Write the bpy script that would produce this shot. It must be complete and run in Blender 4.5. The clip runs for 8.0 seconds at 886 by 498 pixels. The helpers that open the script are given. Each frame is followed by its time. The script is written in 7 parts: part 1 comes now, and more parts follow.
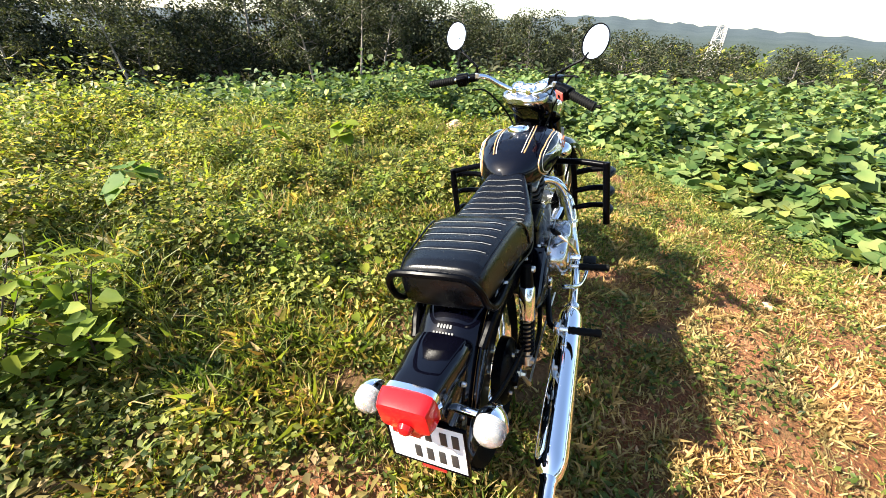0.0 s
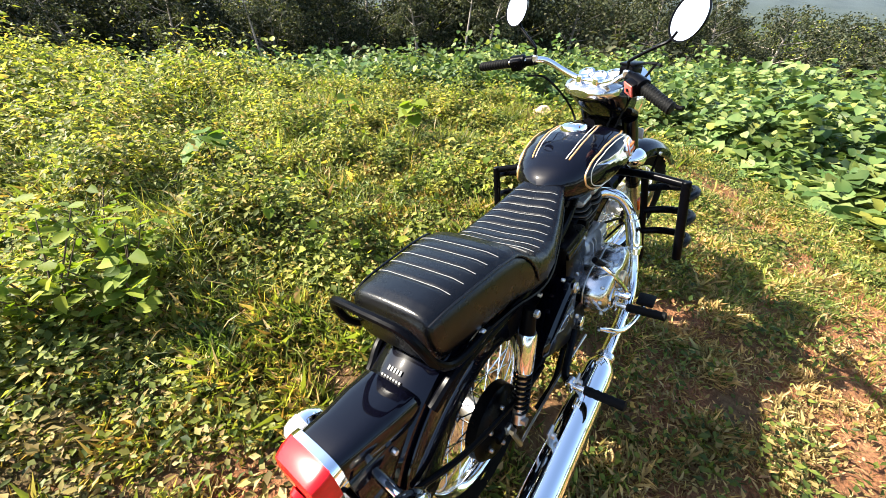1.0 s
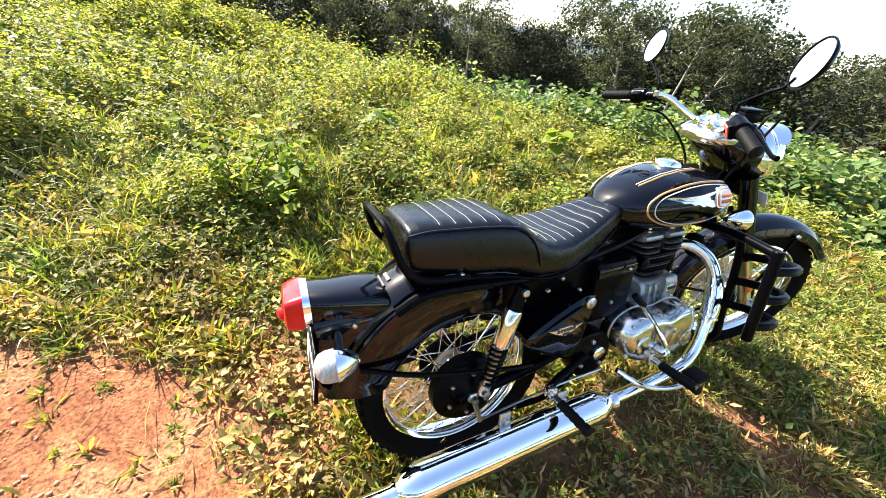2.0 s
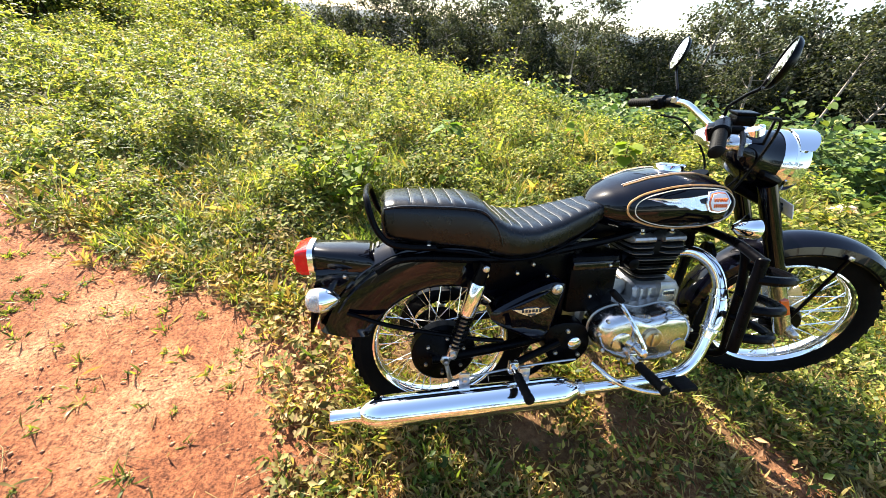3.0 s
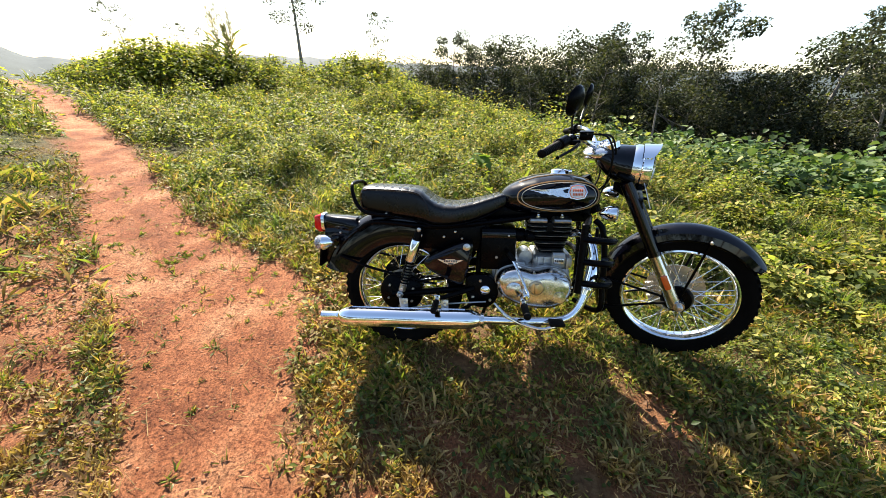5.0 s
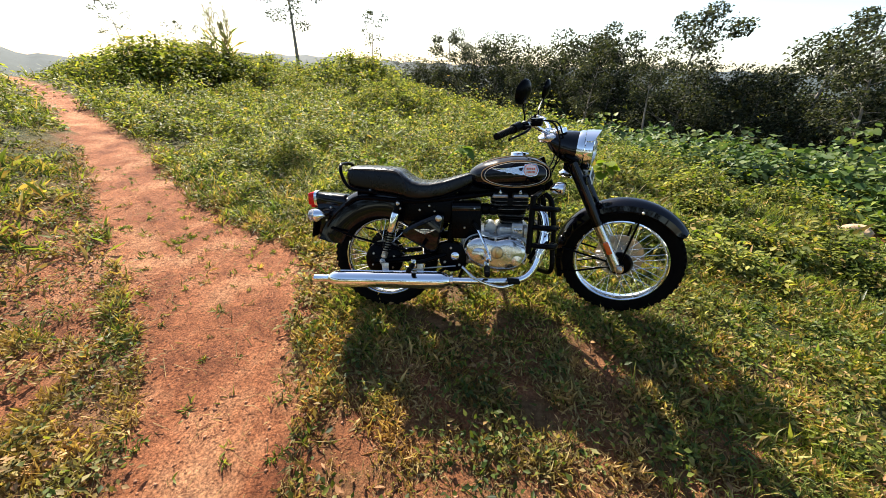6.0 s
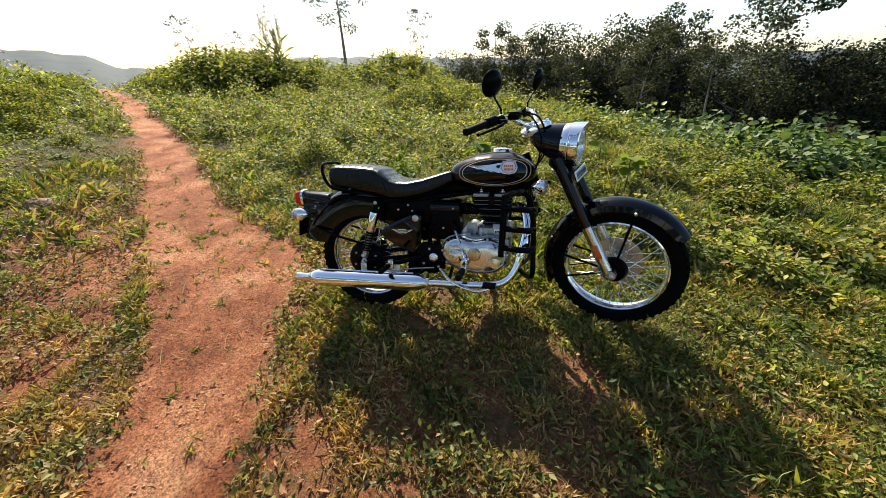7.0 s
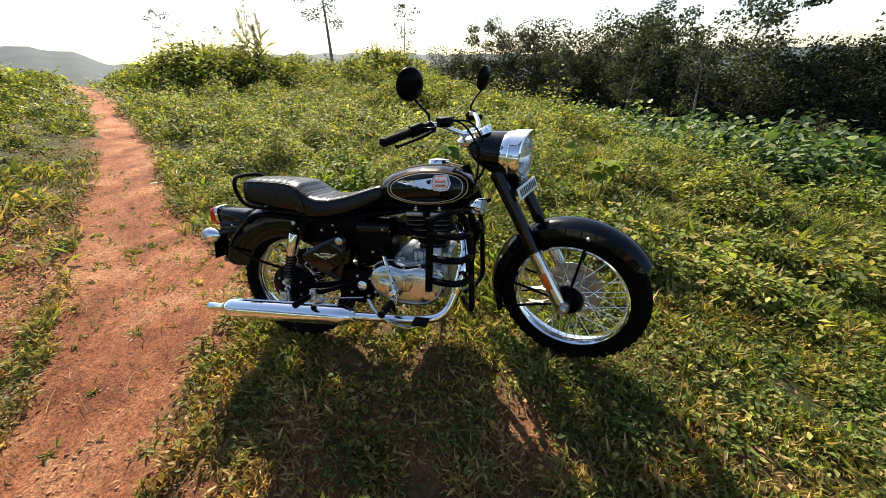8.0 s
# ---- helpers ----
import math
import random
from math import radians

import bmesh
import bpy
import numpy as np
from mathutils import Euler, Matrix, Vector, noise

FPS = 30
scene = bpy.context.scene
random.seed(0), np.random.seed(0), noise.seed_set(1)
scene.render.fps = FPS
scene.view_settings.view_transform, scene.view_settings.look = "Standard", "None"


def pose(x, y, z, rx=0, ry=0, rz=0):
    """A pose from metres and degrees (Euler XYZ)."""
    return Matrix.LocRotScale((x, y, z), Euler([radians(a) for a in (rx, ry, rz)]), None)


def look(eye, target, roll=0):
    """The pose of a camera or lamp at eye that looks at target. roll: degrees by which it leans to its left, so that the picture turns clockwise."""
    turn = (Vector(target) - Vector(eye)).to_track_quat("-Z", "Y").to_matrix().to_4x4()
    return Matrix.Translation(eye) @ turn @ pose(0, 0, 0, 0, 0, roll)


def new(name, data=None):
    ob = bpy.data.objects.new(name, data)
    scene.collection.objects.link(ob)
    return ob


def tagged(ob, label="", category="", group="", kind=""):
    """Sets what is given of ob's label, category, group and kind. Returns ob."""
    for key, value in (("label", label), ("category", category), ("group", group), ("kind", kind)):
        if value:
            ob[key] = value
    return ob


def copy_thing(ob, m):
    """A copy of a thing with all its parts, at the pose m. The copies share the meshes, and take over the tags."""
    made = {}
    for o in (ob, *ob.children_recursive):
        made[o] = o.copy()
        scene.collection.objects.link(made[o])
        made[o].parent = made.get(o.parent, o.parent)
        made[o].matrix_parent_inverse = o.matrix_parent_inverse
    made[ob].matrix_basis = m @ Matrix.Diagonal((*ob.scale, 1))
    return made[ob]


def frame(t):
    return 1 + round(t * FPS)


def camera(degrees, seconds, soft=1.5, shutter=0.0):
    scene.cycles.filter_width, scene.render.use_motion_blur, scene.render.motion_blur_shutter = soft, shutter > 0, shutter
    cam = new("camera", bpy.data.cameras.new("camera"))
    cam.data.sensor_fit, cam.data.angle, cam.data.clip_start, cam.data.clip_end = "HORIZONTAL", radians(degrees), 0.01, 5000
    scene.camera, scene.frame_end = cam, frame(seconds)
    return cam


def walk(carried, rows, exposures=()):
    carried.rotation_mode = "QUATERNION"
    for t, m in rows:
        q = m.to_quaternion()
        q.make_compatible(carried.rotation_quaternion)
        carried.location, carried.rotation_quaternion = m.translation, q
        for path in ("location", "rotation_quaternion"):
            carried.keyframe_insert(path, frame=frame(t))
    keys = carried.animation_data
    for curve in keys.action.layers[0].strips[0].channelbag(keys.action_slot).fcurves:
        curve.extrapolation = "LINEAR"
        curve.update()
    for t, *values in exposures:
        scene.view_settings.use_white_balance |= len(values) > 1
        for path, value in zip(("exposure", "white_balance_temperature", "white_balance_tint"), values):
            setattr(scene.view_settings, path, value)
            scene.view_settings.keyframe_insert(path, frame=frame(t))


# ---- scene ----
cam = camera(102.2, 8.0, soft=0.55)
PATH = [
    # seconds, x, y, z, yaw, pitch, roll
    (0.0, -0.835, -0.133, 1.290, -71.55, -31.94, 1.80),
    (0.5, -0.681, -0.170, 1.302, -68.66, -33.36, 1.90),
    (1.0, -0.538, -0.262, 1.283, -56.13, -35.20, 1.90),
    (1.5, -0.474, -0.413, 1.255, -38.98, -32.51, 8.00),
    (2.0, -0.472, -0.614, 1.218, -31.07, -32.24, 9.90),
    (2.2, -0.464, -0.684, 1.222, -29.30, -32.88, 10.30),
    (3.3, -0.150, -1.004, 1.273, -9.95, -31.09, 6.10),
    (3.5, -0.116, -1.071, 1.273, -9.68, -30.39, 7.40),
    (4.0, -0.042, -1.273, 1.320, -5.03, -29.94, 6.00),
    (4.2, 0.013, -1.354, 1.328, -3.68, -29.17, 4.80),
    (5.3, 0.337, -1.754, 1.350, 3.42, -26.45, 2.00),
    (5.5, 0.357, -1.844, 1.338, 3.04, -26.52, 2.10),
    (6.0, 0.413, -1.944, 1.343, 1.99, -26.86, 2.40),
    (6.5, 0.537, -1.904, 1.339, 6.24, -25.66, 0.40),
    (7.0, 0.777, -1.829, 1.338, 10.49, -27.52, -0.50),
    (7.5, 0.908, -1.688, 1.322, 7.92, -27.77, -1.90),
    (8.0, 1.022, -1.486, 1.336, 9.65, -28.00, -0.50),
]
walk(cam, [(t, look((x, y, z), (x - math.sin(radians(a)) * math.cos(radians(p)), y + math.cos(radians(a)) * math.cos(radians(p)), z + math.sin(radians(p))), r)) for t, x, y, z, a, p, r in PATH],
     exposures=[(0.0, 2.26), (1.5, 2.55), (2.0, 2.60), (3.5, 2.40), (4.2, 2.21), (5.5, 1.66), (6.0, 1.57), (7.0, 1.32), (8.0, 1.37)])

# ---- daylight: sun behind the motorcycle, clear hazy sky ----
SUN_AZ, SUN_EL = 118.5, 41.0
sun = new("sun", bpy.data.lights.new("sun", "SUN"))
sun.data.energy, sun.data.angle, sun.data.color = 5.0, radians(0.6), (1.0, 0.92, 0.78)
sun.matrix_world = look((0, 0, 0), (-math.cos(radians(SUN_AZ)) * math.cos(radians(SUN_EL)), -math.sin(radians(SUN_AZ)) * math.cos(radians(SUN_EL)), -math.sin(radians(SUN_EL)))) 
sun.location = (-8, 18, 14)
world = bpy.data.worlds.new("sky")
scene.world = world
world.use_nodes = True
sky = world.node_tree.nodes.new("ShaderNodeTexSky")
sky.sky_type, sky.sun_disc = "NISHITA", False
sky.sun_elevation, sky.sun_rotation = radians(SUN_EL), radians(90 - SUN_AZ)
sky.air_density, sky.dust_density, sky.ozone_density = 1.0, 1.0, 1.0
background = world.node_tree.nodes["Background"]
background.inputs["Strength"].default_value = 0.085
world.node_tree.links.new(sky.outputs["Color"], background.inputs["Color"])


# ---- materials ----
def material(name, base, rough=0.5, metal=0.0, var=0.0, scale=8.0, bump=0.0, bump_scale=60.0, coat=0.0, rough_var=0.0, trans=0.0, glow=None, spec=0.5):
    """Principled surface with two scales of variation in colour, gloss and relief (scales per metre)."""
    m = bpy.data.materials.new(name)
    m.use_nodes = True
    nt = m.node_tree
    p = nt.nodes["Principled BSDF"]
    p.inputs["Base Color"].default_value = (*base, 1)
    p.inputs["Roughness"].default_value = rough
    p.inputs["Metallic"].default_value = metal
    p.inputs["Coat Weight"].default_value = coat
    p.inputs["Coat Roughness"].default_value = 0.04
    p.inputs["Transmission Weight"].default_value = trans
    p.inputs["Specular IOR Level"].default_value = spec
    co = nt.nodes.new("ShaderNodeTexCoord")
    if var or rough_var:
        n = nt.nodes.new("ShaderNodeTexNoise")
        n.inputs["Scale"].default_value, n.inputs["Detail"].default_value, n.inputs["Roughness"].default_value = scale, 8, 0.65
        nt.links.new(co.outputs["Object"], n.inputs["Vector"])
        if var:
            r = nt.nodes.new("ShaderNodeValToRGB")
            r.color_ramp.elements[0].position, r.color_ramp.elements[1].position = 0.3, 0.7
            r.color_ramp.elements[0].color = (*[max(0, c * (1 - var)) for c in base], 1)
            r.color_ramp.elements[1].color = (*[min(1, c * (1 + var)) for c in base], 1)
            nt.links.new(n.outputs["Fac"], r.inputs["Fac"])
            nt.links.new(r.outputs["Color"], p.inputs["Base Color"])
        if rough_var:
            q = nt.nodes.new("ShaderNodeMapRange")
            q.inputs["From Min"].default_value, q.inputs["From Max"].default_value = 0.3, 0.7
            q.inputs["To Min"].default_value, q.inputs["To Max"].default_value = max(0.02, rough - rough_var), min(1, rough + rough_var)
            nt.links.new(n.outputs["Fac"], q.inputs["Value"])
            nt.links.new(q.outputs["Result"], p.inputs["Roughness"])
    if bump:
        b = nt.nodes.new("ShaderNodeTexNoise")
        b.inputs["Scale"].default_value, b.inputs["Detail"].default_value = bump_scale, 4
        nt.links.new(co.outputs["Object"], b.inputs["Vector"])
        k = nt.nodes.new("ShaderNodeBump")
        k.inputs["Strength"].default_value, k.inputs["Distance"].default_value = bump, 0.004
        nt.links.new(b.outputs["Fac"], k.inputs["Height"])
        nt.links.new(k.outputs["Normal"], p.inputs["Normal"])
    return m


def leaf_material(name, dark, mid, light, translucent=0.45, rough=0.5, dry=None, dry_from=0.97, spec=0.3, through_tint=(1.3, 1.35, 0.5)):
    """Leaves and blades: each island takes its own tone; light passes through them."""
    m = bpy.data.materials.new(name)
    m.use_nodes = True
    nt = m.node_tree
    p, out = nt.nodes["Principled BSDF"], nt.nodes["Material Output"]
    g = nt.nodes.new("ShaderNodeNewGeometry")
    r = nt.nodes.new("ShaderNodeValToRGB")
    tones = [dark, mid, light] + ([dry] if dry else [])
    stops = [0.0, 0.4, dry_from - 0.1, dry_from] if dry else [0.0, 0.5, 1.0]
    while len(r.color_ramp.elements) < len(tones):
        r.color_ramp.elements.new(0.5)
    for e, s, c in zip(r.color_ramp.elements, stops, tones):
        e.position, e.color = s, (*c, 1)
    nt.links.new(g.outputs["Random Per Island"], r.inputs["Fac"])
    co = nt.nodes.new("ShaderNodeTexCoord")
    n = nt.nodes.new("ShaderNodeTexNoise")
    n.inputs["Scale"].default_value, n.inputs["Detail"].default_value = 1.3, 5
    nt.links.new(co.outputs["Object"], n.inputs["Vector"])
    mr = nt.nodes.new("ShaderNodeMapRange")
    mr.inputs["From Min"].default_value, mr.inputs["From Max"].default_value = 0.3, 0.7
    mr.inputs["To Min"].default_value, mr.inputs["To Max"].default_value = 0.7, 1.3
    nt.links.new(n.outputs["Fac"], mr.inputs["Value"])
    mul = nt.nodes.new("ShaderNodeMix")
    mul.data_type, mul.blend_type = "RGBA", "MULTIPLY"
    mul.inputs["Factor"].default_value = 1.0
    nt.links.new(r.outputs["Color"], mul.inputs[6])
    nt.links.new(mr.outputs["Result"], mul.inputs[7])
    stand = nt.nodes.new("ShaderNodeTexNoise")
    stand.inputs["Scale"].default_value, stand.inputs["Detail"].default_value = 4.5, 3
    nt.links.new(co.outputs["Object"], stand.inputs["Vector"])
    hue = nt.nodes.new("ShaderNodeValToRGB")
    hue.color_ramp.elements[0].position, hue.color_ramp.elements[1].position = 0.34, 0.66
    hue.color_ramp.elements[0].color, hue.color_ramp.elements[1].color = (0.66, 0.80, 0.75, 1), (1.36, 1.17, 1.05, 1)
    nt.links.new(stand.outputs["Fac"], hue.inputs["Fac"])
    tone = nt.nodes.new("ShaderNodeMix")
    tone.data_type, tone.blend_type = "RGBA", "MULTIPLY"
    tone.inputs["Factor"].default_value = 1.0
    nt.links.new(mul.outputs[2], tone.inputs[6])
    nt.links.new(hue.outputs["Color"], tone.inputs[7])
    mul = tone
    nt.links.new(mul.outputs[2], p.inputs["Base Color"])
    p.inputs["Roughness"].default_value = rough
    p.inputs["Specular IOR Level"].default_value = spec
    t = nt.nodes.new("ShaderNodeBsdfTranslucent")
    warm = nt.nodes.new("ShaderNodeMix")
    warm.data_type, warm.blend_type = "RGBA", "MULTIPLY"
    warm.inputs["Factor"].default_value = 1.0
    warm.inputs[7].default_value = (*through_tint, 1)
    nt.links.new(mul.outputs[2], warm.inputs[6])
    nt.links.new(warm.outputs[2], t.inputs["Color"])
    mix = nt.nodes.new("ShaderNodeMixShader")
    mix.inputs["Fac"].default_value = translucent
    nt.links.new(p.outputs["BSDF"], mix.inputs[1])
    nt.links.new(t.outputs["BSDF"], mix.inputs[2])
    nt.links.new(mix.outputs["Shader"], out.inputs["Surface"])
    return m


def ground_material():
    """Red laterite where the trail is worn, litter and green cover elsewhere, by the mesh's own 'worn' attribute."""
    m = bpy.data.materials.new("laterite_ground")
    m.use_nodes = True
    nt = m.node_tree
    p = nt.nodes["Principled BSDF"]
    co = nt.nodes.new("ShaderNodeTexCoord")

    def fine(scale, detail=8, rough=0.65):
        n = nt.nodes.new("ShaderNodeTexNoise")
        n.inputs["Scale"].default_value, n.inputs["Detail"].default_value, n.inputs["Roughness"].default_value = scale, detail, rough
        nt.links.new(co.outputs["Object"], n.inputs["Vector"])
        return n

    def ramp(source, *stops):
        r = nt.nodes.new("ShaderNodeValToRGB")
        while len(r.color_ramp.elements) < len(stops):
            r.color_ramp.elements.new(0.5)
        for e, (s, c) in zip(r.color_ramp.elements, stops):
            e.position, e.color = s, (*c, 1)
        nt.links.new(source, r.inputs["Fac"])
        return r

    earth = ramp(fine(2.1, 9, 0.62).outputs["Fac"], (0.34, (0.23, 0.080, 0.035)), (0.50, (0.40, 0.150, 0.066)), (0.66, (0.56, 0.275, 0.14)))
    grit = ramp(fine(85, 5, 0.7).outputs["Fac"], (0.36, (0.34, 0.30, 0.29)), (0.49, (0.95, 0.94, 0.93)), (0.64, (1.5, 1.45, 1.38)))
    dust = ramp(fine(0.9, 6, 0.6).outputs["Fac"], (0.36, (0.80, 0.74, 0.70)), (0.50, (1.0, 1.0, 1.0)), (0.64, (1.16, 1.20, 1.24)))
    crumb = ramp(fine(24, 7, 0.8).outputs["Fac"], (0.38, (0.62, 0.55, 0.52)), (0.50, (1.0, 1.0, 1.0)), (0.62, (1.22, 1.22, 1.22)))
    for layer in (dust, crumb):
        worn_tone = nt.nodes.new("ShaderNodeMix")
        worn_tone.data_type, worn_tone.blend_type = "RGBA", "MULTIPLY"
        worn_tone.inputs["Factor"].default_value = 1.0
        nt.links.new(grit.outputs["Color"] if layer is dust else last_tone, worn_tone.inputs[6])
        nt.links.new(layer.outputs["Color"], worn_tone.inputs[7])
        last_tone = worn_tone.outputs[2]
    soil = nt.nodes.new("ShaderNodeMix")
    soil.data_type, soil.blend_type = "RGBA", "MULTIPLY"
    soil.inputs["Factor"].default_value = 1.0
    nt.links.new(earth.outputs["Color"], soil.inputs[6])
    nt.links.new(last_tone, soil.inputs[7])
    litter = ramp(fine(26, 8, 0.75).outputs["Fac"], (0.3, (0.060, 0.032, 0.014)), (0.46, (0.150, 0.082, 0.036)), (0.6, (0.24, 0.145, 0.066)), (0.75, (0.36, 0.25, 0.12)))
    moss = ramp(fine(30, 8, 0.75).outputs["Fac"], (0.3, (0.018, 0.022, 0.006)), (0.5, (0.055, 0.062, 0.014)), (0.68, (0.13, 0.125, 0.034)))
    lush = nt.nodes.new("ShaderNodeAttribute")
    lush.attribute_name = "lush"
    floor_tone = nt.nodes.new("ShaderNodeMix")
    floor_tone.data_type = "RGBA"
    nt.links.new(lush.outputs["Fac"], floor_tone.inputs["Factor"])
    nt.links.new(litter.outputs["Color"], floor_tone.inputs[6])
    nt.links.new(moss.outputs["Color"], floor_tone.inputs[7])
    worn = nt.nodes.new("ShaderNodeAttribute")
    worn.attribute_name = "worn"
    mix = nt.nodes.new("ShaderNodeMix")
    mix.data_type = "RGBA"
    nt.links.new(worn.outputs["Fac"], mix.inputs["Factor"])
    nt.links.new(floor_tone.outputs[2], mix.inputs[6])
    nt.links.new(soil.outputs[2], mix.inputs[7])
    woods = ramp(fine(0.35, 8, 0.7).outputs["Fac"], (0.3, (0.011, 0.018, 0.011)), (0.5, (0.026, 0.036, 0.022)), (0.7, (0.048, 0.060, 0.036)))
    # far hills: the haze of distance is painted in as a bluish tone
    haze_blue = ramp(fine(0.02, 8, 0.7).outputs["Fac"], (0.3, (0.026, 0.038, 0.042)), (0.7, (0.050, 0.064, 0.068)))
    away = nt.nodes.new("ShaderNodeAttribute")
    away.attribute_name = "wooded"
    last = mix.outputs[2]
    for tone, lo, hi in ((woods, 0.0, 0.5), (haze_blue, 0.5, 1.0)):
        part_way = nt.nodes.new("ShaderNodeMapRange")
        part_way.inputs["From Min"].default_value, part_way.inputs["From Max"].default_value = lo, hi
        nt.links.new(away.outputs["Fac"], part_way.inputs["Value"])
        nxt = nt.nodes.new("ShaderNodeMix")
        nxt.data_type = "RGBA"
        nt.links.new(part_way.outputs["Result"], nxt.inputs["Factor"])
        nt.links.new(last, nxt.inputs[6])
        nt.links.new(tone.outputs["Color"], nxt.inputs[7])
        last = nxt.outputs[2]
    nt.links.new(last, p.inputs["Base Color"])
    p.inputs["Roughness"].default_value = 0.9
    p.inputs["Specular IOR Level"].default_value = 0.2
    k = nt.nodes.new("ShaderNodeBump")
    k.inputs["Strength"].default_value, k.inputs["Distance"].default_value = 1.0, 0.05
    nt.links.new(fine(70, 8, 0.8).outputs["Fac"], k.inputs["Height"])
    nt.links.new(k.outputs["Normal"], p.inputs["Normal"])
    return m


PAINT = material("black_gloss_paint", (0.0008, 0.0008, 0.0024), 0.3, coat=0.62, spec=0.02)
SATIN = material("black_satin_metal", (0.0010, 0.0010, 0.0016), 0.30, rough_var=0.08, scale=20, bump=0.05, spec=0.055)
FIN_EDGE = material("fin_worn_edge", (0.16, 0.16, 0.16), 0.38, 0.7, var=0.4, scale=40)
LEATHER = material("black_leatherette", (0.0010, 0.0010, 0.0016), 0.27, rough_var=0.07, scale=12, bump=0.12, bump_scale=420, spec=0.30)
THREAD = material("pale_thread", (0.16, 0.16, 0.155), 0.8)
RUBBER = material("tyre_rubber", (0.0030, 0.0027, 0.0025), 0.8, var=0.35, scale=18, bump=0.2, bump_scale=180, spec=0.06)
GRIP = material("grip_rubber", (0.0020, 0.0020, 0.0020), 0.6, bump=0.3, bump_scale=300, spec=0.10)
CHROME = material("chrome", (0.86, 0.86, 0.87), 0.06, 1.0, rough_var=0.03, scale=9)
DULL_CHROME = material("weathered_chrome", (0.7, 0.69, 0.67), 0.17, 1.0, rough_var=0.08, scale=30)
ALLOY = material("polished_alloy", (0.56, 0.55, 0.54), 0.20, 1.0, var=0.2, scale=24, rough_var=0.1, bump=0.05, bump_scale=60)
CAST = material("cast_alloy", (0.46, 0.45, 0.43), 0.42, 0.9, var=0.2, scale=30, rough_var=0.1, bump=0.12, bump_scale=240)
STEEL = material("zinc_steel", (0.55, 0.54, 0.52), 0.3, 1.0, var=0.2, scale=60)
FIN_BLACK = material("black_fin_enamel", (0.0025, 0.0025, 0.0025), 0.45, bump=0.1, bump_scale=200, spec=0.1)
GOLD = material("gold_coachline", (0.42, 0.22, 0.075), 0.35, 0.0, coat=0.6)
CREAM = material("cream_coachline", (0.68, 0.60, 0.47), 0.4, coat=0.5)
SILVER = material("silver_badge", (0.72, 0.72, 0.72), 0.25, 0.85)
WHITE = material("white_enamel", (0.75, 0.74, 0.71), 0.35, var=0.06, scale=40)
ORANGE = material("orange_enamel", (0.62, 0.13, 0.03), 0.35)
DARK_INK = material("dark_lettering", (0.02, 0.02, 0.02), 0.5)
RED_LENS = material("red_lens", (0.55, 0.006, 0.008), 0.18, coat=0.35, var=0.15, scale=60, spec=0.2)
RED_DEEP = material("red_reflector", (0.42, 0.01, 0.012), 0.2, coat=0.8)
AMBER = material("amber_reflector", (0.65, 0.10, 0.015), 0.2, coat=0.8)
RED_SWITCH = material("faded_red_switch_housing", (0.42, 0.07, 0.055), 0.5, var=0.2, scale=60)
CLEAR = material("clear_lens", (0.92, 0.93, 0.94), 0.10, 0.0, coat=0.3, trans=0.78, bump=0.3, bump_scale=130)
MIRROR = material("mirror_glass", (0.92, 0.93, 0.94), 0.015, 1.0)
DIAL = material("ivory_dial", (0.6, 0.58, 0.52), 0.4, var=0.1, scale=60)
FADED = material("faded_transfer", (0.085, 0.085, 0.085), 0.6, var=0.3, scale=80)
BRASS = material("bronze_cap", (0.55, 0.42, 0.24), 0.32, 1.0, var=0.15, scale=60)
GROUND = ground_material()
GRASS = leaf_material("fresh_grass", (0.034, 0.048, 0.011), (0.110, 0.140, 0.030), (0.245, 0.272, 0.064), dry=(0.34, 0.25, 0.11), dry_from=0.94, rough=0.42, spec=0.25)
DRY = leaf_material("dry_grass", (0.14, 0.085, 0.034), (0.30, 0.205, 0.085), (0.50, 0.37, 0.18), 0.3, 0.6)
COVER = leaf_material("ground_cover_leaves", (0.025, 0.042, 0.010), (0.072, 0.100, 0.020), (0.165, 0.19, 0.040), dry=(0.27, 0.19, 0.08), dry_from=0.90, rough=0.5, spec=0.2)
WEED = leaf_material("weed_leaves", (0.035, 0.050, 0.014), (0.125, 0.150, 0.038), (0.32, 0.335, 0.096), dry=(0.34, 0.24, 0.10), dry_from=0.955, rough=0.55, spec=0.12)
VINE = leaf_material("vine_leaves", (0.030, 0.058, 0.017), (0.082, 0.134, 0.040), (0.170, 0.215, 0.080), 0.34, 0.5, dry=(0.22, 0.24, 0.05), dry_from=0.975, spec=0.2, through_tint=(1.0, 1.08, 0.62))
SHRUB = leaf_material("shrub_leaves", (0.034, 0.054, 0.015), (0.115, 0.145, 0.034), (0.33, 0.34, 0.088), translucent=0.55, dry=(0.28, 0.22, 0.08), dry_from=0.97, rough=0.65, spec=0.08)
SCRUB = leaf_material("scrub_leaves", (0.036, 0.056, 0.013), (0.125, 0.150, 0.030), (0.34, 0.345, 0.075), dry=(0.28, 0.22, 0.08), dry_from=0.96, rough=0.65, spec=0.08)
BROADLEAF = leaf_material("seedling_leaves", (0.055, 0.10, 0.020), (0.085, 0.145, 0.028), (0.13, 0.19, 0.040), 0.4, 0.6, spec=0.12)
SAPLING = leaf_material("sapling_leaves", (0.060, 0.095, 0.014), (0.14, 0.185, 0.026), (0.24, 0.28, 0.045), 0.45, 0.6, spec=0.1)
PLUME = leaf_material("reed_plume", (0.16, 0.14, 0.08), (0.24, 0.21, 0.12), (0.34, 0.30, 0.18), 0.3, 0.7)
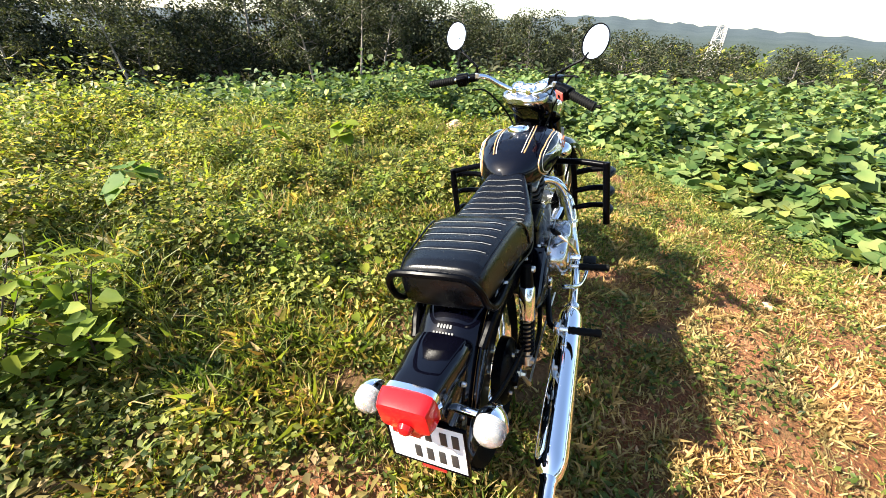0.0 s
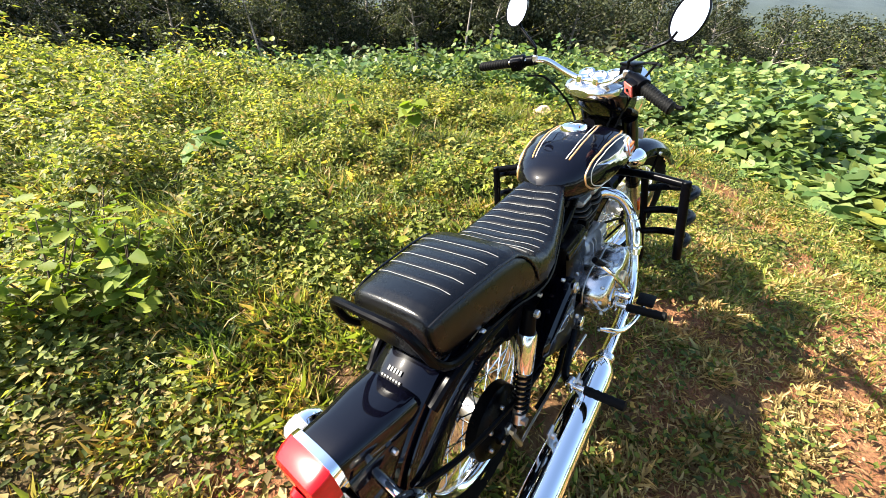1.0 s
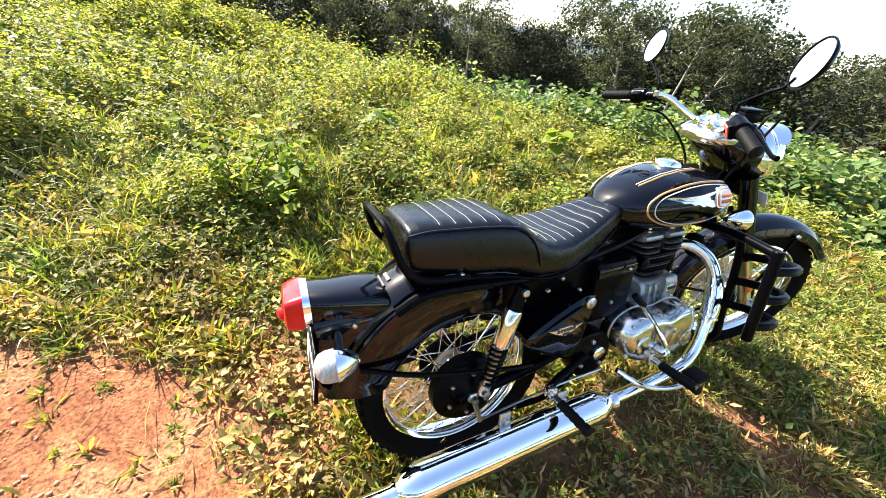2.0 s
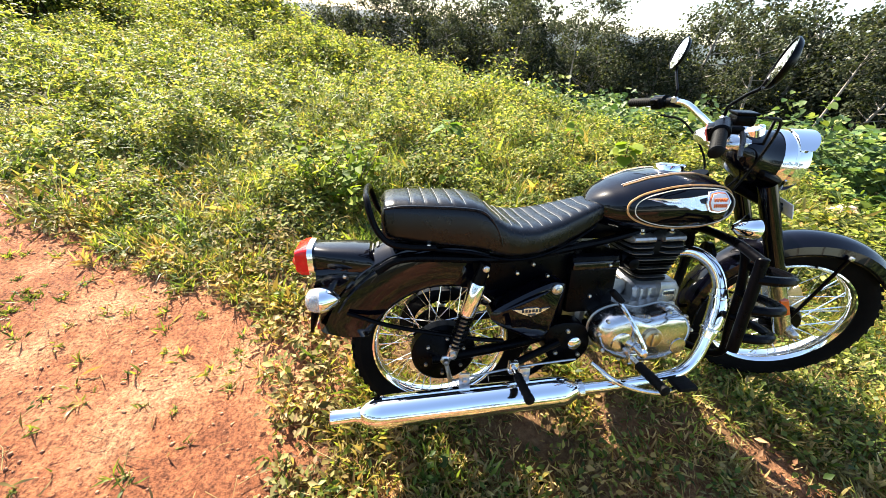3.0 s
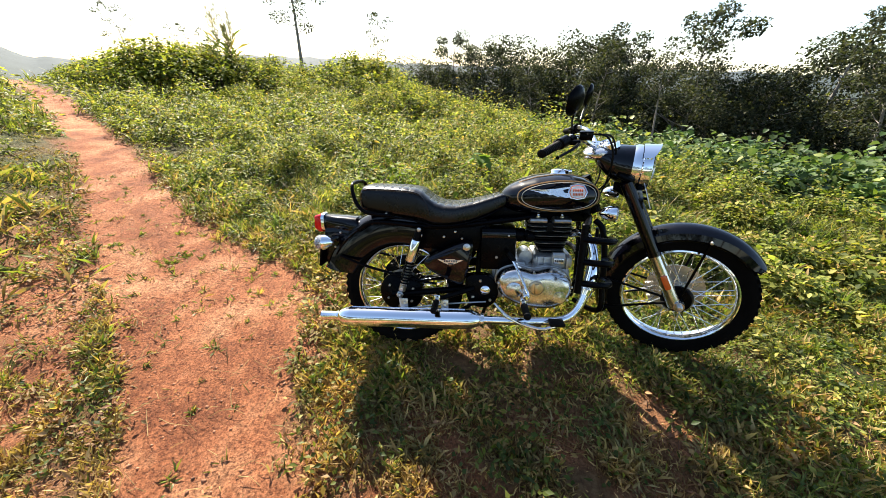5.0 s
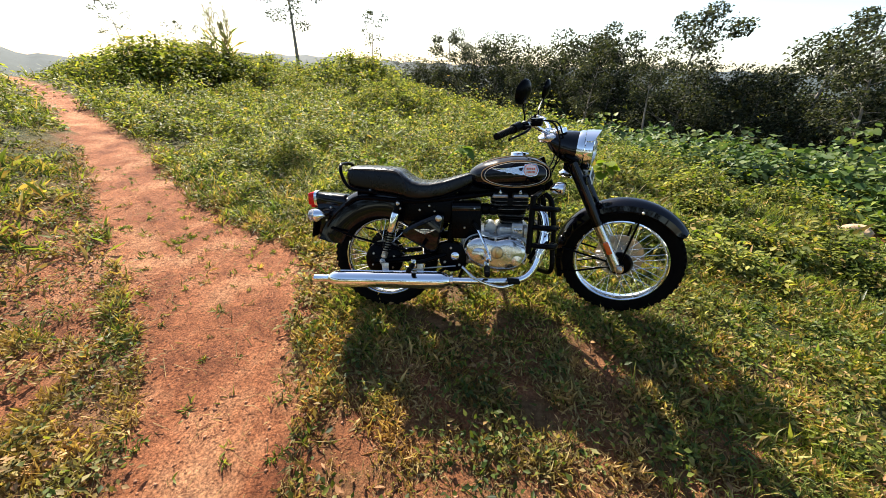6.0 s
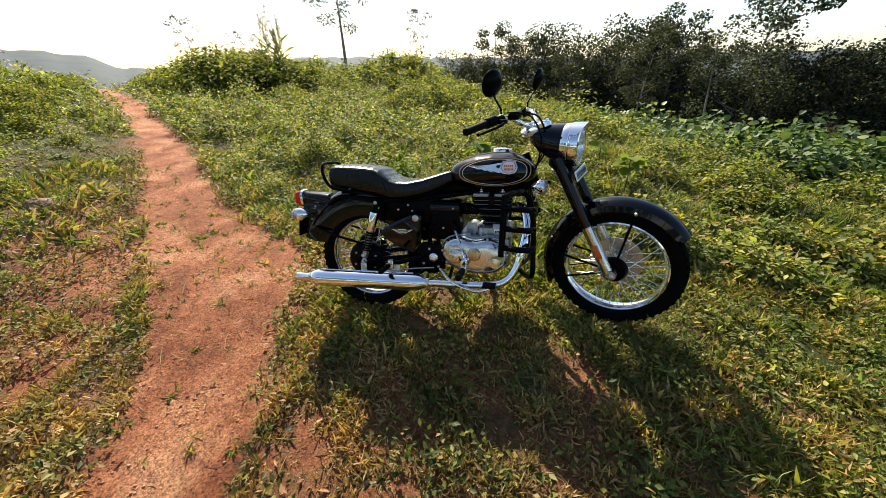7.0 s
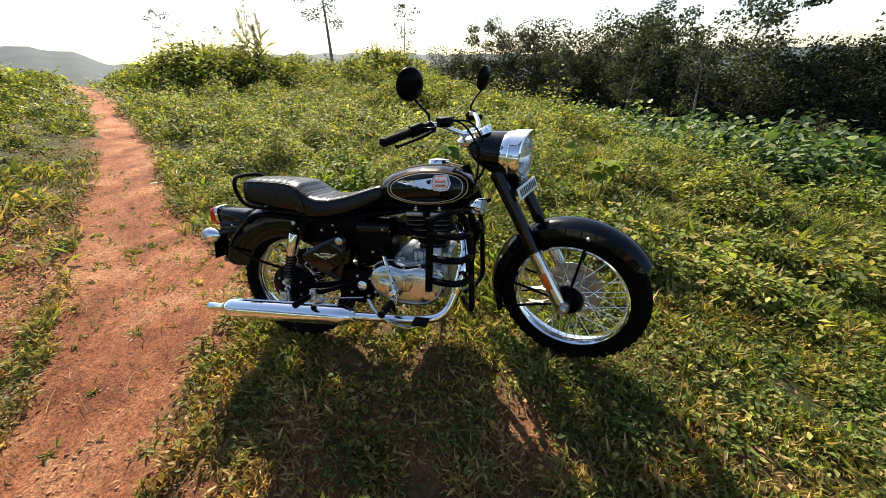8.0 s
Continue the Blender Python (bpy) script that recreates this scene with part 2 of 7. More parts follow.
# tree leaf tones are greyed and blued to carry some distance haze
FOREST = leaf_material("tree_leaves", (0.013, 0.017, 0.011), (0.036, 0.043, 0.027), (0.090, 0.098, 0.062), 0.28, 0.75, spec=0.08)
BARK = material("pale_bark", (0.20, 0.175, 0.145), 0.85, var=0.4, scale=5, bump=0.6, bump_scale=30)
STEM = material("brown_stem", (0.07, 0.045, 0.028), 0.8, var=0.3, scale=40)
STONE = material("pale_sandstone", (0.44, 0.29, 0.17), 0.85, var=0.25, scale=14, bump=0.5, bump_scale=60)
BOULDER = material("red_brown_boulder", (0.16, 0.09, 0.055), 0.9, var=0.4, scale=9, bump=0.8, bump_scale=30)
PEBBLE = material("laterite_pebbles", (0.36, 0.165, 0.085), 0.9, var=0.6, scale=6)
WITHERED = leaf_material("withered_weed_leaves", (0.070, 0.052, 0.020), (0.165, 0.135, 0.046), (0.30, 0.26, 0.10), 0.3, 0.65, dry=(0.32, 0.22, 0.12), dry_from=0.9, spec=0.12)
DEAD = leaf_material("dead_leaves", (0.09, 0.040, 0.020), (0.20, 0.10, 0.05), (0.34, 0.21, 0.11), 0.2, 0.7)
TOWER_STEEL = material("galvanised_lattice", (0.5, 0.46, 0.43), 0.5, 0.4, var=0.2, scale=2)


# ---- mesh helpers ----
def mesh_quads(name, verts, faces, mat, smooth=False):
    """A large mesh from arrays: verts (n, 3), faces (m, k) of one size."""
    me = bpy.data.meshes.new(name)
    m, k = faces.shape
    me.vertices.add(len(verts))
    me.vertices.foreach_set("co", np.ascontiguousarray(verts, dtype=np.float32).ravel())
    me.loops.add(m * k)
    me.loops.foreach_set("vertex_index", np.ascontiguousarray(faces, dtype=np.int32).ravel())
    me.polygons.add(m)
    me.polygons.foreach_set("loop_start", np.arange(0, m * k, k, dtype=np.int32))
    me.update(calc_edges=True)
    me.materials.append(mat)
    if smooth:
        me.polygons.foreach_set("use_smooth", np.ones(m, dtype=bool))
    return me


def smooth_step(v, a, b):
    u = np.clip((np.asarray(v, float) - a) / (b - a), 0, 1)
    return u * u * (3 - 2 * u)


rng = np.random.default_rng(7)
WAVES = [(rng.uniform(0, 6.28), rng.uniform(0, 6.28), rng.uniform(0.6, 1.4)) for _ in range(10)]


def wavy(x, y, size):
    """Smooth uneven field, about -1 to 1, with features of that size in metres."""
    total = 0
    for a, b, c in WAVES:
        f = 2 * math.pi / (size * c)
        total = total + np.sin(f * (x * math.cos(a) + y * math.sin(a)) + b)
    return total / 4.0


# ---- the lie of the land ----
def far_rise(az):
    """Skyline of the distant hills, in degrees above the eye, by bearing."""
    knots = [(-180, 0.5), (-60, 0.0), (-30, -0.3), (-20, 0.45), (-10, 1.0), (-2, 1.6), (4, 1.5), (12, 0.9), (30, 0.6), (58, 0.9), (66, 0.8), (80, 0.5), (100, 0.6), (108, 0.8), (122, 0.7), (134, -0.4), (139, -0.3), (142, 1.0), (147, 1.5), (160, 1.2), (180, 0.5)]
    return np.interp(az, [k[0] for k in knots], [k[1] for k in knots])


def field_edge(az):
    """Distance to the brow of the field, beyond which the land falls into the valley, by bearing."""
    knots = [(-180, 400), (-100, 400), (-70, 40), (-45, 26), (-28, 20), (-14, 16), (-4, 13.5), (12, 11), (27, 9.6), (45, 8.6), (60, 8.6), (73, 10), (85, 11), (95, 13), (103, 18), (112, 34), (120, 60), (130, 400), (180, 400)]
    return np.interp(az, [k[0] for k in knots], [k[1] for k in knots])


def ground_z(x, y):
    x, y = np.asarray(x, float), np.asarray(y, float)
    r, az = np.hypot(x, y), np.degrees(np.arctan2(y, x))
    z = -0.02 + 0.052 * np.where(x < 0, 3.0 * np.tanh(x / 3.0), np.minimum(x, 1.6)) - 0.06 * np.clip(np.logaddexp(0, (x - 1.9) / 0.5) * 0.5, 0, 6.5) + 0.084 * np.where(y > 0, 2.4 * np.tanh(y / 2.4), 3.2 * np.tanh(y / 3.2))
    z = z + 0.12 * np.exp(-((0.64 * x + 0.77 * y - 1.36) / 0.24) ** 2 - ((0.77 * x - 0.64 * y + 0.95) / 0.62) ** 2)
    z = z + 0.035 * np.exp(-((x - 1.35) ** 2 + (y + 0.15) ** 2) / 0.35)
    z = z - 0.05 * np.clip(y - 3.5, 0, 5) * smooth_step(x, -0.8, 3.0)
    z = z - 0.42 * np.clip(np.logaddexp(0, (r - field_edge(az)) / 1.0), 0, 23)
    along = -0.78 * x + 0.62 * y
    z = z + 0.42 * smooth_step(along, 3.5, 18) - 0.24 * np.clip(along - 21, 0, 70)
    bank = smooth_step(-0.62 * x - 0.78 * y - 0.75, 0.0, 1.2) * smooth_step(along, 2.0, 3.8) * (1 - smooth_step(along, 24, 40))
    z = z + 0.20 * bank + 0.55 * smooth_step(-0.62 * x - 0.78 * y - 1.1, 0.0, 3.0) * smooth_step(along, 5, 15) * (1 - smooth_step(along, 22, 40))
    z = z + 0.022 * wavy(x, y, 1.1) * smooth_step(r, 0.9, 2.2) + 0.007 * wavy(x + 5, y, 0.28) + 0.6 * wavy(x, y, 30) * smooth_step(r, 30, 60)
    rise = 1.3 + np.tan(np.radians(far_rise(az) + 0.12 * np.sin(az * 1.7) + 0.07 * np.sin(az * 4.3))) * r
    return np.where(r > 120, z * (1 - smooth_step(r, 120, 900)) + rise * smooth_step(r, 120, 900), z)


# the trail: centre line, half width, how bare it is
TRAIL = [(-19.5, 12.6, 0.25, 0.8), (-16.4, 11.9, 0.28, 1), (-12.7, 9.35, 0.26, 1), (-10.2, 7.6, 0.32, 1), (-7.5, 5.45, 0.33, 1), (-6.0, 4.25, 0.37, 1), (-4.9, 3.35, 0.40, 1), (-3.95, 2.45, 0.40, 1), (-3.35, 1.9, 0.42, 1), (-2.35, 1.0, 0.48, 1), (-1.75, 0.55, 0.50, 1),
         (-1.25, 0.22, 0.60, 1), (-0.95, -0.15, 0.46, 1), (-0.85, -0.5, 0.38, 1), (-0.6, -0.95, 0.40, 1), (-0.42, -1.5, 0.42, 0.95), (-0.2, -2.6, 0.5, 0.9), (-0.1, -5.0, 0.5, 0.9), (0.4, -14.0, 0.5, 0.8)]
SPUR = [(0.1, -1.75, 0.30, 0.65), (0.9, -1.6, 0.22, 0.62), (1.7, -1.45, 0.17, 0.62), (2.5, -1.12, 0.17, 0.7), (3.2, -0.72, 0.14, 0.5), (3.9, 0.0, 0.12, 0.4), (4.3, 0.9, 0.2, 0.6), (4.5, 1.6, 0.25, 0.8)]
PATCHES = [(-0.58, 0.26, 0.34, 0.85), (-1.0, 0.75, 0.25, 0.5), (-2.6, -0.1, 0.4, 0.5), (-2.1, -0.55, 0.55, 0.55), (-2.9, 0.9, 0.35, 0.6), (-1.55, -1.2, 0.35, 0.4), (-0.62, 0.05, 0.42, 0.75), (0.12, -0.98, 0.16, 0.8), (-0.25, -0.62, 0.3, 0.45), (1.25, -1.2, 0.22, 0.45), (-2.35, 1.55, 0.45, 0.5), (4.35, 1.55, 0.35, 0.9), (-3.1, 0.45, 0.5, 0.55), (-2.0, -0.35, 0.3, 0.35), (-2.35, 0.15, 0.6, 0.9), (-1.9, -0.75, 0.35, 0.7)]


def worn_at(x, y):
    best = np.zeros_like(x)
    for line in (TRAIL, SPUR):
        for (ax, ay, aw, ab), (bx, by, bw, bb) in zip(line, line[1:]):
            dx, dy = bx - ax, by - ay
            u = np.clip(((x - ax) * dx + (y - ay) * dy) / (dx * dx + dy * dy), 0, 1)
            d = np.hypot(x - ax - u * dx, y - ay - u * dy)
            w = aw + (bw - aw) * u + 0.10 * wavy(x, y, 0.7) + 0.05 * wavy(y, x, 0.25)
            best = np.maximum(best, (ab + (bb - ab) * u) * (1 - smooth_step(d, w * 0.7, w * 1.25 + 0.06)))
    for px, py, pr, pb in PATCHES:
        d = np.hypot(x - px, y - py) + 0.12 * wavy(x, y, 0.45)
        best = np.maximum(best, pb * (1 - smooth_step(d, pr * 0.5, pr * 1.2)))
    tufty = 0.92 * (1 - smooth_step(np.hypot(x, y), 2.6, 4.6)) * (1 - smooth_step(x, -1.7, -1.2)) * (1 - smooth_step(y + 0.55 * x, -0.4, 0.6)) * np.clip(0.68 + 0.7 * wavy(x - 3, y, 0.6) + 0.4 * wavy(y, x - 1, 0.25), 0, 1)
    # earth shows through at -y; some of it is there to lighten shaded ground
    thin = 0.66 * smooth_step(-y, -0.1, 0.7) * np.clip(0.5 + 0.6 * wavy(x + 2, y, 0.55) + 0.4 * wavy(y, x + 4, 0.22), 0, 1) * (1 - smooth_step(x, 1.6, 2.6)) * (1 - smooth_step(-y, 3.2, 4.6))
    return np.clip(np.maximum(np.maximum(best, thin), tufty), 0, 1)


def build_ground():
    az = np.radians(np.arange(0, 360, 0.75))
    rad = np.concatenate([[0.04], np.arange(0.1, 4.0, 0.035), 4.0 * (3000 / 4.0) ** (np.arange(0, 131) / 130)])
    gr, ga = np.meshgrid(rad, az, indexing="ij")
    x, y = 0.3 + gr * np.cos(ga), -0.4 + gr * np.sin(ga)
    worn = worn_at(x.ravel(), y.ravel())
    z = ground_z(x, y).ravel() - 0.018 * worn * (gr.ravel() < 40)
    n, k = gr.shape
    i, j = np.meshgrid(np.arange(n - 1), np.arange(k), indexing="ij")
    a, b = i * k + j, i * k + (j + 1) % k
    faces = np.stack([a, a + k, b + k, b], -1).reshape(-1, 4)
    # above 0.5 'wooded' fades from woods to the painted haze of far hills
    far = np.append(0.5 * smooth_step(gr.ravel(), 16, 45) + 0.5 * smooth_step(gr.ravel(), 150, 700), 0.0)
    hub = np.array([[0.3, -0.4, float(ground_z(0.3, -0.4))]])
    verts = np.concatenate([np.stack([x.ravel(), y.ravel(), z], -1), hub])
    me = mesh_quads("ground", verts, faces, GROUND, True)
    me.attributes.new("worn", "FLOAT", "POINT").data.foreach_set("value", np.append(worn, 0.0).astype(np.float32))
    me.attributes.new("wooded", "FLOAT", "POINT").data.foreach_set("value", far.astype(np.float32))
    lush = np.clip(smooth_step(verts[:, 1], 0.5, 1.6) + smooth_step(verts[:, 0], 1.4, 2.4) + smooth_step(np.hypot(verts[:, 0], verts[:, 1]), 3.0, 4.6), 0, 1) * np.clip(0.8 + 0.3 * wavy(verts[:, 0], verts[:, 1], 1.4), 0, 1)
    me.attributes.new("lush", "FLOAT", "POINT").data.foreach_set("value", lush.astype(np.float32))
    ob = new("ground", me)
    tagged(ob, "uneven red laterite ground with a worn footpath and thin litter", "ground", kind="structure")
    return ob


build_ground()

# ---- leaves and blades ----
BLADE = (np.array([[-0.5, 0, 0], [0.5, 0, 0], [0.45, 0.2, 0.55], [0.02, 0.6, 0.9]]), np.array([[0, 1, 2], [0, 2, 3]]))
SLIP = (np.array([[-0.5, 0.35, 0.05], [0.5, 0.45, 0.05], [0.0, 1.0, -0.05]]), np.array([[0, 1, 2]]))
# a small pointed leaf, folded along its midrib; lies along y
LEAF = (np.array([[0, 0, 0], [-0.5, 0.42, 0.10], [0, 1, -0.05], [0.5, 0.42, 0.10]]), np.array([[0, 1, 2], [0, 2, 3]]))


# a long blade that arches over
ARC = (np.array([[-0.5, 0, 0], [0.5, 0, 0], [-0.42, 0.16, 0.45], [0.42, 0.16, 0.45], [-0.30, 0.48, 0.78], [0.30, 0.48, 0.78], [0, 0.98, 0.86]]), np.array([[0, 1, 3], [0, 3, 2], [2, 3, 5], [2, 5, 4], [4, 5, 6]]))


def round_leaf():
    """A broad heart-shaped leaf with a fold and a drooping tip, along y."""
    rim = [(0, 0.06), (0.30, -0.06), (0.52, 0.16), (0.50, 0.48), (0.30, 0.80), (0, 1.05), (-0.30, 0.80), (-0.50, 0.48), (-0.52, 0.16), (-0.30, -0.06)]
    v = [(0, 0.42, -0.02)] + [(x, y, 0.22 * abs(x) - 0.10 * max(0, y - 0.6)) for x, y in rim]
    f = [(0, 1 + n, 1 + (n + 1) % 10) for n in range(10)]
    return np.array(v), np.array(f)


BROAD = round_leaf()
# the same leaf, plainer, for further off
OVAL = (np.array([[0, 0, 0], [0.46, 0.1, 0.09], [0.46, 0.55, 0.09], [0, 1.02, -0.05], [-0.46, 0.55, 0.09], [-0.46, 0.1, 0.09]]), np.array([[0, 1, 2], [0, 2, 3], [0, 3, 4], [0, 4, 5]]))


def scatter(shape, at, yaw, pitch, roll, width, length):
    """Many copies of a small shape as one array of vertices and triangles. pitch: how far it tips up from lying flat."""
    v, f = shape
    n = len(at)
    p = np.repeat(v[None], n, 0) * np.stack([width, length, length], -1)[:, None]
    cr, sr = np.cos(roll)[:, None], np.sin(roll)[:, None]
    p = np.stack([p[..., 0] * cr + p[..., 2] * sr, p[..., 1], -p[..., 0] * sr + p[..., 2] * cr], -1)
    cp, sp = np.cos(pitch)[:, None], np.sin(pitch)[:, None]
    p = np.stack([p[..., 0], p[..., 1] * cp - p[..., 2] * sp, p[..., 1] * sp + p[..., 2] * cp], -1)
    cy, sy = np.cos(yaw)[:, None], np.sin(yaw)[:, None]
    p = np.stack([p[..., 0] * cy - p[..., 1] * sy, p[..., 0] * sy + p[..., 1] * cy, p[..., 2]], -1) + at[:, None]
    faces = (f[None] + (np.arange(n) * len(v))[:, None, None]).reshape(-1, f.shape[1])
    return p.reshape(-1, 3), faces


def pool(name, pieces, mat, label, category):
    verts, faces, base = [], [], 0
    for v, f in pieces:
        verts.append(v), faces.append(f + base)
        base += len(v)
    ob = new(name, mesh_quads(name, np.concatenate(verts), np.concatenate(faces), mat))
    return tagged(ob, label, category, kind="stuff")


VINE_EDGE = [(0.4, -4.3), (1.32, -3.08), (1.95, -2.48), (2.78, -1.86), (3.48, -1.34), (4.25, -0.62), (4.95, 0.7), (4.6, 1.75), (3.95, 2.35), (3.45, 3.2), (3.15, 4.5), (2.9, 5.8), (2.5, 7.4), (1.6, 9.5), (0, 13)]


def vine_depth(x, y):
    """Metres inside the vine field, from its edge; negative outside."""
    far, side = np.full_like(x, 1e9), np.zeros_like(x)
    for (ax, ay), (bx, by) in zip(VINE_EDGE, VINE_EDGE[1:]):
        dx, dy = bx - ax, by - ay
        u = np.clip(((x - ax) * dx + (y - ay) * dy) / (dx * dx + dy * dy), 0, 1)
        d = np.hypot(x - ax - u * dx, y - ay - u * dy)
        near = d < far
        far = np.where(near, d, far)
        side = np.where(near, np.sign((y - ay) * dx - (x - ax) * dy), side)
    return -far * side


def spread(count, x0, x1, y0, y1):
    return rng.uniform(x0, x1, count), rng.uniform(y0, y1, count)


def lawn():
    """Short creeping grass and straw round the motorcycle and beside the trail."""
    fresh, straw = [], []
    for count, x0, x1, y0, y1, size in ((480000, -2.2, 3.2, -2.2, 1.5, 0.80), (110000, -5.0, 6.0, -4.2, 3.4, 1.35)):
        x, y = spread(count, x0, x1, y0, y1)
        worn = worn_at(x, y)
        keep = (rng.uniform(0, 1, count) > np.where(worn > 0.93, 0.998, worn * (1.08 + 0.35 * wavy(x, y, 0.16)))) & (vine_depth(x, y) < 0.25)
        if size > 1.1:
            keep &= ~((x > -2.2) & (x < 3.2) & (y > -2.2) & (y < 1.5))
        tuft = wavy(x, y, 0.33) + 0.7 * wavy(y, x, 1.1)
        keep &= rng.uniform(0, 1, count) < 0.60 + 0.38 * tuft
        x, y, tuft, worn = x[keep], y[keep], tuft[keep], worn[keep]
        n = len(x)
        side = smooth_step(-y, -0.5, 0.9)
        tall = rng.uniform(0.028, 0.078, n) * (1 + 0.40 * np.clip(tuft, -1, 1.2)) * (1.25 - 0.4 * side) * size
        at = np.stack([x, y, ground_z(x, y) - 0.012], -1)
        args = (rng.uniform(0, 6.28, n), rng.uniform(-0.85, 0.45, n), rng.normal(0, 0.5, n), rng.uniform(0.0038, 0.0085, n) * size, tall * np.where(rng.uniform(0, 1, n) < 0.04, 1.6, 1.0))
        # straw thickens at -y; part of it only brightens the motorcycle's shaded ground
        dry = rng.uniform(0, 1, n) < 0.28 + 0.48 * side * (1 - smooth_step(x, 1.0, 2.2)) + 0.30 * smooth_step(-y, 0.5, 1.3) * (1 - smooth_step(x, 1.4, 2.4)) + 0.4 * worn + 0.12 * wavy(x + 9, y, 0.8)
        fresh.append(scatter(BLADE, at[~dry], *[a[~dry] for a in args]))
        straw.append(scatter(BLADE, at[dry], *[a[dry] for a in args]))
    pool("grass", fresh, GRASS, "short creeping green grass on trodden ground", "grass")
    pool("dry_grass", straw, DRY, "dry straw-coloured grass among the green", "grass")


def dead_leaves():
    """Withered brown leaves and trampled weeds beside the trail."""
    x, y = spread(60000, -6, 2.5, -3.0, 3.5)
    worn = worn_at(x, y)
    side = (1 - smooth_step(x, -1.6, -1.0)) * (1 - smooth_step(y + 0.55 * x, -0.4, 0.6))
    keep = (rng.uniform(0, 1, len(x)) < (0.10 + 0.75 * side + 0.3 * smooth_step(worn, 0.1, 0.4) * (worn < 0.8)) * np.clip(0.4 + wavy(x, y + 6, 0.5), 0, 1)) & (worn < 0.97) & (vine_depth(x, y) < 0)
    x, y = x[keep], y[keep]
    n = len(x)
    at = np.stack([x, y, ground_z(x, y) + rng.uniform(-0.012, 0.028, n)], -1)
    pool("dead_leaves", [scatter(LEAF, at, rng.uniform(0, 6.28, n), rng.normal(0.1, 0.5, n), rng.normal(0, 0.6, n), rng.uniform(0.008, 0.020, n), rng.uniform(0.020, 0.050, n))], DEAD, "withered red-brown leaves beside the path", "leaf litter")


def seedlings():
    """Small tufts that have come up in the bare earth of the trail."""
    g = np.random.default_rng(61)
    at, tall = [], []
    for _ in range(900):
        x, y = g.uniform(-4.5, 1.0), g.uniform(-2.4, 2.6)
        worn = float(worn_at(np.array([x]), np.array([y]))[0])
        if worn < 0.35:
            continue
        n, size = int(g.integers(5, 22)), g.uniform(0.4, 1.15)
        dx, dy = g.normal(0, 0.016 * size, n), g.normal(0, 0.016 * size, n)
        at.append(np.stack([x + dx, y + dy, ground_z(x + dx, y + dy) - 0.02], -1))
        tall.append(g.uniform(0.025, 0.06, n) * size)
    at, tall = np.concatenate(at), np.concatenate(tall)
    n = len(at)
    pool("seedlings", [scatter(BLADE, at, g.uniform(0, 6.28, n), g.uniform(-1.0, 0.3, n), g.normal(0, 0.5, n), g.uniform(0.004, 0.009, n), tall)], GRASS, "small grass tufts sprouting from the bare path", "grass")


def cover():
    """Small-leaved creepers close to the ground."""
    x, y = spread(200000, -3.8, 5.2, -2.8, 4.4)
    worn = worn_at(x, y)
    patch = wavy(x + 3, y - 2, 0.8) + 0.7 * wavy(x, y, 0.3)
    keep = (rng.uniform(0, 1, len(x)) < 0.42 + 0.42 * patch + 0.15 * smooth_step(y, -0.2, 0.8)) & (rng.uniform(0, 1, len(x)) > worn * 1.15) & (vine_depth(x, y) < 0.3)
    x, y, patch = x[keep], y[keep], patch[keep]
    n = len(x)
    at = np.stack([x, y, ground_z(x, y) + rng.uniform(0.0, 0.055, n) * (1 + 0.6 * np.clip(patch, -1, 1.5))], -1)
    pool("creeper", [scatter(LEAF, at, rng.uniform(0, 6.28, n), rng.normal(0.25, 0.5, n), rng.normal(0, 0.5, n), rng.uniform(0.011, 0.024, n), rng.uniform(0.018, 0.042, n))], COVER, "low creeping weeds with small green leaves", "ground cover")


def hummock(x, y):
    """How high the weeds stand, 0 to about 1.5: clumps and hollows."""
    clump = np.exp(-((0.64 * x + 0.77 * y - 1.27) / 0.21) ** 2 - ((0.77 * x - 0.64 * y + 0.95) / 0.62) ** 2)
    hollow = np.exp(-((0.64 * x + 0.77 * y - 0.88) / 0.24) ** 2 - ((0.77 * x - 0.64 * y + 0.85) / 0.60) ** 2)
    return np.clip(0.42 + 1.15 * clump - 0.55 * hollow + 0.66 * wavy(x, y, 1.0) + 0.52 * wavy(y, x, 0.40) + 0.40 * wavy(x + 3, y, 2.3) * smooth_step(y, 1.8, 3.0), 0.02, 2.1)


def trail_gap(x, y):
    """Metres from the edge of the trail."""
    best = np.full_like(x, 1e9)
    for (ax, ay, aw, ab), (bx, by, bw, bb) in zip(TRAIL, TRAIL[1:]):
        dx, dy = bx - ax, by - ay
        u = np.clip(((x - ax) * dx + (y - ay) * dy) / (dx * dx + dy * dy), 0, 1)
        best = np.minimum(best, np.hypot(x - ax - u * dx, y - ay - u * dy) - aw - (bw - aw) * u)
    return best


def withered():
    """Trodden, half-dry weeds along both sides of the trail."""
    x, y = spread(4800, -7.5, -0.3, -2.6, 5.6)
    gap = trail_gap(x, y)
    keep = (rng.uniform(0, 1, len(x)) < 1.25 * (1 - smooth_step(gap + 0.25 * wavy(x, y, 0.7), 0.25, 1.25)) * np.clip(0.75 + 0.8 * wavy(x + 1, y + 4, 0.5), 0.1, 1)) & (gap > -0.06) & (rng.uniform(0, 1, len(x)) < np.where(y + 0.8 * x < -0.9, 0.4, 1.0))
    x, y = x[keep], y[keep]
    n = len(x)
    pool("withered_weeds", [plants(x, y, rng.uniform(0.02, 0.075, n), rng.uniform(0.05, 0.12, n), 26, 0.032, LEAF)], WITHERED, "half-dry trodden olive-brown weeds along the path", "weeds")


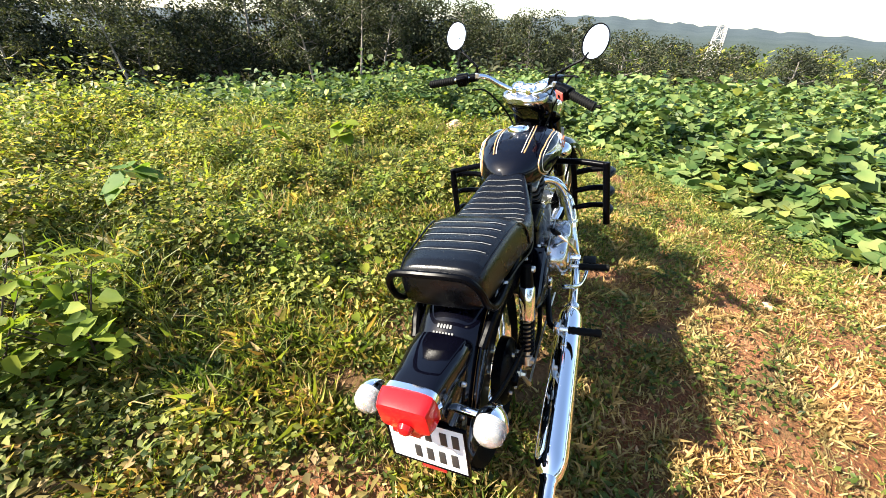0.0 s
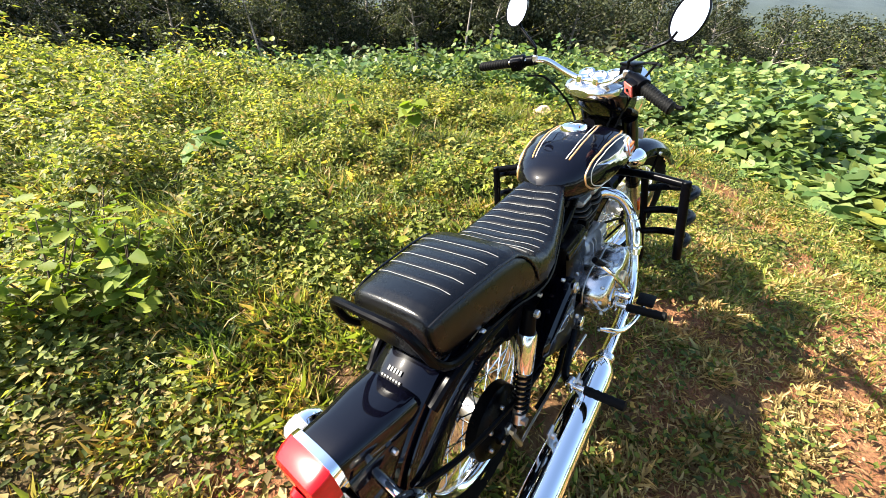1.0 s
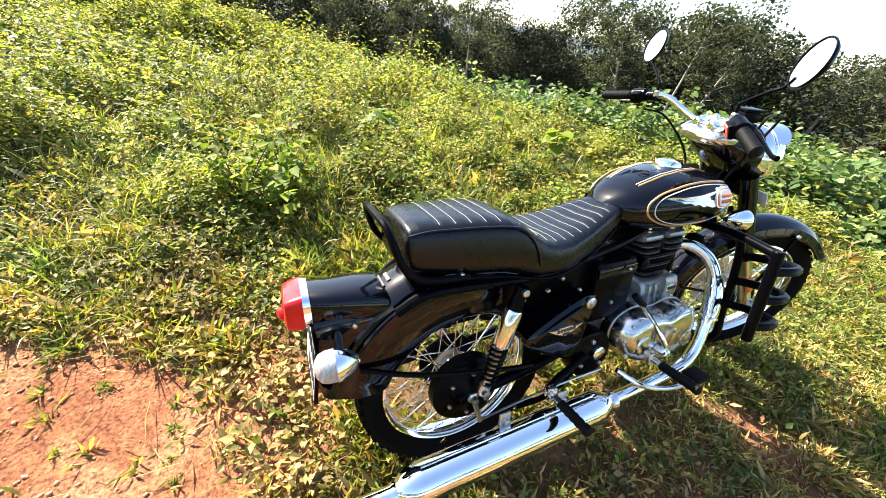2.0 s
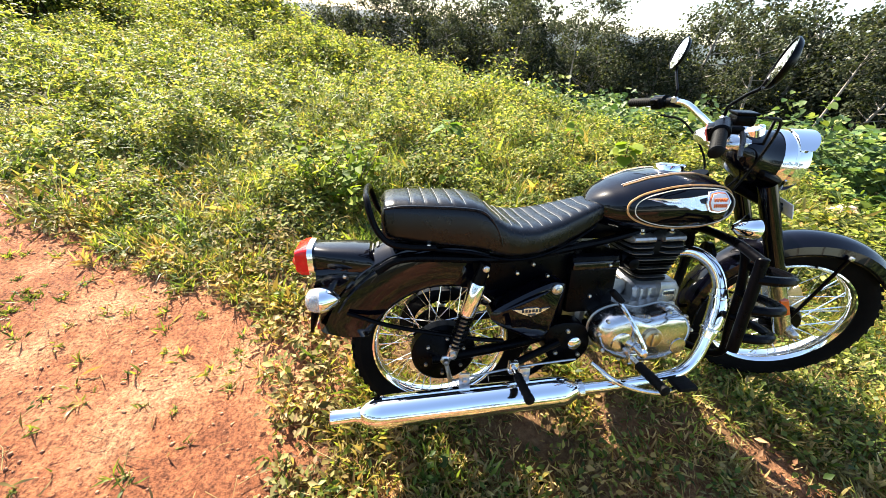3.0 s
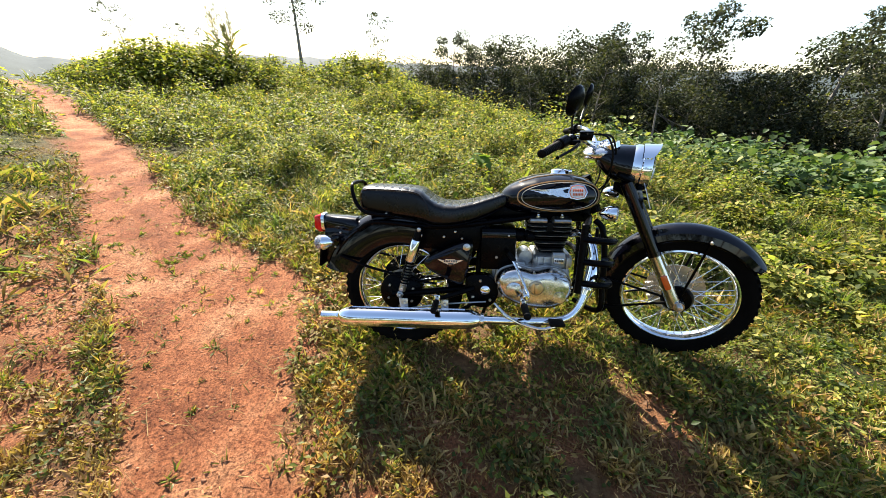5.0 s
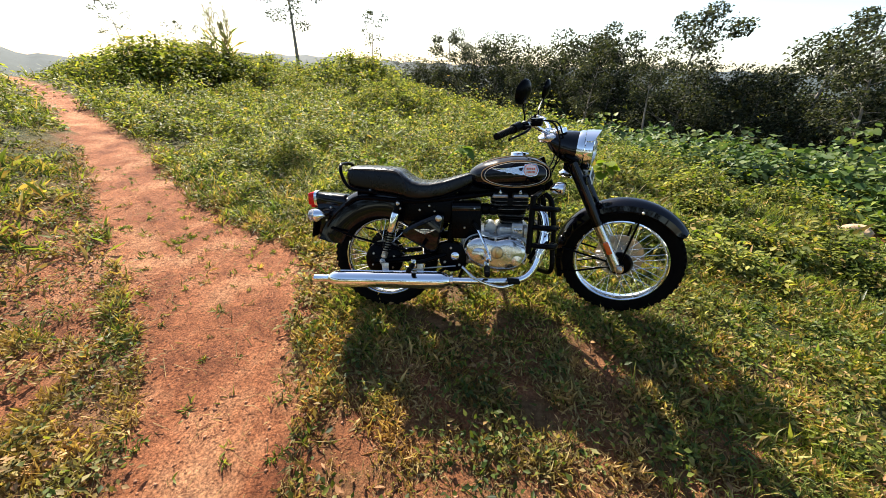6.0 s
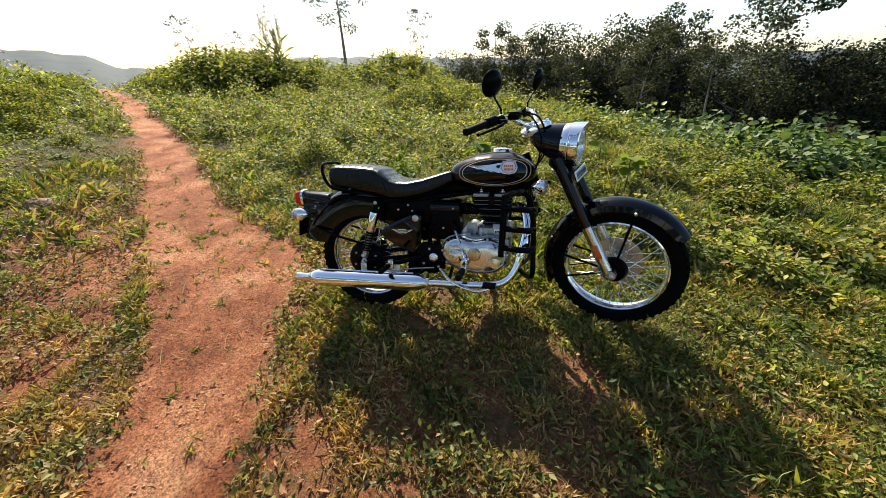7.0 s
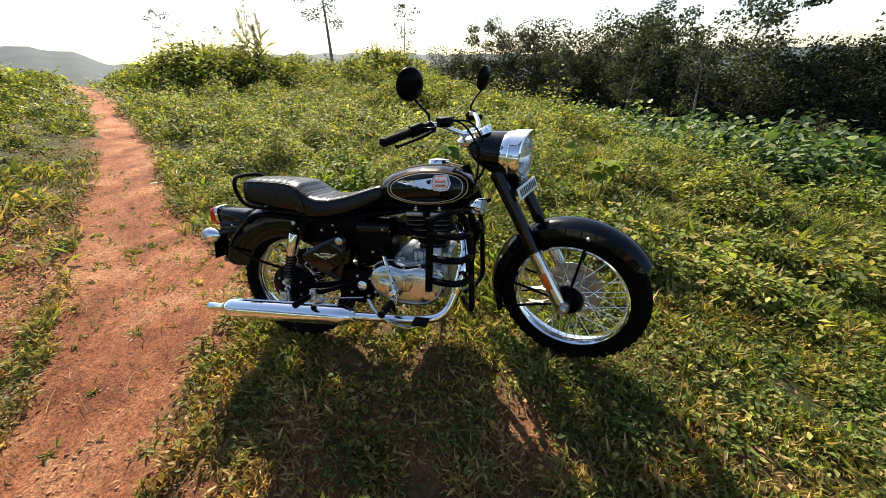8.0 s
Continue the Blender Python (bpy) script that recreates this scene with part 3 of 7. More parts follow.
def plants(x, y, tall, wide, count, leaf, shape, slim=0.55, droop=0.55):
    """Leafy plants: each one a dome of leaves that point outwards and hang at its skirt."""
    n = len(x)
    turn, out = rng.uniform(0, 6.28, (n, count)), rng.uniform(0, 1, (n, count)) ** 0.58
    lobed = 1 + 0.30 * np.sin(3 * turn + rng.uniform(0, 6.28, (n, 1))) + rng.normal(0, 0.12, (n, count))
    px, py = x[:, None] + out * wide[:, None] * lobed * np.cos(turn), y[:, None] + out * wide[:, None] * lobed * np.sin(turn)
    rise = tall[:, None] * np.sqrt(np.clip(1 - out ** 2, 0.02, 1)) * rng.uniform(0.45, 1.12, (n, count))
    at = np.stack([px.ravel(), py.ravel(), ground_z(px.ravel(), py.ravel()) + 0.008 + rise.ravel()], -1)
    k = n * count
    length = rng.uniform(0.6, 1.35, k) * np.repeat(leaf * rng.uniform(0.75, 1.25, n), count)
    return scatter(shape, at, turn.ravel() - math.pi / 2 + rng.normal(0, 0.6, k), 0.30 - droop * 1.5 * out.ravel() + rng.normal(0, 0.38, k), rng.normal(0, 0.42, k), length * slim * rng.uniform(0.8, 1.2, k), length)


def tufts(x, y, tall, blades, width):
    """Grass in tufts, the blades arching away from the middle."""
    n = len(x)
    k = n * blades
    turn = rng.uniform(0, 6.28, k)
    off = np.abs(rng.normal(0, 0.022, k)) + 0.004
    px, py = np.repeat(x, blades) + off * np.cos(turn), np.repeat(y, blades) + off * np.sin(turn)
    length = np.repeat(tall, blades) * rng.uniform(0.5, 1.2, k)
    at = np.stack([px, py, ground_z(px, py) - 0.01], -1)
    return scatter(ARC, at, turn - math.pi / 2 + rng.normal(0, 0.35, k), rng.uniform(-0.55, 0.55, k), rng.normal(0, 0.25, k), width * rng.uniform(0.7, 1.3, k), length)


def weeds():
    """Leafy weeds in clumps behind the motorcycle, up the slope, beside the trail; those behind the eye are unseen,
    added for reflections.
    """
    leaves, blades = [], []
    # count, x, y, how high and wide a plant grows, leaves on each, length of a leaf
    for count, x0, x1, y0, y1, high, broad, each, leaf in ((3400, -3.0, 5.2, 0.45, 2.6, 0.25, 0.098, 46, 0.034), (1500, 1.7, 4.9, 0.3, 3.0, 0.20, 0.13, 34, 0.052), (3200, -3.6, 5.4, 2.3, 4.6, 0.38, 0.135, 44, 0.042), (6400, -9, 5, 4.2, 11.5, 0.52, 0.19, 28, 0.066), (3600, -26, -6, -6, 24, 0.42, 0.34, 22, 0.125),
                                                           (2600, -9, -1.3, -3.2, 4.2, 0.17, 0.12, 26, 0.048), (1300, 1.3, 5.0, -1.9, 1.4, 0.10, 0.09, 30, 0.028), (2600, -14, 6, -14, -3.0, 0.22, 0.30, 18, 0.11)):
        x, y = spread(count, x0, x1, y0, y1)
        hum = hummock(x, y)
        keep = (rng.uniform(0, 1, count) < 0.38 + 0.75 * hum) & (rng.uniform(0, 1, count) > worn_at(x, y) * 1.7) & (vine_depth(x, y) < 0.05) & (np.hypot(x, y) < field_edge(np.degrees(np.arctan2(y, x))) + 2.5)
        if x0 > -10 and y0 < 1:
            keep &= rng.uniform(0, 1, count) < 0.30 + 0.7 * smooth_step(trail_gap(x, y) + 0.3 * wavy(x, y, 0.8), 0.2, 1.3)
        if y0 == 0.45:
            keep &= rng.uniform(0, 1, count) < smooth_step(y + 0.25 * wavy(x, y, 0.9), 0.4, 1.1) + 0.8 * smooth_step(x, 1.5, 2.4)
        if x0 == -26:
            keep &= (y > 11.5) | (x < -9)
        if y0 == -3.2:
            keep &= (rng.uniform(0, 1, count) < 0.25 + 0.9 * wavy(x, y, 0.6) + 0.7 * (np.hypot(x + 1, y) > 4.2)) & (y < 4.2 + 0.4 * x + 3.0)
        x, y, hum = x[keep], y[keep], hum[keep]
        n = len(x)
        low = 0.62 + 0.38 * smooth_step(y, 0.6, 2.2) if y0 == 0.45 else np.ones(n)
        tall = high * (0.10 + 0.72 * hum ** 1.5) * low * rng.uniform(0.6, 1.35, n)
        leaves.append(plants(x, y, tall, broad * (0.55 + 0.45 * hum) * rng.uniform(0.6, 1.4, n), each, leaf, LEAF))
    for count, x0, x1, y0, y1, high, each, width in ((4400, -3.0, 5.2, 0.5, 4.4, 0.18, 12, 0.0064), (3200, -9, 5, 4.0, 11.0, 0.27, 8, 0.014), (1500, -5, -1.1, -2.6, 3.6, 0.10, 9, 0.0085), (6000, 1.0, 5, -1.9, 1.4, 0.07, 9, 0.0052), (1300, -22, -7, -2, 20, 0.36, 7, 0.03)):
        x, y = spread(count, x0, x1, y0, y1)
        patch = wavy(x + 7, y, 1.3) + 0.5 * wavy(y, x - 3, 0.5)
        keep = (rng.uniform(0, 1, count) < 0.38 + 0.75 * patch) & (rng.uniform(0, 1, count) > worn_at(x, y) * 1.15) & (vine_depth(x, y) < 0.0) & (np.hypot(x, y) < field_edge(np.degrees(np.arctan2(y, x))) + 1.5)
        x, y = x[keep], y[keep]
        blades.append(tufts(x, y, high * rng.uniform(0.55, 1.35, len(x)) * (0.5 + 0.5 * smooth_step(y, 0.6, 1.8) if y0 == 0.5 else 1.0), each, width))
    pool("weeds", leaves, WEED, "yellow-green leafy weeds in clumps on the slope", "weeds")
    pool("tall_grass", blades, GRASS, "tufts of yellow-green grass on the slope", "grass")


def vines():
    """The field of creeping vine: a mound of broad overlapping leaves."""
    near, far = [], []
    for count, x0, x1, y0, y1, size, out in ((25000, 1.0, 6.5, -5.5, 4.0, 0.90, near), (44000, 2, 13, -9, 10, 1.05, far), (26000, 6, 30, -24, 12, 2.3, far)):
        x, y = spread(count, x0, x1, y0, y1)
        d = vine_depth(x, y)
        keep = (d > 0) & (np.hypot(x, y) < field_edge(np.degrees(np.arctan2(y, x))) + 2.0)
        if size > 1.1:
            keep &= (np.hypot(x - 2.5, y + 1) > (4.4 if size < 2 else 9.5))
        x, y, d = x[keep], y[keep], d[keep]
        n = len(x)
        mound = smooth_step(d, -0.05, 0.7) * (0.32 + 0.20 * wavy(x, y, 1.3) + 0.15 * wavy(y, x, 0.55)) * np.where(x > 6, 1.25, 1.0)
        at = np.stack([x, y, ground_z(x, y) + 0.03 + np.clip(mound, 0.02, 1) * rng.uniform(0.25, 1.12, n)], -1)
        length = rng.uniform(0.070, 0.165, n) * size * (0.72 + 0.30 * smooth_step(-y, -1.0, 1.5))
        out.append(scatter(BROAD if size < 1.0 else OVAL if size < 1.2 else LEAF, at, rng.uniform(0, 6.28, n), rng.normal(-0.28, 0.46, n), rng.normal(0, 0.40, n), length * rng.uniform(0.85, 1.05, n), length))
    pool("vine_leaves", near, VINE, "broad green heart-shaped leaves of a creeping vine", "vine")
    pool("vine_field", far, VINE, "field of dense creeping vine further off", "vine")


def young_leaves():
    """Single broad leaves of the vine that has crept into the weeds."""
    x, y = spread(6000, 0.2, 5.0, 0.6, 4.5)
    keep = (vine_depth(x, y) < 0.2) & (rng.uniform(0, 1, len(x)) < 0.16 + 0.5 * smooth_step(vine_depth(x, y), -1.6, 0.0) + 0.25 * wavy(x, y, 0.9))
    x, y = x[keep], y[keep]
    n = len(x)
    length = rng.uniform(0.024, 0.058, n)
    at = np.stack([x, y, ground_z(x, y) + 0.03 + rng.uniform(0.05, 0.22, n) * hummock(x, y)], -1)
    pool("young_vine_leaves", [scatter(BROAD, at, rng.uniform(0, 6.28, n), rng.normal(-0.1, 0.55, n), rng.normal(0, 0.5, n), length * 0.95, length)], SAPLING, "young broad vine leaves creeping among the weeds", "vine")


lawn()
dead_leaves()
seedlings()
young_leaves()
cover()
weeds()
withered()
vines()


# ---- plants, shrubs and trees ----
def tube_arrays(points, radii, segs=6):
    """A tapered tube along a line, as vertices and quads."""
    pts = np.array(points, float)
    way = np.gradient(pts, axis=0)
    way /= np.linalg.norm(way, axis=1)[:, None] + 1e-9
    ref = np.array([0.0, 0, 1]) if abs(way[0][2]) < 0.9 else np.array([1.0, 0, 0])
    rings, u = [], np.cross(way[0], ref)
    for p, w, r in zip(pts, way, np.broadcast_to(radii, len(pts))):
        u = u - w * (u @ w)
        u /= np.linalg.norm(u)
        v = np.cross(w, u)
        a = np.arange(segs) * 2 * math.pi / segs
        rings.append(p + r * (np.cos(a)[:, None] * u + np.sin(a)[:, None] * v))
    n = len(pts)
    i, j = np.meshgrid(np.arange(n - 1), np.arange(segs), indexing="ij")
    a, b = i * segs + j, i * segs + (j + 1) % segs
    return np.concatenate(rings), np.stack([a, b, b + segs, a + segs], -1).reshape(-1, 4)


def join_arrays(pieces):
    verts, faces, base = [], [], 0
    for v, f in pieces:
        verts.append(v), faces.append(f + base)
        base += len(v)
    return np.concatenate(verts), np.concatenate(faces)


def plain_part(name, mesh, parent, label=""):
    ob = new(name, mesh)
    ob.parent = parent
    if label:
        tagged(ob, label)
    return ob


def thing(name, label, category, group="", at=(0, 0, 0)):
    ob = new(name)
    ob.empty_display_size = 0.1
    ob.location = at
    return tagged(ob, label, category, group)


def tree(name, height, crown_low, spread_r, clumps, leaves, leaf, label, trunk_r=0.16, lean=0.0, seed=0):
    """A tapered trunk with limbs, and a crown of leaf clumps on them, uneven and with gaps."""
    g = np.random.default_rng(seed)
    root = thing(name, label, "tree")
    bend = g.normal(0, 0.25, 2)
    line = [(lean * height * u + bend[0] * u * u, bend[1] * u * u * 1.5, height * 0.76 * u - 0.4 * (u == 0)) for u in np.linspace(0, 1, 7)]
    wood = [tube_arrays(line, np.linspace(trunk_r, trunk_r * 0.15, 7), 7)]
    pieces = []
    for c in range(clumps):
        u = crown_low + (1 - crown_low) * ((c + g.uniform(0, 1)) / clumps)
        start = np.array([np.interp(u * 0.99, np.linspace(0, 1, 7), [p[k] for p in line]) for k in range(3)])
        reach = spread_r * (0.35 + 0.75 * math.sin(math.pi * min(1, (u - crown_low) / (1.02 - crown_low) * 0.8 + 0.15))) * g.uniform(0.5, 1.1)
        a = c * 2.4 + g.uniform(-0.5, 0.5)
        tip = start + np.array([math.cos(a) * reach, math.sin(a) * reach, reach * g.uniform(0.2, 0.7)])
        wood.append(tube_arrays([start, (start + tip) / 2 + (0, 0, -0.05 * reach), tip], [trunk_r * 0.24 * (1.1 - u * 0.6), trunk_r * 0.13, trunk_r * 0.05], 5))
        size = spread_r * g.uniform(0.28, 0.5)
        p = g.normal(0, 1, (leaves, 3))
        p /= np.linalg.norm(p, axis=1)[:, None]
        p = tip + p * (g.uniform(0.25, 1, leaves) ** 0.5)[:, None] * np.array([size, size, size * 0.72])
        ll = g.uniform(0.7, 1.3, leaves) * leaf
        pieces.append(scatter(SLIP, p, g.uniform(0, 6.28, leaves), g.normal(-0.3, 0.6, leaves), g.normal(0, 0.6, leaves), ll * 0.85, ll * 1.3))
    plain_part("trunk", mesh_quads("trunk", *join_arrays(wood), BARK, True), root, "pale slender trunk with limbs")
    plain_part("crown", mesh_quads("crown", *join_arrays(pieces), FOREST), root)
    return root


def place(kind, x, y, turn, size, sink=0.1):
    return copy_thing(kind, pose(x, y, float(ground_z(x, y)) - sink, 0, 0, turn) @ Matrix.Scale(size, 4))


def shrub_kind(name, label, leaves, leaf, seed, mat):
    """A low uneven mass of leafy lobes on woody stems, with sprays that stand out of it."""
    g = np.random.default_rng(seed)
    root = thing(name, label, "shrub")
    wood, pieces = [], []
    lobes, sprays = 15, 14
    for c in range(lobes):
        a, far = c * 2.4 + g.uniform(-0.4, 0.4), 0.72 * math.sqrt((c + 0.4) / lobes)
        size = g.uniform(0.20, 0.36)
        mid = np.array([math.cos(a) * far, math.sin(a) * far, (0.66 - 0.55 * far ** 1.6) * g.uniform(0.75, 1.12)])
        wood.append(tube_arrays([(0.1 * math.cos(a), 0.1 * math.sin(a), -0.15), mid * (0.5, 0.5, 0.45), mid], [0.014, 0.009, 0.003], 4))
        n = leaves // lobes
        d = g.normal(0, 1, (n, 3))
        d[:, 2] = np.abs(d[:, 2]) * np.where(g.uniform(0, 1, n) < 0.82, 1, -0.8)
        d /= np.linalg.norm(d, axis=1)[:, None]
        p = mid + d * (size * (g.uniform(0.55, 1.08, n) + 0.16 * np.sin(5 * d[:, 0] + 7 * d[:, 1] + c)))[:, None] * np.array([1, 1, 0.85])
        p[:, 2] = np.maximum(p[:, 2], 0.02)
        ll = g.uniform(0.6, 1.35, n) * leaf
        pieces.append(scatter(LEAF, p, np.arctan2(d[:, 1], d[:, 0]) - math.pi / 2 + g.normal(0, 0.6, n), 0.55 * np.arcsin(d[:, 2]) - 0.45 + g.normal(0, 0.4, n), g.normal(0, 0.4, n), ll * 0.55, ll))
    for c in range(sprays):
        a, tilt = c * 2.4 + 1.0, abs(g.normal(0, 0.5))
        reach = g.uniform(0.8, 1.06)
        tip = np.array([math.cos(a) * math.sin(tilt) * reach, math.sin(a) * math.sin(tilt) * reach, math.cos(tilt) * reach])
        wood.append(tube_arrays([tip * 0.2, tip * 0.62 + (0, 0, 0.04), tip], [0.008, 0.006, 0.002], 4))
        n = 26
        p = tip * g.uniform(0.62, 1.0, n)[:, None] + g.normal(0, 0.028, (n, 3))
        ll = g.uniform(0.6, 1.2, n) * leaf
        pieces.append(scatter(LEAF, p, g.uniform(0, 6.28, n), g.normal(0.1, 0.45, n), g.normal(0, 0.4, n), ll * 0.5, ll))
    plain_part("branching", mesh_quads("branching", *join_arrays(wood), STEM, True), root, "brown woody stems")
    plain_part("foliage", mesh_quads("foliage", *join_arrays(pieces), mat), root)
    return root


def big_leaf_plant(x, y, tall, leaf, count, seed, label, mat=VINE):
    """A single upright stem with a few large drooping leaves, each its own piece."""
    g = np.random.default_rng(seed)
    root = thing("broad_leaf_plant", label, "plant", at=(x, y, float(ground_z(x, y)) - 0.02))
    plain_part("stem", mesh_quads("stem", *tube_arrays([(0, 0, 0), (0.01, 0.0, tall * 0.5), (0.0, 0.01, tall)], [0.008, 0.006, 0.004], 5), STEM, True), root)
    for n in range(count):
        a, h = n * 2.4 + g.uniform(-0.3, 0.3), tall * g.uniform(0.72, 1.02)
        size = leaf * g.uniform(0.75, 1.2)
        v, f = scatter(BROAD, np.array([[math.cos(a) * 0.02, math.sin(a) * 0.02, h]]), np.array([a - math.pi / 2]), np.array([g.uniform(-0.75, 0.15)]), np.array([g.normal(0, 0.25)]), np.array([size * 0.95]), np.array([size]))
        plain_part("leaf", mesh_quads("leaf", v, f, mat, True), root)
    return root


def leafy_weed(x, y, tall, leaf, count, seed):
    """An upright branching weed with many small leaves."""
    g = np.random.default_rng(seed)
    root = thing("leafy_weed", "tall leafy weed with a dark branching stem", "plant", at=(x, y, float(ground_z(x, y)) - 0.02))
    pieces = []
    for c in range(7):
        a, reach = g.uniform(0, 6.28), tall * g.uniform(0.5, 1.0)
        tip = np.array([math.cos(a) * reach * 0.45, math.sin(a) * reach * 0.45, reach])
        plain_part("stem", mesh_quads("stem", *tube_arrays([(0, 0, 0), tip * (0.35, 0.35, 0.5), tip], [0.006, 0.004, 0.0015], 4), STEM, True), root)
        n = count // 7
        p = tip * g.uniform(0.3, 1.05, n)[:, None] + g.normal(0, 0.045, (n, 3))
        ll = g.uniform(0.6, 1.3, n) * leaf
        pieces.append(scatter(OVAL, p, g.uniform(0, 6.28, n), g.normal(-0.1, 0.5, n), g.normal(0, 0.4, n), ll * 0.62, ll))
    plain_part("foliage", mesh_quads("foliage", *join_arrays(pieces), SAPLING if leaf > 0.05 else WEED), root)
    return root


def tall_reed(x, y, tall, seed):
    """A clump of tall flowering grass: thin stalks, narrow leaves, feathery heads."""
    g = np.random.default_rng(seed)
    root = thing("tall_reed", "tall flowering reed grass with feathery heads on the ridge", "grass", at=(x, y, float(ground_z(x, y)) - 0.05))
    for c in range(4):
        a, h, off = g.uniform(0, 6.28), tall * g.uniform(0.75, 1.0), g.normal(0, 0.16, 2)
        line = [(off[0] + math.cos(a) * 0.10 * h * u * u, off[1] + math.sin(a) * 0.10 * h * u * u, h * u) for u in np.linspace(0, 1, 6)]
        stalk = plain_part("stalk", mesh_quads("stalk", *tube_arrays(line, np.linspace(0.012, 0.006, 6), 4), STEM, True), root)
        n = 60
        u = g.uniform(0.72, 1.04, n)
        at = np.stack([np.interp(u, np.linspace(0, 1, 6), [q[k] for q in line]) + g.normal(0, 0.02, n) for k in range(3)], -1)
        plain_part("plume", mesh_quads("plume", *scatter(LEAF, at, g.uniform(0, 6.28, n), g.uniform(0.4, 1.2, n), g.normal(0, 0.5, n), np.full(n, 0.016), g.uniform(0.08, 0.18, n)), PLUME), stalk, "pale feathery flower head")
        n = 10
        u = g.uniform(0.1, 0.7, n)
        at = np.stack([np.interp(u, np.linspace(0, 1, 6), [q[k] for q in line]) for k in range(3)], -1)
        plain_part("blade", mesh_quads("blade", *scatter(BLADE, at, g.uniform(0, 6.28, n), g.uniform(-0.5, 0.2, n), g.normal(0, 0.3, n), np.full(n, 0.013), g.uniform(0.3, 0.6, n)), GRASS), stalk)["kind"] = "stuff"
    return root


def lumpy_rock(name, label, x, y, size, mat, seed, sink):
    bm = bmesh.new()
    bmesh.ops.create_icosphere(bm, subdivisions=4, radius=1.0)
    off = Vector((seed * 3.1, seed * 1.7, 0))
    for v in bm.verts:
        k = 1 + 0.28 * noise.noise(v.co * 1.3 + off) + 0.10 * noise.noise(v.co * 4 + off) + 0.03 * noise.noise(v.co * 11 + off)
        v.co = Vector((v.co.x * size[0], v.co.y * size[1], v.co.z * size[2])) * k
    me = bpy.data.meshes.new(name)
    bm.to_mesh(me)
    bm.free()
    me.materials.append(mat)
    ob = new(name, me)
    ob.location = (x, y, float(ground_z(x, y)) - sink)
    return tagged(ob, label, "rock")


def plant_everything():
    g = np.random.default_rng(21)
    kinds = [tree("broadleaf_tree", 9.0, 0.46, 1.75, 26, 250, 0.112, "dark green broadleaf tree at the valley's edge", 0.15, 0.02, 1),
             tree("broadleaf_tree", 8.5, 0.36, 1.95, 28, 250, 0.115, "dense dark broadleaf tree in the valley", 0.17, -0.03, 2),
             tree("slender_tree", 10.0, 0.60, 1.25, 18, 240, 0.12, "slender pale-trunked tree with an open crown", 0.12, 0.05, 3),
             tree("slender_tree", 11.0, 0.74, 1.35, 12, 220, 0.12, "tall leaning tree with a sparse tufted crown", 0.11, 0.10, 4)]
    sky = [(-50, -0.9), (-30, -0.6), (-20, -0.6), (-5, -0.2), (2, 1.6), (7, 2.2), (22, 3.4), (30, 3.6), (39, 3.8), (45, 2.4), (50, 0.6), (58, 0.4), (63, 1.4), (70, 2.6), (78, 2.8), (85, 4.0), (92, 4.0), (97, 1.2), (104, 0.2)]
    tops = [max(v.co.z for o in k.children for v in o.data.vertices) for k in kinds]
    first = [True] * 4
    spots = []
    fill = [(-50, -2.6), (-20, -2.2), (-5, -1.6), (2, 0.0), (7, 0.5), (22, 0.9), (39, 0.9), (50, 0.3), (58, 0.1), (66, 0.1), (74, 0.6), (92, 0.8), (97, 0.1), (104, -0.8)]
    for a in np.arange(-48, 104, 3.8):
        low = float(np.interp(a, [k[0] for k in sky], [k[1] for k in sky]))
        spots.append((a + g.uniform(-0.8, 0.8), 16.0 + g.uniform(0, 6), float(np.interp(a, [k[0] for k in fill], [k[1] for k in fill])) - 1.3 + g.uniform(-0.9, 0.5), int(g.choice([0, 1]))))
        if a < 20 or a > 93:
            spots.append((a + 0.8 + g.uniform(-1.6, 1.6), 13.0 + g.uniform(0, 10), low + g.uniform(-2.2, 0.2), int(g.choice([0, 0, 2]))))
    # those that stand out above the rest: bearing, metres beyond the brow, rise of the top in degrees, kind
    spots += [(96.8, 14, 1.2, 1), (91.0, 14, 4.7, 2), (87.6, 15, 2.8, 1), (83.4, 15, 4.3, 0), (80.8, 15, 3.2, 1), (77.6, 16, 2.1, 1), (74.8, 16, 3.2, 0), (72.0, 16, 4.7, 0), (68.5, 16, 3.5, 2), (66.4, 18, 5.2, 3), (63.5, 18, 1.2, 1), (61.2, 16, 7.4, 3), (58.5, 14, 1.0, 1), (55.2, 14, 1.0, 0), (51.8, 15, 0.6, 1), (49.2, 15, 1.0, 0),
              (46.1, 16, 4.2, 0), (42.7, 17, 6.4, 3), (40.4, 16, 3.5, 2), (37.3, 16, 4.8, 0), (34.6, 17, 5.2, 2), (32.0, 17, 2.7, 1), (29.1, 16, 5.8, 0), (26.4, 16, 4.2, 2), (24.0, 15, 3.3, 1), (18.0, 15, 2.3, 0), (59.2, 7, 1.4, 3), (38.3, 8, 3.4, 2), (33.2, 8, 4.2, 3), (30.0, 8.5, 3.4, 2), (70.0, 8, 1.0, 2), (78.0, 8, 0.6, 2)]
    for a, back, lift, n in spots:
        ca, sa = math.cos(math.radians(a)), math.sin(math.radians(a))
        r = float(field_edge(a)) + back
        x, y = r * ca, r * sa
        base = float(ground_z(x, y)) - 0.15
        want = 1.8 + r * math.tan(math.radians(lift))
        size = (want - base) / tops[n]
        m = pose(x, y, base, 0, 0, g.uniform(0, 360) if a != 61.2 else -35) @ Matrix.Scale(size, 4)
        if first[n]:
            kinds[n].matrix_basis = m
            first[n] = False
        else:
            copy_thing(kinds[n], Matrix.Identity(4)).matrix_basis = m
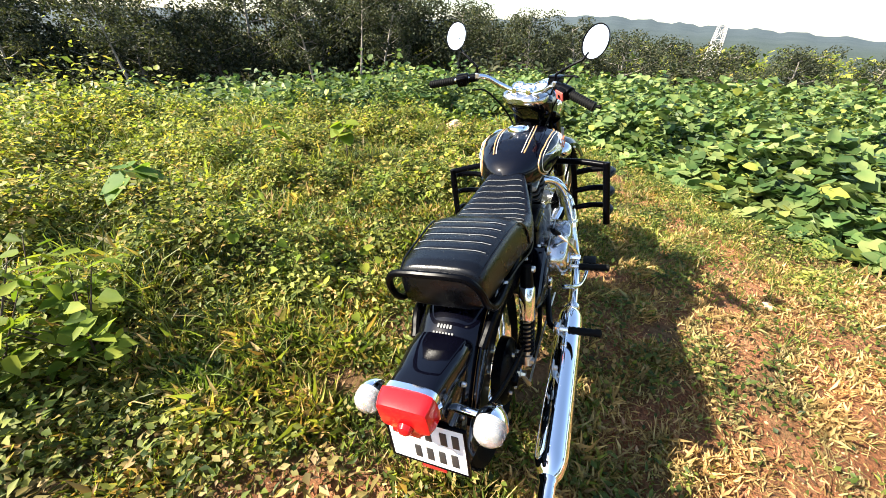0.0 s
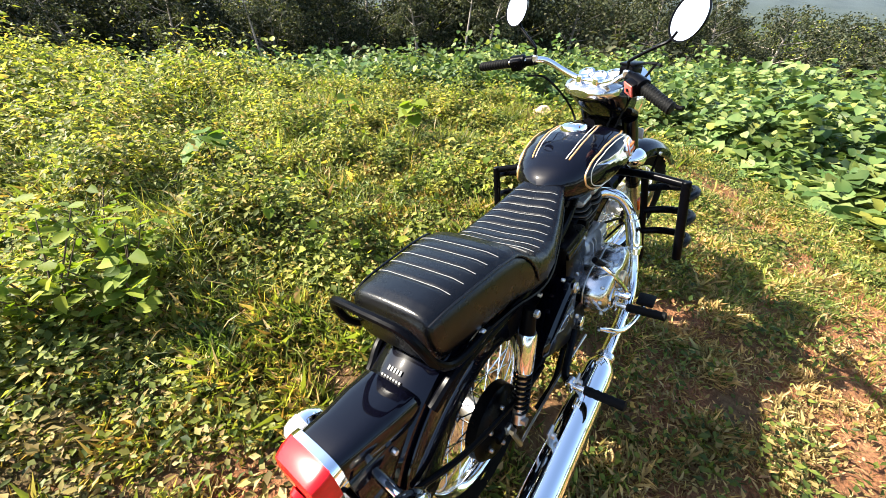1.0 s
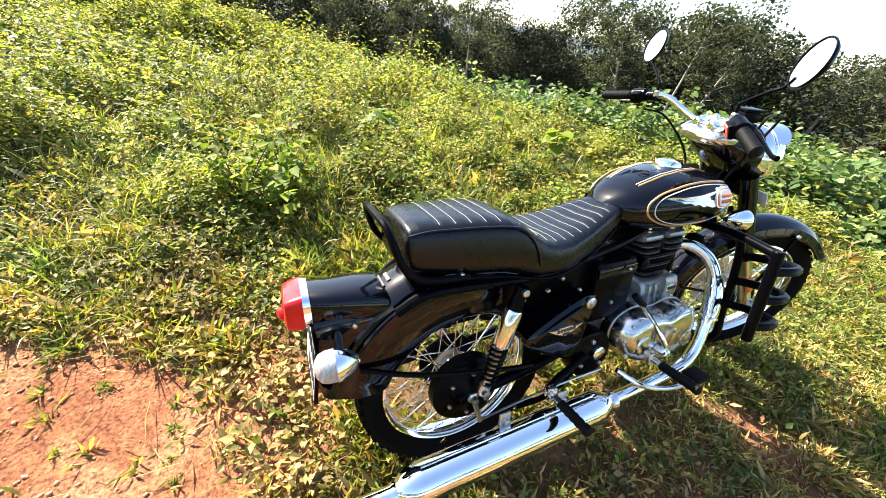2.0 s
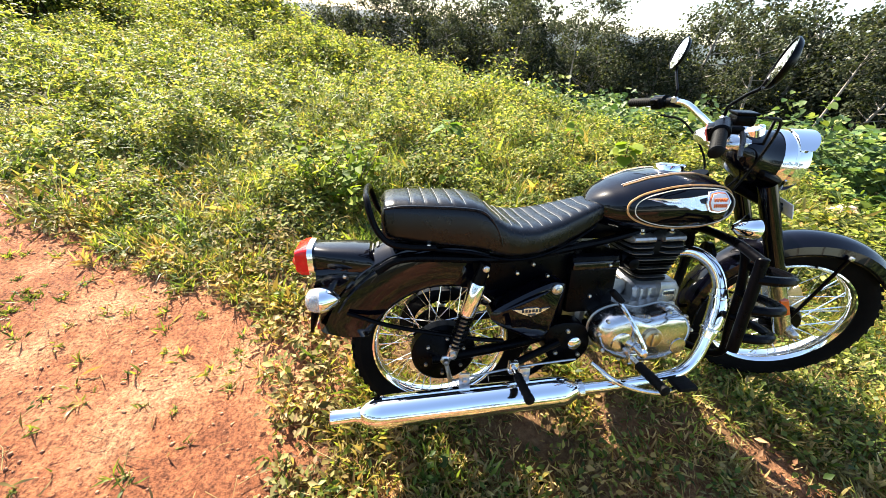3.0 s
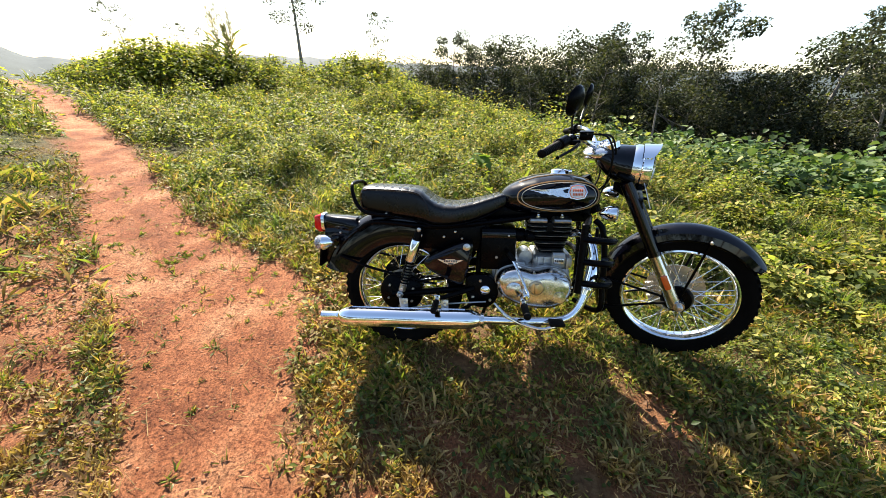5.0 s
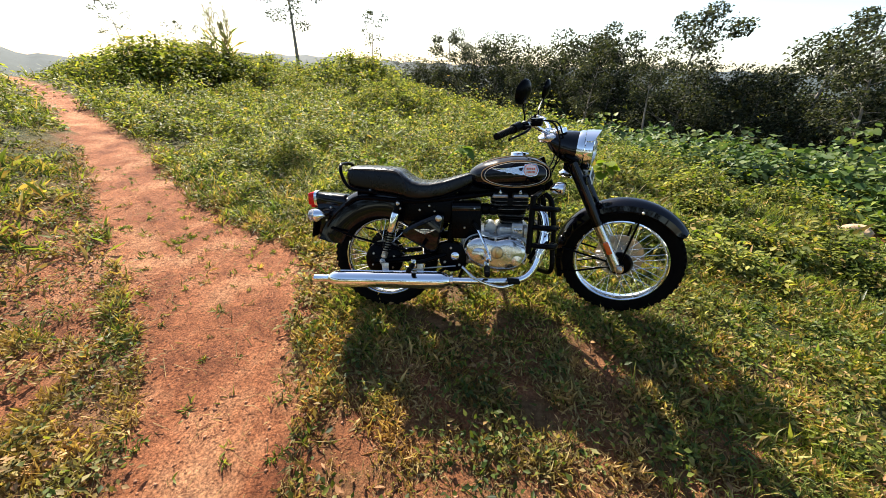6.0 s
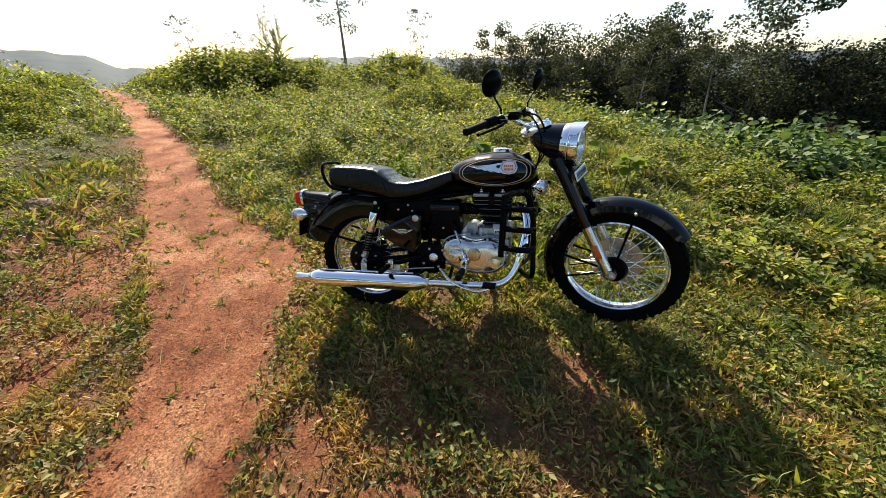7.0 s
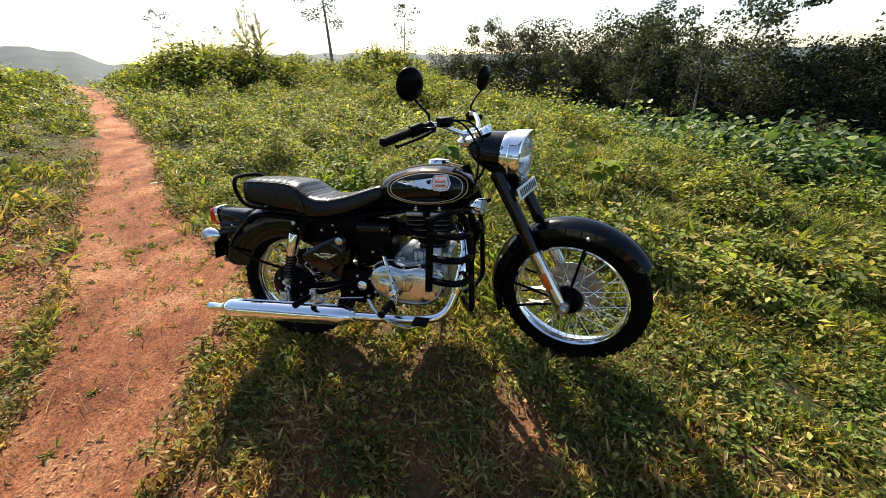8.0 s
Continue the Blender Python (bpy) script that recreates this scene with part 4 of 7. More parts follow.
    # unseen trees added behind the eye, to darken reflections in the black paint
    for a in np.arange(192, 306, 7.0):
        r = g.uniform(12.5, 19)
        x, y = r * math.cos(math.radians(a)), r * math.sin(math.radians(a))
        n = int(g.choice([0, 1]))
        copy_thing(kinds[n], Matrix.Identity(4)).matrix_basis = pose(x, y, float(ground_z(x, y)) - 0.2, 0, 0, g.uniform(0, 360)) @ Matrix.Scale(g.uniform(0.62, 0.9), 4)
    # thin trees on the ridge
    ridge = [tree("ridge_tree", 7.0, 0.42, 1.3, 12, 170, 0.11, "thin sunlit tree with a sparse crown on the ridge", 0.11, 0.0, 11),
             tree("bare_sapling", 5.0, 0.55, 0.55, 10, 50, 0.09, "spindly young tree with hardly any leaves", 0.05, 0.02, 12)]
    set_out = [False, False]
    for k, x, y, turn, size in ((0, -8.2, 18.5, 40, 1.0), (1, -4.6, 19.5, 0, 1.15), (1, -15.5, 16.4, 90, 0.95), (1, -11.2, 14.3, 200, 0.62), (1, -10.2, 14.6, 120, 0.60)):
        m = pose(x, y, float(ground_z(x, y)) - 0.2, 0, 0, turn) @ Matrix.Scale(size, 4)
        if set_out[k]:
            copy_thing(ridge[k], Matrix.Identity(4)).matrix_basis = m
        else:
            ridge[k].matrix_basis = m
            set_out[k] = True
    bushes = [shrub_kind("shrub", "rounded green shrub thick with small leaves", 2100, 0.072, 31, SHRUB),
              shrub_kind("shrub", "sunlit scrubby bush with loose leafy sprays", 1900, 0.078, 32, SCRUB),
              shrub_kind("undergrowth_bush", "dark bush at the brow of the field", 1000, 0.085, 33, FOREST)]
    low = [shrub_kind("low_bush", "low mound of green scrub on the slope", 620, 0.125, 34, SHRUB), shrub_kind("low_bush", "low sunlit mound of loose leafy scrub", 560, 0.13, 35, SCRUB)]
    for n in (0, 1):
        low[n].matrix_basis = pose(-3.4 + 2 * n, 6.0, float(ground_z(-3.4 + 2 * n, 6.0)) - 0.04) @ Matrix.Scale(0.34, 4)
    done = [False, False]
    for k, x, y, size in ((0, -9.72, 10.1, 1.55), (1, -9.64, 10.85, 1.75), (0, -8.9, 10.85, 1.75), (1, -8.1, 10.8, 1.55), (0, -7.6, 11.2, 1.5), (1, -7.1, 11.5, 1.35), (0, -6.3, 11.4, 1.25), (1, -5.6, 12.3, 1.1), (0, -4.6, 12.2, 1.4), (0, -3.9, 13.4, 1.8), (1, -3.2, 13.1, 1.6), (0, -2.1, 11.3, 1.05),
                          (1, -1.3, 10.9, 0.85), (0, -0.3, 10.5, 0.6), (0, -11.6, 11.1, 1.15), (1, -12.8, 11.4, 1.0), (0, -14.8, 12.9, 0.8), (1, -16.2, 14.4, 0.65), (1, -9.0, 12.2, 1.7), (0, -6.8, 12.9, 1.5), (1, -11.8, 13.2, 1.3), (0, -14.6, 15.2, 1.1), (1, -5.2, 10.9, 0.95), (0, -3.3, 11.4, 1.0),
                          (1, -8.6, 3.9, 0.75), (1, -8.0, 3.5, 0.55), (1, -7.4, 3.2, 0.38), (1, -9.6, 5.0, 0.5), (0, -11.0, 6.2, 0.7), (1, -6.9, 5.8, 0.36), (0, -3.9, 7.0, 0.30), (1, -5.4, 7.9, 0.38), (0, -3.6, 9.3, 0.55), (1, -5.0, 5.6, 0.28), (0, -2.4, 8.7, 0.62),
                          (0, -1.15, 7.9, 0.95), (1, -0.4, 8.3, 0.85), (0, 0.2, 8.0, 0.7), (1, -1.9, 8.3, 0.8), (0, 0.9, 7.6, 0.55), (1, -4.4, 10.2, 0.75), (0, -6.3, 9.4, 0.65), (1, -7.5, 9.0, 0.55), (0, 2.3, 6.2, 0.5), (1, 0.7, 6.4, 0.38), (0, 3.58, 8.9, 0.66), (1, -2.9, 6.2, 0.34), (0, -3.1, 3.7, 0.34), (1, -2.0, 4.3, 0.36), (1, -3.9, 4.9, 0.34),
                          (0, -5.2, 6.6, 0.36), (0, -0.6, 5.6, 0.34), (1, -1.4, 6.6, 0.42), (0, 1.9, 10.2, 0.7), (0, 0.25, 4.5, 0.40), (1, 0.55, 4.8, 0.38), (0, 2.3, 4.3, 0.36), (1, 1.3, 4.4, 0.40), (1, -16.4, 11.0, 0.5), (0, -13.6, 8.6, 0.6), (1, -18.5, 12.0, 0.5)):
        m = pose(x, y, float(ground_z(x, y)) - 0.05, 0, 0, g.uniform(0, 360)) @ Matrix.Diagonal((size * 1.12, size * 1.12, size, 1))
        if size < 0.52:
            copy_thing(low[k], Matrix.Identity(4)).matrix_basis = m
        elif done[k]:
            copy_thing(bushes[k], Matrix.Identity(4)).matrix_basis = m
        else:
            bushes[k].matrix_basis = m
            done[k] = True
    # low mounds of scrub over the slope
    for _ in range(74):
        x, y = g.uniform(-7.5, 3.0), g.uniform(2.6, 9.5)
        if float(worn_at(np.array([x]), np.array([y]))[0]) > 0.05 or float(vine_depth(np.array([x]), np.array([y]))[0]) > -0.3 or math.hypot(x - 0.4, y - 2.1) < 0.8:
            continue
        k = int(g.choice([0, 0, 1]))
        copy_thing(low[k], Matrix.Identity(4)).matrix_basis = pose(x, y, float(ground_z(x, y)) - 0.04, 0, 0, g.uniform(0, 360)) @ Matrix.Diagonal((*[g.uniform(0.24, 0.40) * (0.6 + 0.1 * y)] * 2, g.uniform(0.16, 0.28) * (0.6 + 0.1 * y), 1))
    # undergrowth along the brow of the field
    for a in np.arange(-40, 100, 4.6):
        r = float(field_edge(a)) + g.uniform(6.0, 11.0)
        x, y = r * math.cos(math.radians(a)), r * math.sin(math.radians(a))
        (bushes[2] if a == -40 else copy_thing(bushes[2], Matrix.Identity(4))).matrix_basis = pose(x, y, float(ground_z(x, y)) - 0.1, 0, 0, g.uniform(0, 360)) @ Matrix.Scale(g.uniform(2.2, 3.8), 4)
    for x, y, tall, seed in ((-8.6, 12.0, 2.9, 71), (-8.2, 12.4, 2.7, 72), (-7.4, 11.3, 2.5, 73)):
        tall_reed(x, y, tall, seed)
    big_leaf_plant(0.43, 2.20, 0.42, 0.165, 6, 41, "broad-leaved seedling with large drooping green leaves", BROADLEAF)
    big_leaf_plant(1.88, 1.71, 0.42, 0.125, 9, 42, "leafy sapling with broad yellow-green leaves", SAPLING)
    big_leaf_plant(1.75, 2.35, 0.36, 0.11, 6, 43, "young plant with pale broad leaves in the grass", SAPLING)
    leafy_weed(-0.35, 1.50, 0.62, 0.066, 190, 44)
    leafy_weed(-0.57, 1.62, 0.50, 0.060, 150, 45)
    leafy_weed(-0.30, 1.92, 0.46, 0.055, 120, 46)
    lumpy_rock("rock", "pale sandstone lump beside the path", 4.32, 1.48, (0.17, 0.14, 0.12), STONE, 1, 0.0)
    lumpy_rock("boulder", "red-brown boulder half buried in the bank", -3.85, 0.80, (0.17, 0.13, 0.10), BOULDER, 2, 0.04)
    lumpy_rock("stone", "small pale stone on the path edge", 1.35, -1.45, (0.035, 0.028, 0.02), STONE, 3, 0.0)


plant_everything()


def far_woods():
    """Crowns of the wooded slopes across the valley."""
    g = np.random.default_rng(77)
    pieces = []
    for _ in range(520):
        a, r = math.radians(g.uniform(-55, 100)), 42 + 150 * g.uniform(0, 1) ** 1.4
        x, y = r * math.cos(a), r * math.sin(a)
        big = g.uniform(1.6, 3.4)
        n = 60
        p = g.normal(0, 1, (n, 3))
        p /= np.linalg.norm(p, axis=1)[:, None]
        p = p * np.array([big, big, big * 0.8]) + (x, y, float(ground_z(x, y)) + big * 1.2 + 2.0)
        ll = g.uniform(0.5, 1.1, n) * big * 0.42
        pieces.append(scatter(LEAF, p, g.uniform(0, 6.28, n), g.normal(0, 0.6, n), g.normal(0, 0.6, n), ll * 0.8, ll))
    pool("far_woods", pieces, SHRUB, "wooded slopes across the valley", "woods")


far_woods()


def pebbles():
    """Grit and crumbs of earth on the bare ground."""
    v = np.array([(1, 0, 0), (0, 1, 0), (-1, 0, 0), (0, -1, 0), (0.2, 0.1, 0.85), (-0.1, 0.2, -0.8)])
    f = np.array([(0, 1, 4), (1, 2, 4), (2, 3, 4), (3, 0, 4), (1, 0, 5), (2, 1, 5), (3, 2, 5), (0, 3, 5)])
    x, y = spread(42000, -4.5, 1.6, -2.8, 3.0)
    worn = worn_at(x, y)
    keep = rng.uniform(0, 1, len(x)) < worn * np.clip(0.55 + 0.6 * wavy(x, y, 0.35), 0.08, 1)
    x, y = x[keep], y[keep]
    n = len(x)
    size = 0.0026 + 0.0075 * rng.uniform(0, 1, n) ** 6
    at = np.stack([x, y, ground_z(x, y) - 0.018 * worn[keep] + size * 0.25], -1)
    pool("pebbles", [scatter((v, f), at, rng.uniform(0, 6.28, n), rng.uniform(-0.4, 0.4, n), rng.uniform(-0.4, 0.4, n), size * rng.uniform(0.8, 1.6, n), size)], PEBBLE, "loose red laterite grit on the path", "pebbles")


def litter():
    """Dead stalks and straws lying on the path."""
    g = np.random.default_rng(5)
    pieces = []
    for _ in range(900):
        x, y = g.uniform(-2.8, 2.2), g.uniform(-2.2, 1.4)
        a, l = g.uniform(0, 6.28), g.uniform(0.04, 0.17)
        c = g.normal(0, 0.3)
        line = [(x + math.cos(a + c * u) * l * u, y + math.sin(a + c * u) * l * u, float(ground_z(x, y)) + 0.004 + 0.012 * math.sin(3 * u)) for u in (0, 0.5, 1)]
        pieces.append(tube_arrays(line, [0.0016, 0.0013, 0.0008], 3))
    ob = new("straw", mesh_quads("straw", *join_arrays(pieces), DRY))
    tagged(ob, "dead pale stalks lying on the ground", "straw", kind="stuff")


pebbles()
litter()


def lattice_tower():
    """Four-legged steel lattice mast beyond the field."""
    a, r = math.radians(-14.2), 70.0
    x, y = -0.8 + r * math.cos(a), -0.15 + r * math.sin(a)
    base = float(ground_z(x, y)) - 0.5
    top = 1.3 + r * math.tan(math.radians(0.75))
    root = thing("lattice_tower", "grey steel lattice tower among distant trees", "tower", at=(x, y, base))
    h = top - base
    w = lambda z: 1.25 - 0.75 * z / h
    corner = lambda z, n: ((1 if n in (0, 3) else -1) * w(z), (1 if n < 2 else -1) * w(z), z)
    for n in range(4):
        plain_part("leg", mesh_quads("leg", *tube_arrays([corner(0, n), corner(h, n)], [0.09, 0.06], 6), TOWER_STEEL), root)
    bays = 9
    for b in range(bays):
        z0, z1 = h * b / bays, h * (b + 1) / bays
        for n in range(4):
            k = (n + 1) % 4
            for p, q in ((corner(z0, n), corner(z1, k)), (corner(z0, k), corner(z1, n)), (corner(z1, n), corner(z1, k))):
                plain_part("brace", mesh_quads("brace", *tube_arrays([p, q], [0.04, 0.04], 4), TOWER_STEEL), root)


lattice_tower()


# ---- the motorcycle ----
bike = thing("motorcycle", "black classic roadster motorcycle with chrome exhaust leaning on its side stand", "motorcycle")
bike.matrix_basis = pose(0.006, -0.080, -0.008, -11.4, -3.0, -2.2) @ Matrix.Scale(0.966, 4)
RAKE, STEER = radians(27), radians(-21)
AXIS = Vector((1.05, 0, 0.9))
TURNED = Matrix.Translation(AXIS) @ Matrix.Rotation(STEER, 4, Vector((-math.sin(RAKE), 0, math.cos(RAKE)))) @ Matrix.Translation(-AXIS)
STRAIGHT = Matrix.Identity(4)


def part(name, shape, mat, parent=None, label="", front=False, sharp=35, mirror=False):
    """Links a shape (vertices, faces) as one mesh under the motorcycle or one of its parts; front: it turns with the handlebar."""
    v, f = shape
    me = bpy.data.meshes.new(name)
    m = TURNED if front else STRAIGHT
    pts = [m @ Vector((p[0], -p[1] if mirror else p[1], p[2])) for p in v]
    me.from_pydata([tuple(p) for p in pts], [], [tuple(reversed(q)) if mirror else tuple(q) for q in f])
    bm = bmesh.new()
    bm.from_mesh(me)
    bmesh.ops.recalc_face_normals(bm, faces=bm.faces)
    bm.to_mesh(me)
    bm.free()
    me.polygons.foreach_set("use_smooth", [True] * len(me.polygons))
    me.set_sharp_from_angle(angle=radians(sharp))
    me.materials.append(mat)
    ob = new(name, me)
    ob.parent = parent or bike
    if label:
        tagged(ob, label)
    return ob


def curve_points(points, per=6):
    """A smooth line through the points."""
    p = [np.array(q, float) for q in points]
    p = [2 * p[0] - p[1]] + p + [2 * p[-1] - p[-2]]
    out = []
    for a, b, c, d in zip(p, p[1:], p[2:], p[3:]):
        for k in range(per):
            u = k / per
            out.append(0.5 * (2 * b + (c - a) * u + (2 * a - 5 * b + 4 * c - d) * u * u + (3 * b - a - 3 * c + d) * u ** 3))
    out.append(p[-2])
    return np.array(out)


def join(*shapes):
    verts, faces = [], []
    for v, f in shapes:
        faces += [tuple(int(i) + len(verts) for i in q) for q in f]
        verts += [tuple(map(float, p)) for p in v]
    return verts, faces


def tube(points, radius, segs=10, per=6, closed=False):
    """A round bar through the points, with closed ends; radius: one, or one for each point."""
    pts = curve_points(points, per) if per > 1 and len(points) > 2 else np.array(points, float)
    if isinstance(radius, (list, tuple)):
        radius = np.interp(np.linspace(0, 1, len(pts)), np.linspace(0, 1, len(radius)), radius)
    v, f = tube_arrays(pts, radius, segs)
    faces = [tuple(q) for q in f.tolist()]
    n = len(pts)
    faces += [tuple(range(segs - 1, -1, -1)), tuple(range((n - 1) * segs, n * segs))]
    return v.tolist(), faces


def frame_of(axis):
    a = Vector(axis).normalized()
    u = a.orthogonal().normalized() if abs(a.y) < 0.9 else Vector((1, 0, 0))
    return a, u, a.cross(u)


def lathe(profile, centre, axis, segs=28, cap=True):
    """Turns (distance along the axis, radius) pairs about an axis through centre."""
    a, u, w = frame_of(axis)
    c = Vector(centre)
    steps = segs
    verts, faces = [], []
    for h, r in profile:
        for k in range(steps):
            t = 2 * math.pi * k / segs
            verts.append(tuple(c + a * h + (u * math.cos(t) + w * math.sin(t)) * r))
    for i in range(len(profile) - 1):
        for k in range(segs):
            p, q = i * steps + k, i * steps + (k + 1) % steps
            faces.append((p, q, q + steps, p + steps))
    if cap:
        if profile[0][1] > 1e-4:
            faces.append(tuple(range(steps - 1, -1, -1)))
        if profile[-1][1] > 1e-4:
            faces.append(tuple(range((len(profile) - 1) * steps, len(profile) * steps)))
    return verts, faces


def loft(rings, capped=True):
    verts, faces = [], []
    n = len(rings[0])
    for r in rings:
        verts += [tuple(map(float, p)) for p in r]
    for i in range(len(rings) - 1):
        for k in range(n):
            q = (k + 1) % n
            faces.append((i * n + k, i * n + q, (i + 1) * n + q, (i + 1) * n + k))
    if capped:
        faces += [tuple(range(n - 1, -1, -1)), tuple(range((len(rings) - 1) * n, len(rings) * n))]
    return verts, faces


def egg(x, cy, cz, hw, hh, power=2.5, n=28):
    """A rounded cross-section in the plane of x."""
    out = []
    for k in range(n):
        t = 2 * math.pi * k / n
        c, s = math.cos(t), math.sin(t)
        out.append((x, cy + hw * math.copysign(abs(c) ** (2 / power), c), cz + hh * math.copysign(abs(s) ** (2 / power), s)))
    return out


def slab(outline, y0, y1, edge=0.006):
    """A flat plate with softened edges from an (x, z) outline, between two depths."""
    c = np.mean(np.array(outline), axis=0)
    ring = lambda y, k: [(c[0] + (p[0] - c[0]) * k, y, c[1] + (p[1] - c[1]) * k) for p in outline]
    size = max(np.ptp(np.array(outline)[:, 0]), np.ptp(np.array(outline)[:, 1])) / 2
    k = 1 - edge / size
    s = 1 if y1 > y0 else -1
    return loft([ring(y0, k), ring(y0 + s * edge * 0.5, 1), ring(y1 - s * edge * 0.5, 1), ring(y1, k)])


def rounded(points, per=5):
    """Closed smooth outline through (x, z) points."""
    p = [np.array(q, float) for q in points]
    n = len(p)
    out = []
    for i in range(n):
        a, b, c, d = p[i - 1], p[i], p[(i + 1) % n], p[(i + 2) % n]
        for k in range(per):
            u = k / per
            out.append(tuple(0.5 * (2 * b + (c - a) * u + (2 * a - 5 * b + 4 * c - d) * u * u + (3 * b - a - 3 * c + d) * u ** 3)))
    return out


def box(x0, x1, y0, y1, z0, z1, edge=0.006):
    bm = bmesh.new()
    bmesh.ops.create_cube(bm, size=1.0, matrix=Matrix.Translation(((x0 + x1) / 2, (y0 + y1) / 2, (z0 + z1) / 2)) @ Matrix.Diagonal((abs(x1 - x0), abs(y1 - y0), abs(z1 - z0), 1)))
    bmesh.ops.bevel(bm, geom=bm.edges[:], offset=edge, segments=2, affect="EDGES", profile=0.5)
    v = [tuple(p.co) for p in bm.verts]
    bm.verts.index_update()
    f = [tuple(q.index for q in face.verts) for face in bm.faces]
    bm.free()
    return v, f


def moved(shape, m):
    return [tuple(m @ Vector(p)) for p in shape[0]], shape[1]


def bolt(x, y, z, r=0.008, side=-1, parent=None, front=False, mat=None, name="bolt"):
    return part(name, lathe([(-0.004, r), (0.004, r), (0.007, r * 0.75), (0.008, 0)], (x, y, z), (0, side, 0), 8), mat or STEEL, parent, front=front)


# -- wheels --
def wheel(name, cx, cz, tyre_r, rim_r, tyre_w, front):
    c = (cx, 0, cz)
    rim = part(name, lathe([(-0.034, rim_r), (-0.036, rim_r - 0.006), (-0.030, rim_r - 0.014), (-0.014, rim_r - 0.020), (0.014, rim_r - 0.020), (0.030, rim_r - 0.014), (0.036, rim_r - 0.006), (0.034, rim_r), (0.028, rim_r - 0.004), (0.012, rim_r - 0.012), (-0.012, rim_r - 0.012), (-0.028, rim_r - 0.004), (-0.034, rim_r)], c, (0, 1, 0), 72, False), CHROME, None, "chrome wire-spoked wheel rim", front)
    w = tyre_w / 2
    depth = tyre_r - rim_r
    prof = [(-0.03, rim_r - 0.004), (-w * 0.86, rim_r + depth * 0.28), (-w, rim_r + depth * 0.55), (-w * 0.90, rim_r + depth * 0.80)]
    for k in range(11):
        u = -0.72 + 1.44 * k / 10
        prof.append((w * u, tyre_r - 0.30 * depth * abs(u) ** 2.3 - (0.006 if k % 3 == 0 else 0)))
    prof += [(w * 0.90, rim_r + depth * 0.80), (w, rim_r + depth * 0.55), (w * 0.86, rim_r + depth * 0.28), (0.03, rim_r - 0.004)]
    part("tyre", lathe(prof, c, (0, 1, 0), 80, False), RUBBER, rim, "black treaded tyre with dusty sidewalls", front)
    for sgn in (-1, 1):
        b = box(-0.010, 0.010, sgn * w * 0.35, sgn * w * 0.83, -0.004, 0.004, 0.002)
        block = None
        for k in range(48):
            m = (TURNED if front else STRAIGHT) @ Matrix.Translation((cx, 0, cz)) @ Matrix.Rotation(2 * math.pi * (k + 0.25 * sgn) / 48, 4, "Y") @ Matrix.Translation((0, 0, tyre_r - 0.008)) @ Matrix.Rotation(0.35 * sgn, 4, "Z")
            if block is None:
                block = part("tread_block", b, RUBBER, rim)
                ob = block
            else:
                ob = new("tread_block", block.data)
                ob.parent = rim
            ob.matrix_basis = m
    hub_w = 0.055
    part("hub", lathe([(-hub_w, 0.030), (-hub_w + 0.004, 0.052), (-hub_w + 0.010, 0.052), (-hub_w + 0.014, 0.034), (hub_w - 0.014, 0.034), (hub_w - 0.010, 0.052), (hub_w - 0.004, 0.052), (hub_w, 0.030)], c, (0, 1, 0), 28), CAST, rim, "", front)
    for k in range(40):
        s = 1 if k % 2 else -1
        lead = 0.42 if (k // 2) % 2 else -0.42
        t = 2 * math.pi * k / 40
        a = (cx + 0.048 * math.cos(t + lead * 1.9), s * (hub_w - 0.007), cz + 0.048 * math.sin(t + lead * 1.9))
        b = (cx + (rim_r - 0.016) * math.cos(t), s * 0.008, cz + (rim_r - 0.016) * math.sin(t))
        part("spoke", tube([a, b], 0.0021, 5, 1), DULL_CHROME, rim, "", front)
    return rim


REAR, FRONT = (0.015, 0.325), (1.425, 0.352)
rear_wheel = wheel("rear_wheel", *REAR, 0.325, 0.250, 0.105, False)
front_wheel = wheel("front_wheel", *FRONT, 0.335, 0.256, 0.092, True)
# brake disc on the far side, brake drum cover on the near side at the back
part("brake_disc", join(lathe([(0.060, 0.135), (0.064, 0.135), (0.064, 0.085), (0.060, 0.085), (0.060, 0.135)], (FRONT[0], 0, FRONT[1]), (0, 1, 0), 40, False), lathe([(0.056, 0.05), (0.058, 0.09), (0.062, 0.09), (0.062, 0.05)], (FRONT[0], 0, FRONT[1]), (0, 1, 0), 28)), STEEL, front_wheel, "drilled steel brake disc", True)
part("hub_cover", lathe([(-0.050, 0.0), (-0.074, 0.030), (-0.070, 0.060), (-0.052, 0.072), (-0.046, 0.072)], (FRONT[0], 0, FRONT[1]), (0, 1, 0), 28, False), SATIN, front_wheel, "black hub cover", True)
drum = part("brake_drum", lathe([(-0.055, 0.116), (-0.085, 0.114), (-0.098, 0.100), (-0.106, 0.050), (-0.118, 0.032), (-0.120, 0.0)], (REAR[0], 0, REAR[1]), (0, 1, 0), 36), SATIN, rear_wheel, "black rear brake drum plate")
for k in range(6):
    t = 1.05 * k + 0.4
    bolt(REAR[0] + 0.072 * math.cos(t), -0.104, REAR[1] + 0.072 * math.sin(t), 0.007, -1, rear_wheel)
part("axle_nut", lathe([(0, 0.019), (0.012, 0.019), (0.016, 0.012), (0.030, 0.011), (0.032, 0)], (REAR[0], -0.115, REAR[1]), (0, -1, 0), 6), STEEL, rear_wheel)
part("sprocket", lathe([(0.06, 0.10), (0.066, 0.10), (0.066, 0.05), (0.06, 0.05), (0.06, 0.10)], (REAR[0], 0, REAR[1]), (0, 1, 0), 36, False), SATIN, rear_wheel)

